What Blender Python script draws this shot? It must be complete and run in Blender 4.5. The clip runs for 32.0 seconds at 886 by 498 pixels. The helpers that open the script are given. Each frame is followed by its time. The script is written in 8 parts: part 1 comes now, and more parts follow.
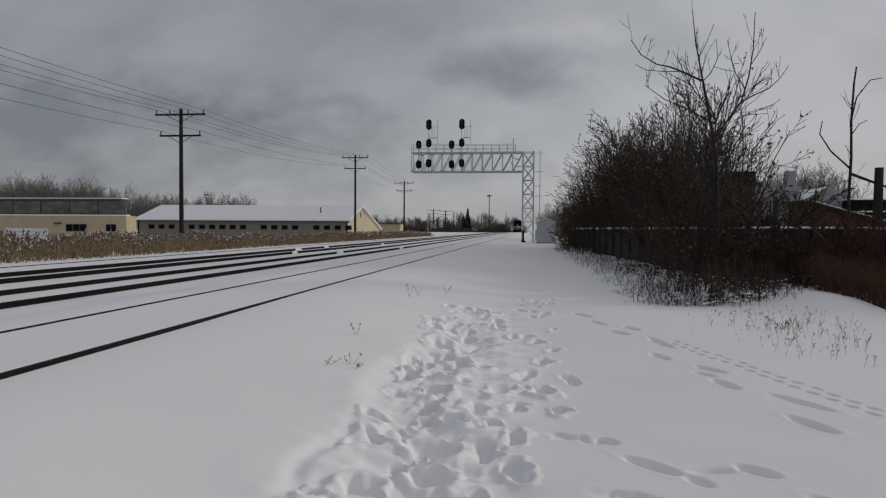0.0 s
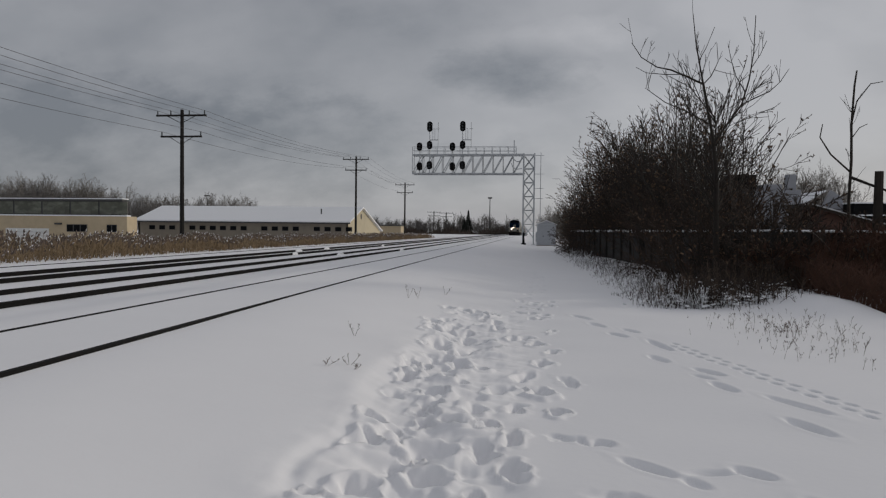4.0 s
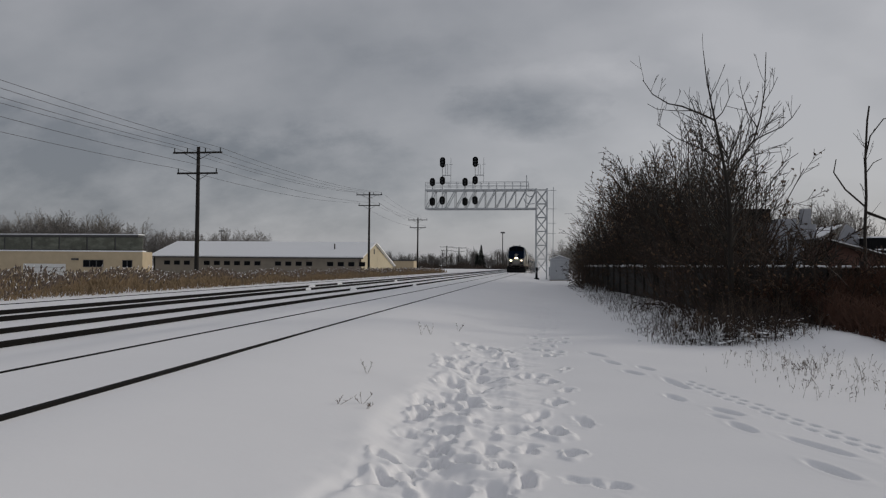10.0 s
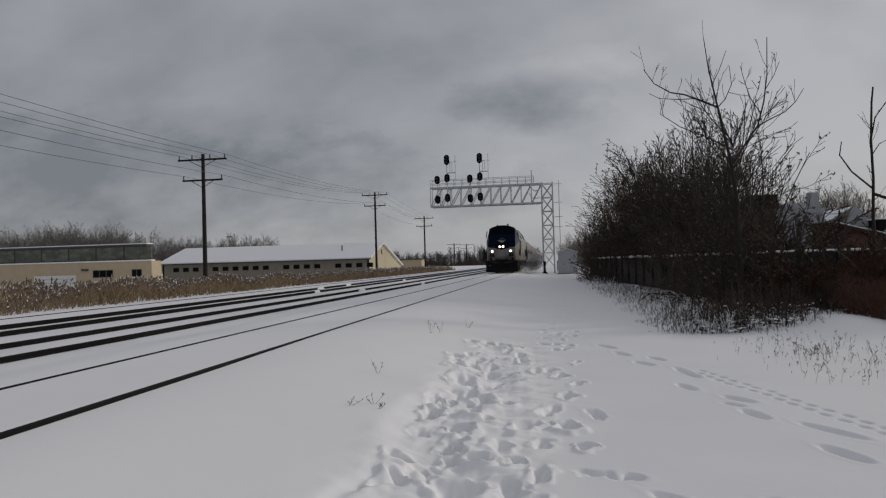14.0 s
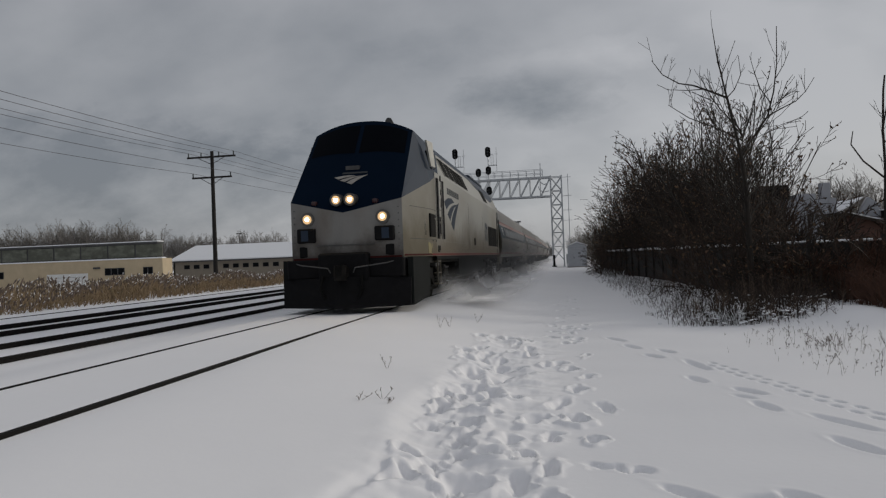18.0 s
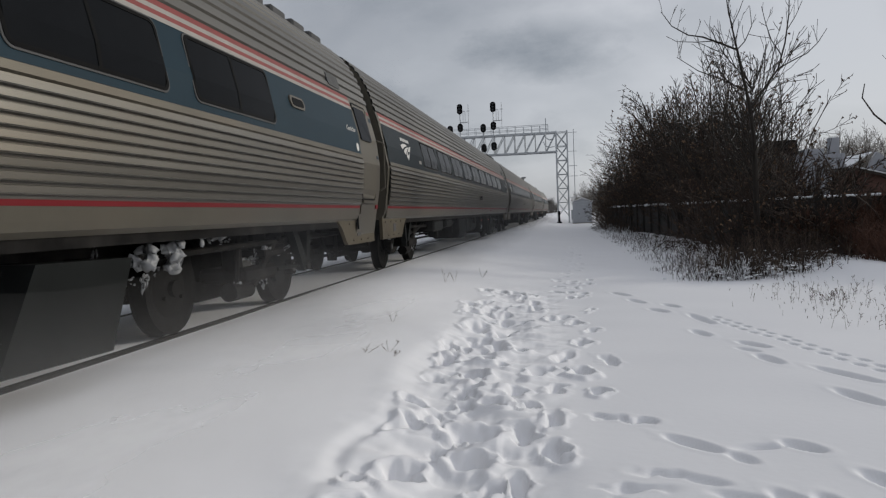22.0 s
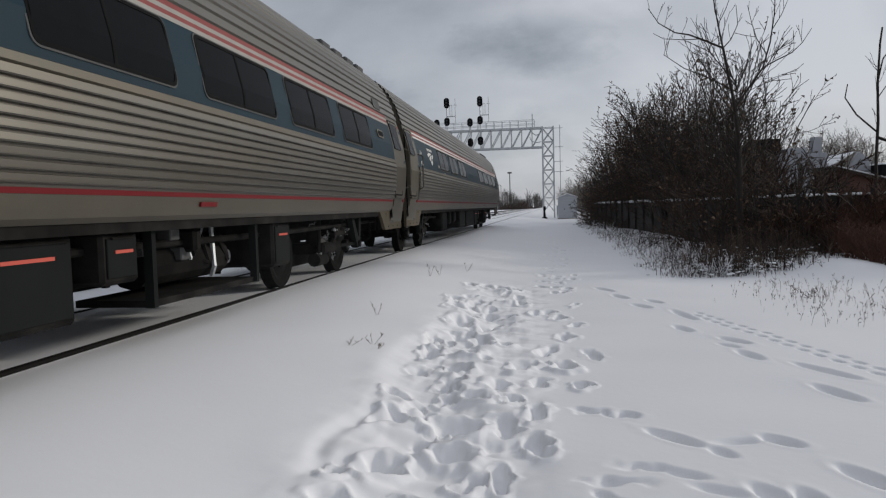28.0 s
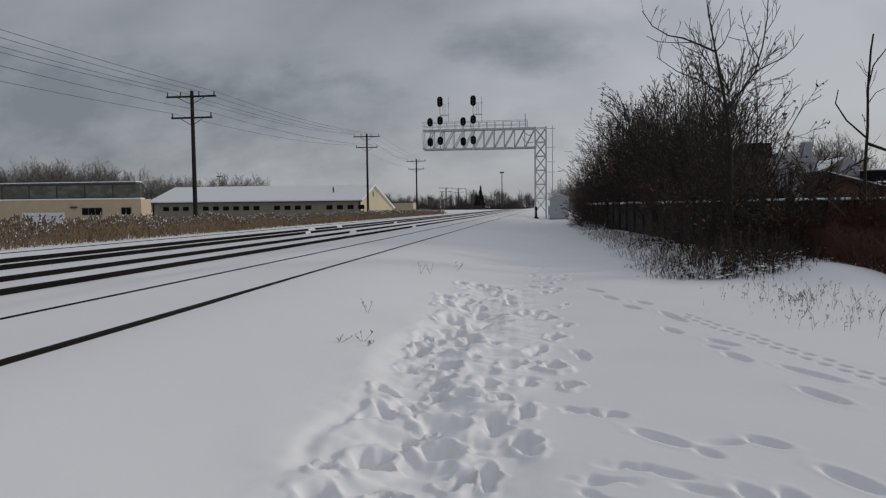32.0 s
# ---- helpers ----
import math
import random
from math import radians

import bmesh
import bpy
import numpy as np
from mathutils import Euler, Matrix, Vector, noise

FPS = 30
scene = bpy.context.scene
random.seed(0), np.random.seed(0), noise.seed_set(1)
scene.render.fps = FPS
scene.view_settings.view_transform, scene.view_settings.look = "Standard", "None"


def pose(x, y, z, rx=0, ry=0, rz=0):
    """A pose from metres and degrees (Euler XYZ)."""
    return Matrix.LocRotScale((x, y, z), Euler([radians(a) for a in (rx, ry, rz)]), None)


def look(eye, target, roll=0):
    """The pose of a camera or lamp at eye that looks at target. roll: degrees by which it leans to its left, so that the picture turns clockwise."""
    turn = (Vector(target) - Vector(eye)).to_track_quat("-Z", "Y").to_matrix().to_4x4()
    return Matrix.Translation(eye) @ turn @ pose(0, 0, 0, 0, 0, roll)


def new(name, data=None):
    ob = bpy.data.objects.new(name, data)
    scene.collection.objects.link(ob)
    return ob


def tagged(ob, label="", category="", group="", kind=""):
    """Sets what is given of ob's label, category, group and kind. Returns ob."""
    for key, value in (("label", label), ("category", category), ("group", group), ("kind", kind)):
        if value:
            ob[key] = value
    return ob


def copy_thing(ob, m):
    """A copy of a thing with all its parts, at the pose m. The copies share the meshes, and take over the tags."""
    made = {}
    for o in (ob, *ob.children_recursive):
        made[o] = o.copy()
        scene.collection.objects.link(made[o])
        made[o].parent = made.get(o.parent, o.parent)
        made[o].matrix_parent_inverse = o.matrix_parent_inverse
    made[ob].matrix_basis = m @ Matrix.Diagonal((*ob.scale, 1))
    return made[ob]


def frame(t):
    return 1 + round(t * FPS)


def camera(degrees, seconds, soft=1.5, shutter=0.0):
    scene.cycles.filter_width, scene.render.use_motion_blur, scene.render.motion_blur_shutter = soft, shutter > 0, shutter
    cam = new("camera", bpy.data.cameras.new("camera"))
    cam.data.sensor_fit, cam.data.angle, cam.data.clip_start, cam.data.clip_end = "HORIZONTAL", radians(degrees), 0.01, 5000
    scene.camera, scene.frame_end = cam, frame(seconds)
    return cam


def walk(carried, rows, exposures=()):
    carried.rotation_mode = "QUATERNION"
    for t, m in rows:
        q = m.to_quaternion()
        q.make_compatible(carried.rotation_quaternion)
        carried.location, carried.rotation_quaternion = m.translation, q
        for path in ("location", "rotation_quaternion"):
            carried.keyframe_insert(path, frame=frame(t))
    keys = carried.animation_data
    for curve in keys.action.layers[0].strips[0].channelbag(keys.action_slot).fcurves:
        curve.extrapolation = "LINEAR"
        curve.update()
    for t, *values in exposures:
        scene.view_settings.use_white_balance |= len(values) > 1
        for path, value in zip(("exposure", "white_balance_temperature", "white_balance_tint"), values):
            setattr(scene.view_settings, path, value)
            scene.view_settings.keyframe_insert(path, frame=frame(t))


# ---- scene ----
cam = camera(64.0, 32.0, soft=1.25)
scene.cycles.transparent_max_bounces = 32          # thin powder films lie one behind another

# ---------------------------------------------------------------- camera
def row(t, x, y, z, rx, ry, rz):
    return (t, pose(x, y, z, rx, ry, rz))


walk(cam, [
    row(0, -0.000, 0.000, 1.070, 88.360, -0.370, 7.090),
    row(0.5, 0.011, 0.013, 1.072, 88.231, -0.015, 6.915),
    row(1, 0.013, 0.017, 1.066, 88.532, -0.128, 6.904),
    row(1.5, 0.019, -0.003, 1.068, 88.487, -0.571, 7.048),
    row(2, 0.019, -0.003, 1.068, 88.507, -0.533, 7.012),
    row(2.5, 0.019, -0.002, 1.070, 88.452, -0.629, 6.996),
    row(3, 0.020, -0.003, 1.070, 88.519, -0.632, 7.002),
    row(3.5, 0.018, -0.011, 1.065, 88.624, -0.792, 7.148),
    row(5.5, 0.021, 0.022, 1.062, 87.973, 0.436, 6.962),
    row(6, 0.026, -0.004, 1.070, 88.216, 0.322, 6.781),
    row(6.5, 0.024, 0.005, 1.067, 88.477, 0.199, 6.892),
    row(7, 0.025, -0.021, 1.073, 88.696, 0.142, 7.468),
    row(7.5, 0.025, 0.002, 1.069, 88.685, -0.215, 7.599),
    row(8, 0.020, -0.007, 1.068, 88.857, -0.318, 7.646),
    row(8.5, 0.019, -0.011, 1.072, 89.063, -0.395, 7.569),
    row(9, 0.029, -0.017, 1.085, 89.638, -0.898, 8.408),
    row(9.5, 0.032, -0.001, 1.084, 90.106, -1.212, 8.101),
    row(10, 0.020, -0.013, 1.095, 91.311, -0.533, 8.177),
    row(10.5, 0.035, -0.021, 1.103, 91.176, 0.656, 8.126),
    row(11, 0.033, -0.032, 1.105, 91.385, 0.965, 8.515),
    row(11.5, 0.033, -0.037, 1.105, 91.754, 0.850, 8.758),
    row(12, 0.037, -0.033, 1.108, 91.957, 0.741, 8.504),
    row(12.5, 0.042, -0.033, 1.099, 91.860, 1.071, 8.436),
    row(13, 0.047, -0.037, 1.105, 91.784, 1.339, 8.559),
    row(13.5, 0.043, -0.028, 1.103, 91.520, 1.445, 8.962),
    row(14, 0.036, -0.023, 1.100, 91.123, 1.586, 8.817),
    row(14.5, 0.040, -0.019, 1.092, 90.716, 1.754, 8.827),
    row(16.5, 0.064, -0.003, 1.094, 90.936, 2.247, 9.657),
    row(17, 0.057, -0.001, 1.093, 91.030, 2.306, 9.622),
    row(17.5, 0.059, -0.017, 1.101, 91.050, 2.240, 9.549),
    row(18, 0.054, -0.007, 1.094, 90.714, 2.154, 9.590),
    row(18.5, 0.061, -0.011, 1.095, 90.525, 2.281, 9.735),
    row(19, 0.053, -0.011, 1.096, 90.257, 2.502, 9.641),
    row(19.5, 0.059, 0.002, 1.075, 89.134, 2.642, 9.247),
    row(20, 0.048, 0.021, 1.068, 87.915, 2.058, 9.088),
    row(20.5, 0.044, 0.005, 1.071, 87.549, 1.952, 9.513),
    row(21, 0.037, 0.014, 1.065, 87.396, 2.064, 9.662),
    row(21.5, 0.037, 0.010, 1.067, 87.493, 2.130, 9.910),
    row(22, 0.042, 0.006, 1.070, 87.211, 2.217, 9.958),
    row(22.5, 0.041, -0.005, 1.069, 87.330, 2.293, 10.065),
    row(23, 0.042, 0.004, 1.065, 87.213, 2.341, 10.002),
    row(23.5, 0.049, -0.017, 1.077, 87.334, 2.239, 10.064),
    row(24, 0.051, -0.018, 1.077, 87.388, 2.369, 9.835),
    row(24.5, 0.045, 0.006, 1.069, 87.135, 2.469, 9.453),
    row(26.5, 0.042, 0.012, 1.067, 86.530, 1.817, 9.233),
    row(27, 0.043, 0.009, 1.065, 86.331, 1.992, 8.986),
    row(27.5, 0.047, 0.017, 1.064, 86.453, 1.716, 8.564),
    row(28, 0.042, 0.008, 1.063, 86.692, 1.485, 8.802),
    row(28.5, 0.043, 0.011, 1.060, 86.484, 1.681, 8.601),
    row(29, 0.041, 0.025, 1.059, 86.255, 1.865, 8.347),
    row(29.5, 0.048, 0.013, 1.062, 86.099, 1.782, 8.156),
    row(30, 0.047, 0.010, 1.062, 86.066, 1.734, 8.140),
    row(30.5, 0.043, 0.017, 1.058, 86.184, 1.563, 8.208),
    row(31, 0.049, 0.016, 1.063, 86.029, 1.567, 7.974),
    row(31.5, 0.048, 0.021, 1.059, 86.312, 1.044, 7.679),
    row(32, 0.044, -0.008, 1.062, 86.573, 0.594, 8.143),
], exposures=[(0.0, 0.01, 6560, 10), (17.0, 0.01, 6560, 10), (18.0, 0.08, 6560, 9), (18.6, 0.2, 6600, 9), (19.0, 0.42, 6620, 10), (20.0, 0.40, 6420, 8), (23.0, 0.43, 6380, 9), (28.0, 0.43, 6330, 9), (30.6, 0.40, 6330, 9), (31.2, 0.15, 6380, 9), (32.0, 0.08, 6400, 9)])

# ---------------------------------------------------------------- world and sun
SUN_AZ, SUN_EL = radians(57), radians(17)      # azimuth clockwise from the track's far end


def make_world():
    w = bpy.data.worlds.new("winter_sky")
    scene.world = w
    w.use_nodes = True
    nt = w.node_tree
    nt.nodes.clear()
    out = nt.nodes.new("ShaderNodeOutputWorld")
    bg = nt.nodes.new("ShaderNodeBackground")
    sky = nt.nodes.new("ShaderNodeTexSky")
    sky.sky_type = "NISHITA"
    sky.sun_disc = False
    sky.sun_elevation, sky.sun_rotation = SUN_EL, SUN_AZ
    dim = nt.nodes.new("ShaderNodeVectorMath")
    dim.operation = "SCALE"
    dim.inputs["Scale"].default_value = 0.10
    nt.links.new(sky.outputs[0], dim.inputs[0])
    co = nt.nodes.new("ShaderNodeTexCoord")
    sep = nt.nodes.new("ShaderNodeSeparateXYZ")
    nt.links.new(co.outputs["Generated"], sep.inputs[0])

    def math_node(op, a, b=None, c=None):
        n = nt.nodes.new("ShaderNodeMath")
        n.operation = op
        for i, v in enumerate((a, b, c)):
            if v is None:
                continue
            if isinstance(v, (int, float)):
                n.inputs[i].default_value = v
            else:
                nt.links.new(v, n.inputs[i])
        return n.outputs[0]

    # a flat cloud deck: directions divided by their height
    up = math_node("MAXIMUM", math_node("ADD", sep.outputs[2], 0.62), 0.05)
    u, v = math_node("DIVIDE", sep.outputs[0], up), math_node("DIVIDE", sep.outputs[1], up)
    com = nt.nodes.new("ShaderNodeCombineXYZ")
    nt.links.new(u, com.inputs[0])
    nt.links.new(v, com.inputs[1])

    def cloud(scale, detail, rough, shift):
        mp = nt.nodes.new("ShaderNodeMapping")
        mp.inputs["Location"].default_value = shift
        mp.inputs["Scale"].default_value = (0.75, 1.0, 1.0)
        nt.links.new(com.outputs[0], mp.inputs[0])
        n = nt.nodes.new("ShaderNodeTexNoise")
        n.inputs["Scale"].default_value, n.inputs["Detail"].default_value, n.inputs["Roughness"].default_value = scale, detail, rough
        nt.links.new(mp.outputs[0], n.inputs["Vector"])
        return n.outputs[0]

    big, fine = cloud(2.2, 4, 0.5, (2.3, 1.1, 0)), cloud(7.5, 5, 0.5, (7.1, 4.2, 0))

    fluff = cloud(9.0, 7, 0.62, (3.3, 8.1, 0))

    def blob(direction, wide, high):
        """A soft cloud bank round one direction of the sky."""
        d = Vector(direction).normalized()
        side = Vector((d.y, -d.x, 0)).normalized()
        top = side.cross(d)
        def along(axis):
            n = nt.nodes.new("ShaderNodeVectorMath")
            n.operation = "DOT_PRODUCT"
            nt.links.new(co.outputs["Generated"], n.inputs[0])
            n.inputs[1].default_value = axis
            return n.outputs["Value"]
        a, b = math_node("DIVIDE", along(side), wide), math_node("DIVIDE", along(top), high)
        r = math_node("ADD", math_node("MULTIPLY", a, a), math_node("MULTIPLY", b, b))
        r = math_node("ADD", r, math_node("MULTIPLY", math_node("SUBTRACT", fluff, 0.5), 3.4))
        g = math_node("MAXIMUM", math_node("SUBTRACT", 1.0, r), 0.0)
        return math_node("MULTIPLY", g, math_node("GREATER_THAN", along(d), 0.0))

    m = math_node("ADD", math_node("MULTIPLY_ADD", big, 0.46, 0.135), math_node("MULTIPLY", fine, 0.24))
    ramp = nt.nodes.new("ShaderNodeValToRGB")
    e = ramp.color_ramp.elements
    e[0].position, e[0].color = 0.26, (0.178, 0.192, 0.218, 1)
    e[1].position, e[1].color = 0.60, (0.42, 0.425, 0.45, 1)
    # dark bank over the line and its bright top; grey layers low on the other side
    dark = blob((-0.025, 1.0, 0.222), 0.13, 0.045)
    lit = blob((0.06, 1.0, 0.27), 0.10, 0.030)
    low = blob((-0.60, 1.0, 0.13), 0.50, 0.09)
    west, mid = blob((-0.486, 1.0, 0.21), 0.26, 0.035), blob((-0.15, 1.0, 0.30), 0.13, 0.028)
    m = math_node("SUBTRACT", m, math_node("MULTIPLY", math_node("ADD", west, mid), 0.05))
    m = math_node("SUBTRACT", m, math_node("MULTIPLY", dark, 0.125))
    m = math_node("ADD", m, math_node("MULTIPLY", lit, 0.07))
    m = math_node("SUBTRACT", m, math_node("MULTIPLY", low, 0.10))
    # brighter towards the hidden sun, and overhead
    sunward = math_node("MULTIPLY", sep.outputs[0], 0.17)
    m = math_node("ADD", math_node("ADD", m, sunward), math_node("MULTIPLY", sep.outputs[2], 0.03))
    nt.links.new(m, ramp.inputs[0])
    mix = nt.nodes.new("ShaderNodeMixRGB")
    mix.inputs[0].default_value = 0.93
    nt.links.new(dim.outputs[0], mix.inputs[1])
    nt.links.new(ramp.outputs[0], mix.inputs[2])
    nt.links.new(mix.outputs[0], bg.inputs[0])
    bg.inputs[1].default_value = 1.0
    nt.links.new(bg.outputs[0], out.inputs[0])


make_world()
sun_data = bpy.data.lights.new("sun", "SUN")
sun_data.energy, sun_data.angle, sun_data.color = 1.15, radians(6), (1.0, 0.93, 0.82)
sun = new("sun", sun_data)
_d = Vector((math.sin(SUN_AZ) * math.cos(SUN_EL), math.cos(SUN_AZ) * math.cos(SUN_EL), math.sin(SUN_EL)))
sun.matrix_world = look(_d * 50, (0, 0, 0))


# ---------------------------------------------------------------- materials
def mat(name, col, rough=0.6, metal=0.0, var=0.15, scale=6.0, col2=None, bump=0.0, bscale=60.0, emit=0.0, stretch=(1, 1, 1), spec=0.5, random_tone=0.0, streak=None, splash=None):
    m = bpy.data.materials.new(name)
    m.use_nodes = True
    nt = m.node_tree
    b = nt.nodes["Principled BSDF"]
    b.inputs["Roughness"].default_value, b.inputs["Metallic"].default_value = rough, metal
    b.inputs["Specular IOR Level"].default_value = spec
    co = nt.nodes.new("ShaderNodeTexCoord")
    mp = nt.nodes.new("ShaderNodeMapping")
    mp.inputs["Scale"].default_value = stretch
    nt.links.new(co.outputs["Object"], mp.inputs[0])
    n1 = nt.nodes.new("ShaderNodeTexNoise")
    n1.inputs["Scale"].default_value, n1.inputs["Detail"].default_value = scale, 5
    n2 = nt.nodes.new("ShaderNodeTexNoise")
    n2.inputs["Scale"].default_value, n2.inputs["Detail"].default_value = scale * 9, 3
    for n in (n1, n2):
        nt.links.new(mp.outputs[0], n.inputs["Vector"])
    mx = nt.nodes.new("ShaderNodeMixRGB")
    c2 = col2 or tuple(c * (1 - 2 * var) for c in col)
    mx.inputs[1].default_value, mx.inputs[2].default_value = (*col, 1), (*c2, 1)
    add = nt.nodes.new("ShaderNodeMath")
    add.operation = "MULTIPLY_ADD"
    add.inputs[1].default_value, add.inputs[2].default_value = 0.35, 0.0
    nt.links.new(n2.outputs[0], add.inputs[0])
    ad2 = nt.nodes.new("ShaderNodeMath")
    ad2.operation = "MULTIPLY_ADD"
    ad2.inputs[1].default_value = 1.3
    nt.links.new(n1.outputs[0], ad2.inputs[0])
    sub = nt.nodes.new("ShaderNodeMath")
    sub.operation = "SUBTRACT"
    sub.inputs[1].default_value = 0.33
    sub.use_clamp = True
    nt.links.new(add.outputs[0], ad2.inputs[2])
    nt.links.new(ad2.outputs[0], sub.inputs[0])
    nt.links.new(sub.outputs[0], mx.inputs[0])
    tone = mx.outputs[0]
    if random_tone:
        oi = nt.nodes.new("ShaderNodeObjectInfo")
        geo = nt.nodes.new("ShaderNodeNewGeometry")
        sm = nt.nodes.new("ShaderNodeMath")
        sm.operation = "ADD"
        nt.links.new(oi.outputs["Random"], sm.inputs[0])
        nt.links.new(geo.outputs["Random Per Island"], sm.inputs[1])
        mr = nt.nodes.new("ShaderNodeMapRange")
        mr.inputs[1].default_value, mr.inputs[2].default_value = 0.0, 2.0
        mr.inputs[3].default_value, mr.inputs[4].default_value = 1 - random_tone, 1 + random_tone
        nt.links.new(sm.outputs[0], mr.inputs[0])
        vm = nt.nodes.new("ShaderNodeVectorMath")
        vm.operation = "SCALE"
        nt.links.new(tone, vm.inputs[0])
        nt.links.new(mr.outputs[0], vm.inputs["Scale"])
        tone = vm.outputs[0]
    if streak:
        # streak: colour, noise stretch, strength: grime with a shape of its own
        c3, st, lim = streak
        mp2 = nt.nodes.new("ShaderNodeMapping")
        mp2.inputs["Scale"].default_value = st
        nt.links.new(co.outputs["Object"], mp2.inputs[0])
        n3 = nt.nodes.new("ShaderNodeTexNoise")
        n3.inputs["Scale"].default_value, n3.inputs["Detail"].default_value = 1.0, 6
        nt.links.new(mp2.outputs[0], n3.inputs["Vector"])
        mr2 = nt.nodes.new("ShaderNodeMapRange")
        mr2.inputs[1].default_value, mr2.inputs[2].default_value = 0.45, 0.75
        mr2.inputs[3].default_value, mr2.inputs[4].default_value = 0.0, lim
        nt.links.new(n3.outputs[0], mr2.inputs[0])
        mx3 = nt.nodes.new("ShaderNodeMixRGB")
        mx3.inputs[2].default_value = (*c3, 1)
        nt.links.new(mr2.outputs[0], mx3.inputs[0])
        nt.links.new(tone, mx3.inputs[1])
        tone = mx3.outputs[0]
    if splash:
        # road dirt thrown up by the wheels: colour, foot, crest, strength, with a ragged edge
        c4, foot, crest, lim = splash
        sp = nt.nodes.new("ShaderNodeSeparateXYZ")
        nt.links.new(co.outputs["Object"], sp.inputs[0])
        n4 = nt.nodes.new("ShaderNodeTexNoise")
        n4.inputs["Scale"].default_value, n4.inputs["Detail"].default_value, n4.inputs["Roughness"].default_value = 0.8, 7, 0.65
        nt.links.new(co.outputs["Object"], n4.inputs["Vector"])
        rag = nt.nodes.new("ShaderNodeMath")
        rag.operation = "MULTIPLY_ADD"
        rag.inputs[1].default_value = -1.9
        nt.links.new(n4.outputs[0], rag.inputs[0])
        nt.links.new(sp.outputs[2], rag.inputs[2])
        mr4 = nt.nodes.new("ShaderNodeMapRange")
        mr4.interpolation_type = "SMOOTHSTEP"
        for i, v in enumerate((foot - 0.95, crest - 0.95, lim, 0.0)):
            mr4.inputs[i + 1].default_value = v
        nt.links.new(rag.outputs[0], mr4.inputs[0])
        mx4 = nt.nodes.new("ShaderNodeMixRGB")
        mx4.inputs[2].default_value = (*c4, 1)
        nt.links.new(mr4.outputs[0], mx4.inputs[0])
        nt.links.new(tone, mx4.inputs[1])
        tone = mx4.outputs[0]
    nt.links.new(tone, b.inputs["Base Color"])
    if bump:
        bn = nt.nodes.new("ShaderNodeTexNoise")
        bn.inputs["Scale"].default_value, bn.inputs["Detail"].default_value = bscale, 4
        nt.links.new(mp.outputs[0], bn.inputs["Vector"])
        bp = nt.nodes.new("ShaderNodeBump")
        bp.inputs["Strength"].default_value, bp.inputs["Distance"].default_value = bump, 0.02
        nt.links.new(bn.outputs[0], bp.inputs["Height"])
        nt.links.new(bp.outputs[0], b.inputs["Normal"])
    if emit:
        mx.inputs[1].default_value = mx.inputs[2].default_value = (0.12, 0.11, 0.1, 1)
        b.inputs["Emission Color"].default_value = (*col, 1)
        b.inputs["Emission Strength"].default_value = emit
    return m


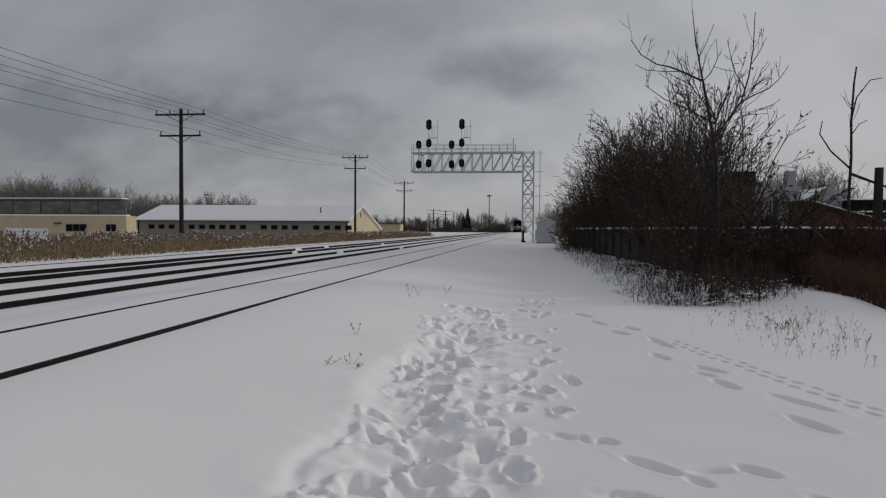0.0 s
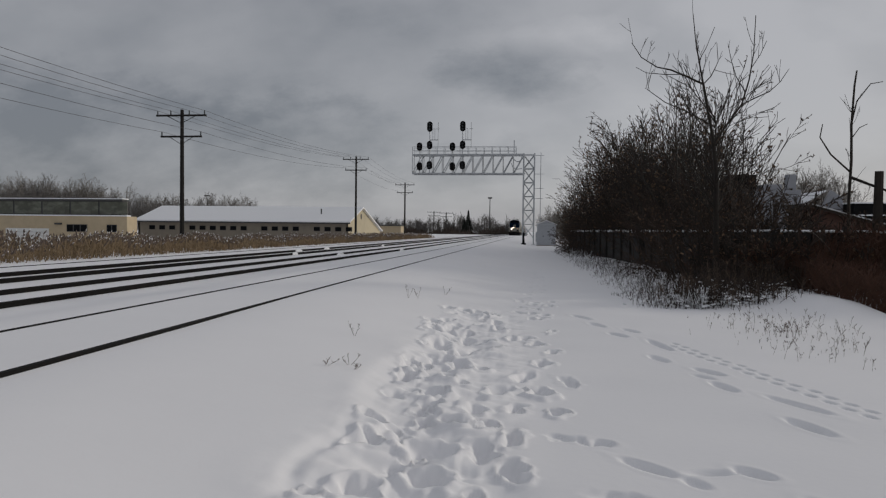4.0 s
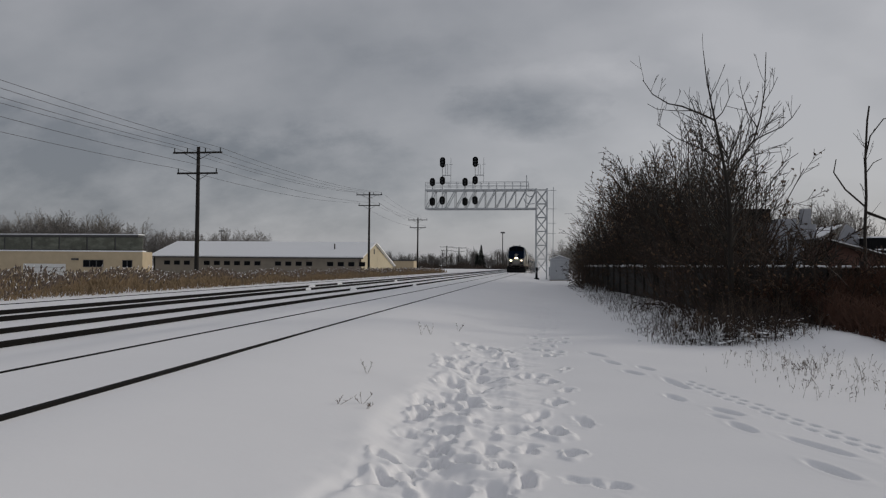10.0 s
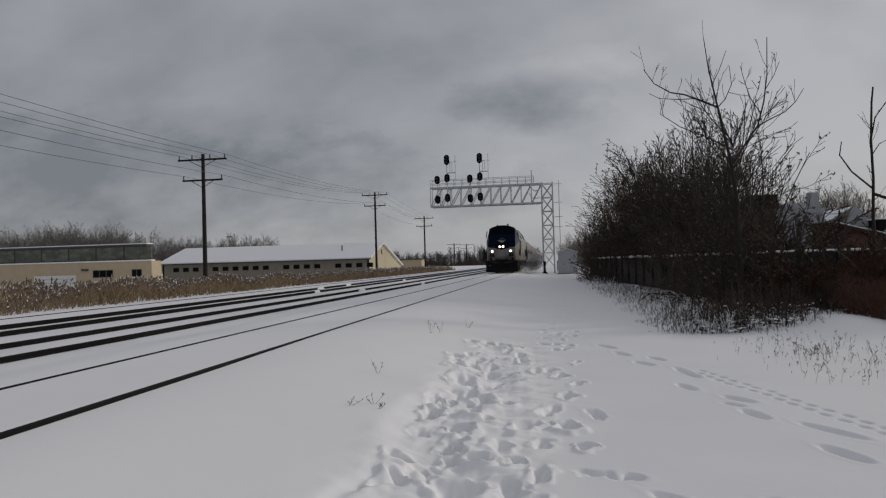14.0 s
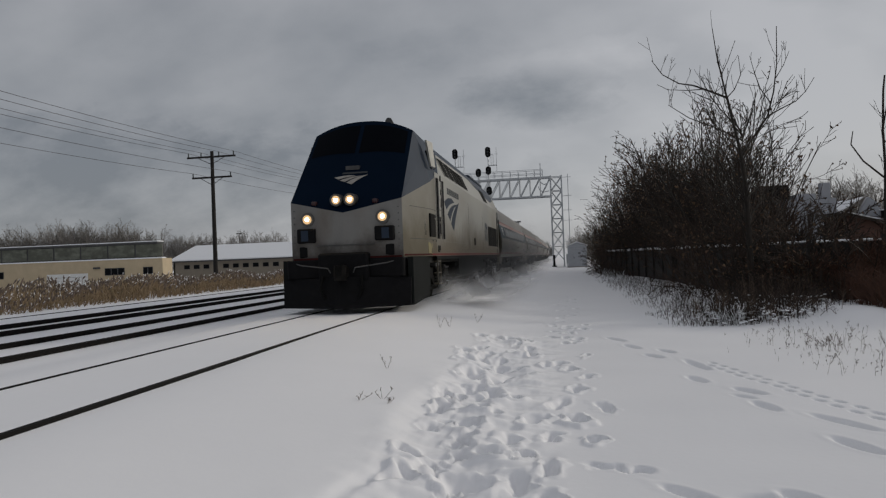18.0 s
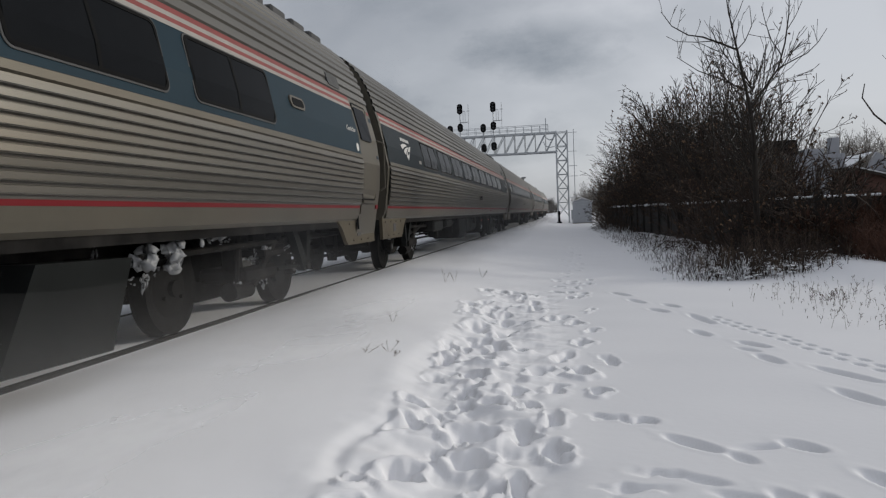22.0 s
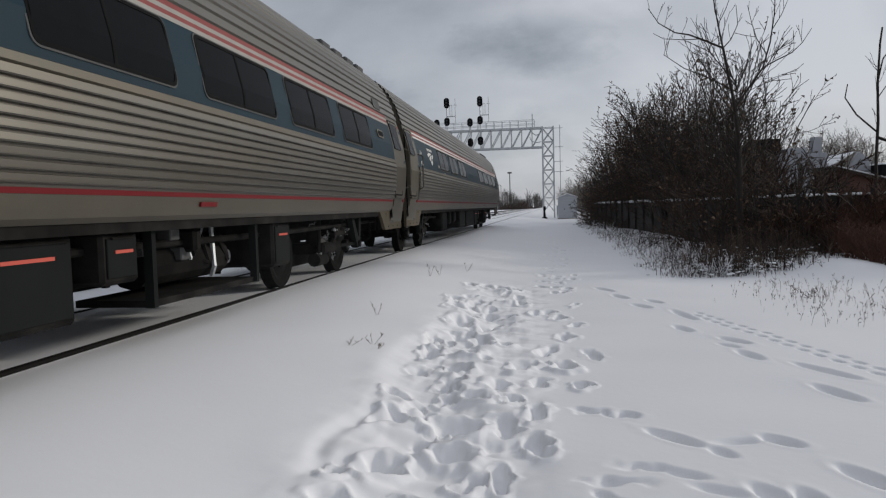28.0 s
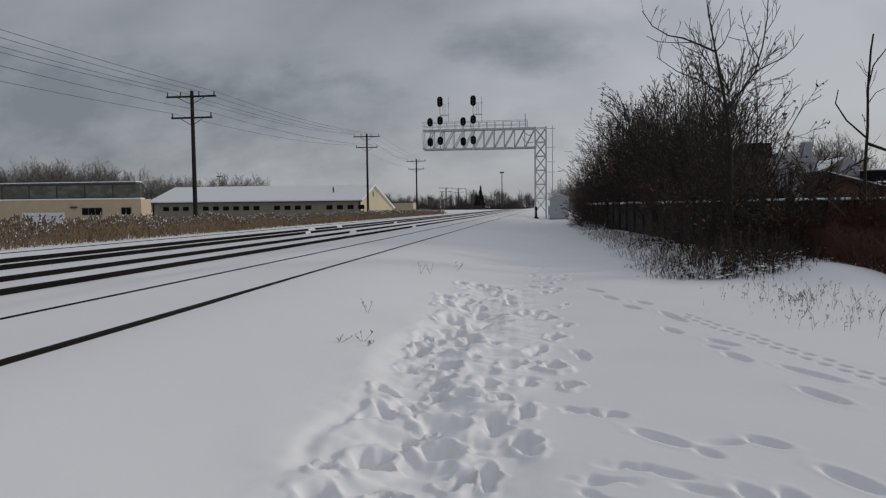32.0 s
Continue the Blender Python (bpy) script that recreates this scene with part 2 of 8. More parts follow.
M = dict(
    snow=mat("snow", (0.83, 0.83, 0.85), 0.75, var=0.02, scale=0.7, bump=0.08, bscale=14, spec=0.2),
    snow_cap=mat("snow_cap", (0.84, 0.85, 0.87), 0.8, var=0.03, scale=3, bump=0.3, bscale=30, spec=0.2),
    rail=mat("rail_steel", (0.007, 0.006, 0.0055), 0.8, 0.0, var=0.2, scale=8, spec=0.15),
    galv=mat("galvanised_steel", (0.48, 0.50, 0.52), 0.5, 0.35, var=0.1, scale=4),
    black=mat("black_paint", (0.008, 0.008, 0.009), 0.75, spec=0.12, var=0.3, scale=8),
    lens=mat("dark_lens", (0.02, 0.025, 0.03), 0.15, var=0.1),
    pole=mat("weathered_pole", (0.016, 0.0135, 0.0115), 0.9, var=0.3, scale=3, stretch=(4, 4, .4), bump=0.4, bscale=20, random_tone=0.3),
    wire=mat("wire", (0.05, 0.05, 0.055), 0.6, var=0.1),
    glassy=mat("glazed_insulator", (0.05, 0.06, 0.06), 0.2, var=0.1),
    metal_box=mat("grey_housing", (0.42, 0.44, 0.47), 0.5, var=0.1, scale=3),
    buff=mat("buff_render", (0.52, 0.42, 0.28), 0.85, var=0.1, scale=1.2, bump=0.2, bscale=10),
    cream=mat("sunlit_gable_cream", (0.54, 0.47, 0.33), 0.8, var=0.08, scale=1.0),
    greywall=mat("grey_block", (0.27, 0.235, 0.185), 0.85, var=0.15, scale=1.0, bump=0.2, bscale=8),
    trim=mat("dark_trim", (0.09, 0.09, 0.09), 0.7, var=0.2, spec=0.2),
    grille=mat("dusty_grille", (0.022, 0.021, 0.019), 0.8, var=0.3, spec=0.15),
    door_white=mat("white_door", (0.72, 0.72, 0.70), 0.6, var=0.06),
    glass=mat("dark_glass", (0.011, 0.012, 0.0135), 0.18, var=0.1, spec=0.10),
    mesh_green=mat("weathered_glazing", (0.11, 0.115, 0.085), 0.55, var=0.35, scale=0.6, streak=((0.19, 0.20, 0.16), (0.9, 0.9, 1.6), 0.75)),
    reed=mat("dry_reed", (0.26, 0.185, 0.105), 0.85, var=0.25, scale=2, random_tone=0.35),
    plume=mat("reed_plume", (0.17, 0.13, 0.105), 0.95, var=0.3, scale=5, random_tone=0.5),
    bark=mat("bare_bark", (0.032, 0.025, 0.019), 0.9, var=0.3, scale=6, random_tone=0.25),
    bark2=mat("reddish_twig", (0.050, 0.031, 0.021), 0.9, var=0.3, scale=6, random_tone=0.35),
    # haze mixed into both far bark tones, paler than the near bark
    greybark=mat("haze_bark", (0.25, 0.232, 0.21), 0.9, var=0.3, scale=6, random_tone=0.25),
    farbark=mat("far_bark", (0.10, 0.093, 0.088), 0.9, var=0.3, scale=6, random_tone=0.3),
    deadleaf=mat("dead_leaf", (0.155, 0.092, 0.052), 0.9, var=0.3, scale=9, random_tone=0.5),
    weed=mat("dry_weed", (0.15, 0.105, 0.075), 0.9, var=0.3, scale=9, random_tone=0.4),
    brush=mat("dark_brush", (0.055, 0.038, 0.029), 0.9, var=0.3, scale=9, random_tone=0.5),
    rust_brush=mat("rusty_brush", (0.088, 0.040, 0.024), 0.9, var=0.3, scale=6, random_tone=0.45),
    fence=mat("dark_fence_board", (0.030, 0.026, 0.023), 0.9, var=0.3, scale=3, stretch=(5, 5, .5), random_tone=0.4),
    conifer=mat("conifer_green", (0.02, 0.028, 0.02), 0.9, var=0.3, scale=5),
    tank=mat("pale_tank", (0.30, 0.31, 0.335), 0.6, var=0.12, scale=1.2),
    brick=mat("dark_red_brick", (0.16, 0.085, 0.065), 0.9, var=0.2, scale=4, random_tone=0.3),
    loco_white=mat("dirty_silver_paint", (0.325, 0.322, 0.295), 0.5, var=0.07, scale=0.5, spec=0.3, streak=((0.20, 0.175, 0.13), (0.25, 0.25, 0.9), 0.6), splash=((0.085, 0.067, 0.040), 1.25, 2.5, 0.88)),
    loco_nose=mat("nose_silver_paint", (0.19, 0.187, 0.178), 0.42, var=0.12, scale=1.5, spec=0.3, streak=((0.085, 0.064, 0.048), (1.6, 1.6, 0.8), 0.7), splash=((0.040, 0.032, 0.026), 1.12, 1.72, 0.9)),
    navy=mat("navy_paint", (0.0035, 0.0095, 0.021), 0.5, var=0.12, scale=1.0, spec=0.04),
    screen=mat("windscreen_glass", (0.003, 0.004, 0.006), 0.3, var=0.1, spec=0.04),
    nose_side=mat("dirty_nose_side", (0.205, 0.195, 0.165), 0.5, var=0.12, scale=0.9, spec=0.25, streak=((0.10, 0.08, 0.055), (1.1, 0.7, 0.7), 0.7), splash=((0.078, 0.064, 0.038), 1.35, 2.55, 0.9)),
    slate=mat("slate_blue_paint", (0.027, 0.039, 0.060), 0.5, var=0.1, scale=1.0, spec=0.1),
    red=mat("red_stripe_paint", (0.165, 0.013, 0.017), 0.6, spec=0.12, var=0.15, scale=1.2),
    red_dirty=mat("grimy_red_stripe", (0.075, 0.014, 0.013), 0.75, spec=0.1, var=0.3, scale=2.0),
    underframe=mat("grimy_underframe", (0.010, 0.0092, 0.0086), 0.9, var=0.4, scale=3, spec=0.12, streak=((0.042, 0.039, 0.036), (2.6, 2.6, 2.6), 0.5)),
    tan_skirt=mat("tan_grimy_skirt", (0.105, 0.086, 0.056), 0.6, 0.2, var=0.25, scale=1.5, spec=0.2, streak=((0.05, 0.04, 0.028), (1.2, 1.2, 0.9), 0.6)),
    skirt=mat("grey_skirt", (0.014, 0.0155, 0.015), 0.85, spec=0.08, var=0.2, scale=1.5),
    steel=mat("fluted_stainless", (0.155, 0.147, 0.130), 0.40, 0.72, var=0.12, scale=0.8, col2=(0.092, 0.086, 0.074), stretch=(1, .25, 1), streak=((0.10, 0.08, 0.055), (0.3, 0.35, 1.6), 0.5)),
    steel_plain=mat("plain_stainless", (0.098, 0.087, 0.065), 0.47, 0.45, var=0.18, scale=1.2, streak=((0.11, 0.085, 0.06), (0.8, 0.8, 0.6), 0.5)),
    steel_dull=mat("dull_fluted_stainless", (0.112, 0.106, 0.094), 0.42, 0.72, var=0.12, scale=0.8, col2=(0.07, 0.063, 0.05), stretch=(1, .25, 1), streak=((0.07, 0.056, 0.04), (0.3, 0.35, 1.6), 0.55)),
    band_dark=mat("sooty_window_band", (0.0045, 0.012, 0.017), 0.5, var=0.2, scale=1.0, spec=0.10),
    teal=mat("window_band_blue", (0.006, 0.025, 0.039), 0.5, var=0.12, scale=1.0, spec=0.10),
    white_stripe=mat("white_stripe_paint", (0.62, 0.60, 0.56), 0.5, var=0.08),
    stripe_dull=mat("dull_white_stripe", (0.34, 0.32, 0.29), 0.6, var=0.12, spec=0.2),
    salmon=mat("faded_red_stripe", (0.25, 0.055, 0.05), 0.55, spec=0.2, var=0.15),
    rubber=mat("black_rubber", (0.008, 0.008, 0.008), 0.85, spec=0.1, var=0.3, scale=4),
    wheel=mat("wheel_steel", (0.0085, 0.008, 0.0076), 0.85, 0.0, spec=0.08, var=0.3, scale=5),
    lamp=mat("headlamp_glow", (1.0, 0.78, 0.47), 0.3, emit=260.0, var=0.0),
    lamp_bowl=mat("lit_reflector", (1.0, 0.62, 0.28), 0.3, emit=0.7, var=0.0),
    lamp_rim=mat("lamp_rim", (0.10, 0.095, 0.09), 0.4, 0.5, var=0.1),
    redlens=mat("red_lens", (0.03, 0.004, 0.006), 0.3, var=0.1),
    sticker=mat("orange_red_sticker", (0.55, 0.07, 0.04), 0.6, var=0.1),
    grimy_snow=mat("grimy_snow", (0.075, 0.075, 0.073), 0.85, var=0.45, scale=6, streak=((0.02, 0.019, 0.018), (4.0, 4.0, 4.0), 0.7)),
    ice=mat("packed_ice", (0.30, 0.305, 0.31), 0.5, var=0.2, scale=6),
    grey_ink=mat("grey_lettering", (0.06, 0.065, 0.07), 0.6, spec=0.1, var=0.1),
    ochre=mat("ochre_notice", (0.24, 0.205, 0.09), 0.7, var=0.2, scale=4, streak=((0.09, 0.075, 0.05), (3.0, 3.0, 3.0), 0.8)),
)

for name in ("navy", "screen"):
    M[name].node_tree.nodes["Principled BSDF"].inputs["IOR"].default_value = 1.2
M["glass"].node_tree.nodes["Principled BSDF"].inputs["IOR"].default_value = 1.14      # dusty panes mirror little


# ---------------------------------------------------------------- mesh helpers
def link_mesh(name, bm, material, parent=None, label="", smooth=False):
    me = bpy.data.meshes.new(name)
    bm.to_mesh(me)
    bm.free()
    me.materials.append(M[material])
    if smooth:
        me.polygons.foreach_set("use_smooth", [True] * len(me.polygons))
    ob = new(name, me)
    if parent is not None:
        ob.parent = parent
    if label:
        tagged(ob, label)
    return ob


def part(name, bm, material, parent, label="", smooth=False):
    return link_mesh(name, bm, material, parent, label, smooth)


def raw(name, verts, faces, material, parent=None, label="", smooth=False):
    me = bpy.data.meshes.new(name)
    me.from_pydata(verts, [], faces)
    me.materials.append(M[material])
    if smooth:
        me.polygons.foreach_set("use_smooth", [True] * len(me.polygons))
    ob = new(name, me)
    if parent is not None:
        ob.parent = parent
    if label:
        tagged(ob, label)
    return ob


def thing(name, m, label, category, group="", kind=""):
    e = new(name)
    e.empty_display_size = 0.2
    e.matrix_basis = m
    return tagged(e, label, category, group, kind)


def box(x0, x1, y0, y1, z0, z1, bevel=0.0, bm=None):
    b = bm or bmesh.new()
    g = bmesh.ops.create_cube(b, size=1.0, matrix=Matrix.Translation(((x0 + x1) / 2, (y0 + y1) / 2, (z0 + z1) / 2)) @ Matrix.Diagonal((abs(x1 - x0), abs(y1 - y0), abs(z1 - z0), 1)))
    if bevel:
        ed = {e for v in g["verts"] for e in v.link_edges}
        bmesh.ops.bevel(b, geom=list(ed), offset=bevel, segments=1, affect="EDGES")
    return b


def rod(p, q, r, sides=6, bm=None, r2=None):
    b = bm or bmesh.new()
    p, q = Vector(p), Vector(q)
    d = q - p
    m = Matrix.Translation((p + q) / 2) @ d.to_track_quat("Z", "Y").to_matrix().to_4x4()
    bmesh.ops.create_cone(b, cap_ends=True, segments=sides, radius1=r, radius2=r if r2 is None else r2, depth=d.length, matrix=m)
    return b


def path_rod(points, r, sides=6, bm=None):
    b = bm or bmesh.new()
    for p, q in zip(points, points[1:]):
        rod(p, q, r, sides, b)
    return b


def prism(outline, axis, a, c, bm=None):
    """A flat outline pushed from a to c along an axis (0, 1, 2)."""
    b = bm or bmesh.new()
    def at(p, w):
        v = list(p)
        v.insert(axis, w)
        return v
    lo, hi = [b.verts.new(at(p, a)) for p in outline], [b.verts.new(at(p, c)) for p in outline]
    n = len(outline)
    b.faces.new(lo)
    b.faces.new(hi[::-1])
    for i in range(n):
        b.faces.new((lo[i], hi[i], hi[(i + 1) % n], lo[(i + 1) % n]))
    bmesh.ops.recalc_face_normals(b, faces=b.faces[:])
    return b


def tube(V, F, p, q, r0, r1, sides=3):
    """Adds a bare tapered tube to plain lists."""
    p, q = Vector(p), Vector(q)
    d = (q - p).normalized()
    a = d.orthogonal().normalized()
    b = d.cross(a)
    n = len(V)
    for c, r in ((p, r0), (q, r1)):
        for i in range(sides):
            w = 2 * math.pi * i / sides
            V.append(tuple(c + (a * math.cos(w) + b * math.sin(w)) * r))
    for i in range(sides):
        F.append((n + i, n + (i + 1) % sides, n + sides + (i + 1) % sides, n + sides + i))


def sweep(V, F, points, radii, sides=6):
    """One unbroken tapered tube through several points."""
    pts = [Vector(p) for p in points]
    n0 = len(V)
    for i, p in enumerate(pts):
        d = (pts[min(i + 1, len(pts) - 1)] - pts[max(i - 1, 0)]).normalized()
        a = d.cross(Vector((0.3, 1, 0.1))).normalized()
        b = d.cross(a)
        for k in range(sides):
            w = 2 * math.pi * k / sides
            V.append(tuple(p + (a * math.cos(w) + b * math.sin(w)) * radii[i]))
    for i in range(len(pts) - 1):
        for k in range(sides):
            q = n0 + i * sides
            F.append((q + k, q + (k + 1) % sides, q + sides + (k + 1) % sides, q + sides + k))


def solid_poly(points, depth_vec, bm=None):
    """A thin plate: 3D outline plus the same outline shifted by depth_vec."""
    b = bm or bmesh.new()
    dv = Vector(depth_vec)
    lo, hi = [b.verts.new(p) for p in points], [b.verts.new(Vector(p) + dv) for p in points]
    n = len(points)
    b.faces.new(lo)
    b.faces.new(hi[::-1])
    for i in range(n):
        b.faces.new((lo[i], hi[i], hi[(i + 1) % n], lo[(i + 1) % n]))
    bmesh.ops.recalc_face_normals(b, faces=b.faces[:])
    return b


def mist_mat(name, strength, low, top, length, lead, fall, across=None):
    """Airborne powder snow: a thin white film that thins out with height and towards its ends."""
    m = bpy.data.materials.new(name)
    m.use_nodes = True
    nt = m.node_tree
    nt.nodes.clear()
    out = nt.nodes.new("ShaderNodeOutputMaterial")
    mix = nt.nodes.new("ShaderNodeMixShader")
    clear = nt.nodes.new("ShaderNodeBsdfTransparent")
    film = nt.nodes.new("ShaderNodeBsdfDiffuse")
    film.inputs[0].default_value = (0.93, 0.93, 0.94, 1)
    lift = nt.nodes.new("ShaderNodeCombineXYZ")      # powder in the air is lit from above and from the sun's side
    for k, v in enumerate((0.45, 0.29, 0.84)):
        lift.inputs[k].default_value = v
    nt.links.new(lift.outputs[0], film.inputs["Normal"])
    co = nt.nodes.new("ShaderNodeTexCoord")
    sep = nt.nodes.new("ShaderNodeSeparateXYZ")
    nt.links.new(co.outputs["Object"], sep.inputs[0])

    def ranged(src, a, b, c, d, smooth=True):
        n = nt.nodes.new("ShaderNodeMapRange")
        n.interpolation_type = "SMOOTHSTEP" if smooth else "LINEAR"
        for i, v in enumerate((a, b, c, d)):
            n.inputs[i + 1].default_value = v
        nt.links.new(src, n.inputs[0])
        return n.outputs[0]

    def times(a, b):
        n = nt.nodes.new("ShaderNodeMath")
        n.operation = "MULTIPLY"
        for i, v in enumerate((a, b)):
            if isinstance(v, float):
                n.inputs[i].default_value = v
            else:
                nt.links.new(v, n.inputs[i])
        return n.outputs[0]

    def power(a, p):
        n = nt.nodes.new("ShaderNodeMath")
        n.operation = "POWER"
        nt.links.new(a, n.inputs[0])
        n.inputs[1].default_value = p
        return n.outputs[0]

    mp = nt.nodes.new("ShaderNodeMapping")
    mp.inputs["Scale"].default_value = (1.0, 0.55, 1.2)
    nt.links.new(co.outputs["Object"], mp.inputs[0])
    n = nt.nodes.new("ShaderNodeTexNoise")
    n.inputs["Scale"].default_value, n.inputs["Detail"].default_value, n.inputs["Roughness"].default_value = 0.9, 5, 0.55
    nt.links.new(mp.outputs[0], n.inputs["Vector"])
    a = times(ranged(n.outputs[0], 0.3, 0.7, 0.62, 1.0), times(ranged(sep.outputs[2], low + 0.10, low + 0.34, 0.0, 1.0), power(ranged(sep.outputs[2], low + 0.15, top, 1.0, 0.0, False), fall)))
    a = times(a, times(ranged(sep.outputs[1], 0.0, lead, 0.0, 1.0), ranged(sep.outputs[1], length - 3.0, length, 1.0, 0.0)))
    a = times(a, strength)
    if across:
        c = (across[0] + across[1]) / 2
        a = times(a, times(ranged(sep.outputs[0], across[0], c, 0.0, 1.0), ranged(sep.outputs[0], c, across[1], 1.0, 0.0)))
    for p, q in ((clear, mix.inputs[1]), (film, mix.inputs[2])):
        nt.links.new(p.outputs[0], q)
    nt.links.new(a, mix.inputs[0])
    nt.links.new(mix.outputs[0], out.inputs[0])
    return m


# ---------------------------------------------------------------- ground: one snow sheet
TRACK_X = (-4.55, -8.6, -12.55)
TRACK_Z = (0.0, -0.08, -0.12)
rng = random.Random(7)


def spaced(stops):
    """Grid lines: (from, to, step at from, step at to) stretches, one after another."""
    out = []
    for a, b, s0, s1 in stops:
        x = a
        while x < b - 1e-6:
            out.append(x)
            f = (x - a) / (b - a)
            x += s0 + (s1 - s0) * f
    out.append(stops[-1][1])
    return np.array(out)


def smooth(a, b, x):
    t = np.clip((x - a) / (b - a), 0, 1)
    return t * t * (3 - 2 * t)


def waves(x, y, seed, size):
    r = np.random.RandomState(seed)
    h = np.zeros(np.broadcast(x, y).shape)
    for k in range(9):
        a, f, p = r.rand() * 6.28, (0.6 + 1.6 * r.rand()) / size, r.rand() * 6.28
        h = h + np.sin((x * np.cos(a) + y * np.sin(a)) * 6.28 * f + p) / 9
    return h


def base_height(x, y):
    z = -0.010 + 0.0 * x
    z = z - 0.165 * smooth(-5.6, -7.4, x) - 0.06 * smooth(-10.2, -11.4, x) - 0.08 * smooth(-14.2, -17.5, x)
    z = z - 0.026 * smooth(-3.84, -3.76, x) * (1 - smooth(6.5, 12.0, y + 1.2 * waves(x, y, 14, 4.0)))
    z = z - 0.452 * smooth(-3.7, 0.3, x)
    z = z - 1.35 * smooth(-26.5, -36.0, x) * (1 - smooth(190.0, 260.0, y))      # low ground beyond the reeds
    z = z + 0.33 * np.exp(-(((x - 8.2) / 2.3) ** 2 + ((y - 17.5) / 2.6) ** 2)) + 0.16 * np.exp(-(((x - 5.0) / 1.6) ** 2 + ((y - 17.0) / 3.0) ** 2)) + 0.16 * np.exp(-(((x - 5.75) / 0.8) ** 2 + ((y - 14.9) / 1.3) ** 2)) - 0.22 * smooth(6.4, 7.2, x) * smooth(11.5, 13.0, y) * (1 - smooth(15.5, 16.5, y))
    soft = smooth(-3.2, -1.5, x)
    z = z + soft * (0.05 * waves(x, y, 3, 9.0) + 0.018 * waves(x, y, 5, 2.2))
    z = z + 0.01 * waves(x, y, 8, 3.0) * smooth(-13, -16, x)
    return z


PRINTS = []            # x, y, heading, half length, half width, depth, edge: how crisp


def trodden(rows, deep, grow=1.02):
    """Boot holes: x, y, half width, half length."""
    for x, y, wd, ln in rows:
        PRINTS.append((x, y, rng.uniform(-0.25, 0.25), max(0.66 * ln, 0.07), max(grow * wd, 0.055), deep * rng.uniform(0.8, 1.15) * min(1.0, 0.55 + 2.6 * wd), 0.30))


def dragged(rows, wide, deep):
    """Shallow dragged prints between two ends."""
    for x0, y0, x1, y1 in rows:
        ln = math.hypot(x1 - x0, y1 - y0)
        PRINTS.append(((x0 + x1) / 2, (y0 + y1) / 2, math.atan2(x0 - x1, y1 - y0), 0.5 * ln + 0.03, wide, deep, 0.12))


# the churned patch nearest the viewer
trodden(((-0.66, 4.77, 0.19, 0.24), (-0.33, 4.83, 0.09, 0.34), (-0.60, 4.27, 0.13, 0.22), (-0.45, 3.85, 0.05, 0.20), (-0.97, 3.88, 0.10, 0.20), (-1.08, 4.70, 0.08, 0.26),
         (-1.11, 3.34, 0.08, 0.14), (-0.79, 3.43, 0.06, 0.13), (-0.61, 3.40, 0.06, 0.12), (-0.29, 4.00, 0.06, 0.22), (-0.32, 3.55, 0.11, 0.09), (-1.16, 5.24, 0.09, 0.15)), 0.135)
trodden(((-0.57, 5.47, 0.09, 0.16), (-0.31, 5.49, 0.06, 0.12), (-0.10, 5.24, 0.07, 0.26), (-0.07, 4.54, 0.07, 0.25), (-0.45, 5.87, 0.09, 0.14), (-0.10, 6.09, 0.07, 0.29),
         (-1.14, 3.63, 0.07, 0.07), (-0.80, 5.35, 0.06, 0.20), (-0.86, 5.76, 0.05, 0.35), (-0.86, 4.30, 0.06, 0.12), (-0.15, 3.55, 0.06, 0.10)), 0.115)
# the winding lane along the bank
trodden(((-1.16, 6.87, 0.08, 0.40), (-1.17, 6.08, 0.08, 0.26), (-0.84, 6.29, 0.11, 0.31), (-1.27, 7.55, 0.07, 0.29), (-1.02, 7.92, 0.16, 0.45), (-0.80, 8.73, 0.08, 0.62),
         (-0.73, 7.71, 0.09, 0.44), (-0.82, 7.00, 0.11, 0.20), (-1.13, 8.87, 0.13, 0.48), (-1.27, 8.70, 0.06, 0.29), (-1.31, 9.97, 0.12, 0.34), (-1.47, 10.67, 0.11, 0.23)), 0.13)
# the single trail on its other side
trodden(((-0.04, 7.56, 0.09, 0.44), (0.13, 6.78, 0.11, 0.28), (0.40, 7.45, 0.07, 0.36), (0.16, 8.42, 0.10, 0.26), (0.32, 9.32, 0.07, 0.28),
         (0.33, 11.08, 0.04, 0.26), (-0.27, 6.68, 0.08, 0.32), (-0.06, 10.28, 0.11, 0.30), (0.10, 9.89, 0.09, 0.24), (0.26, 6.08, 0.06, 0.19)), 0.105)
for i in range(26):             # scuffs along the lane
    y = 3.3 + 6.4 * rng.random()
    trodden([(-0.95 + 0.25 * smooth(6.0, 4.0, y) + rng.gauss(0, 0.22), y, rng.uniform(0.04, 0.08), rng.uniform(0.06, 0.16))], 0.08, 1.0)
for i in range(34):             # where many feet have stood
    trodden([(rng.uniform(-1.5, -0.2), 9.7 + 2.9 * rng.random(), rng.uniform(0.06, 0.12), rng.uniform(0.12, 0.26))], 0.10, 1.0)
for i in range(15):
    trodden([(0.1 + rng.uniform(-0.38, 0.38), 12.4 + 3.2 * rng.random(), rng.uniform(0.06, 0.1), rng.uniform(0.14, 0.22))], 0.08, 1.0)
for i in range(18):
    trodden([(0.05 + rng.uniform(-0.3, 0.3), 15.5 + i * 0.8, 0.10, 0.16)], 0.06, 1.0)
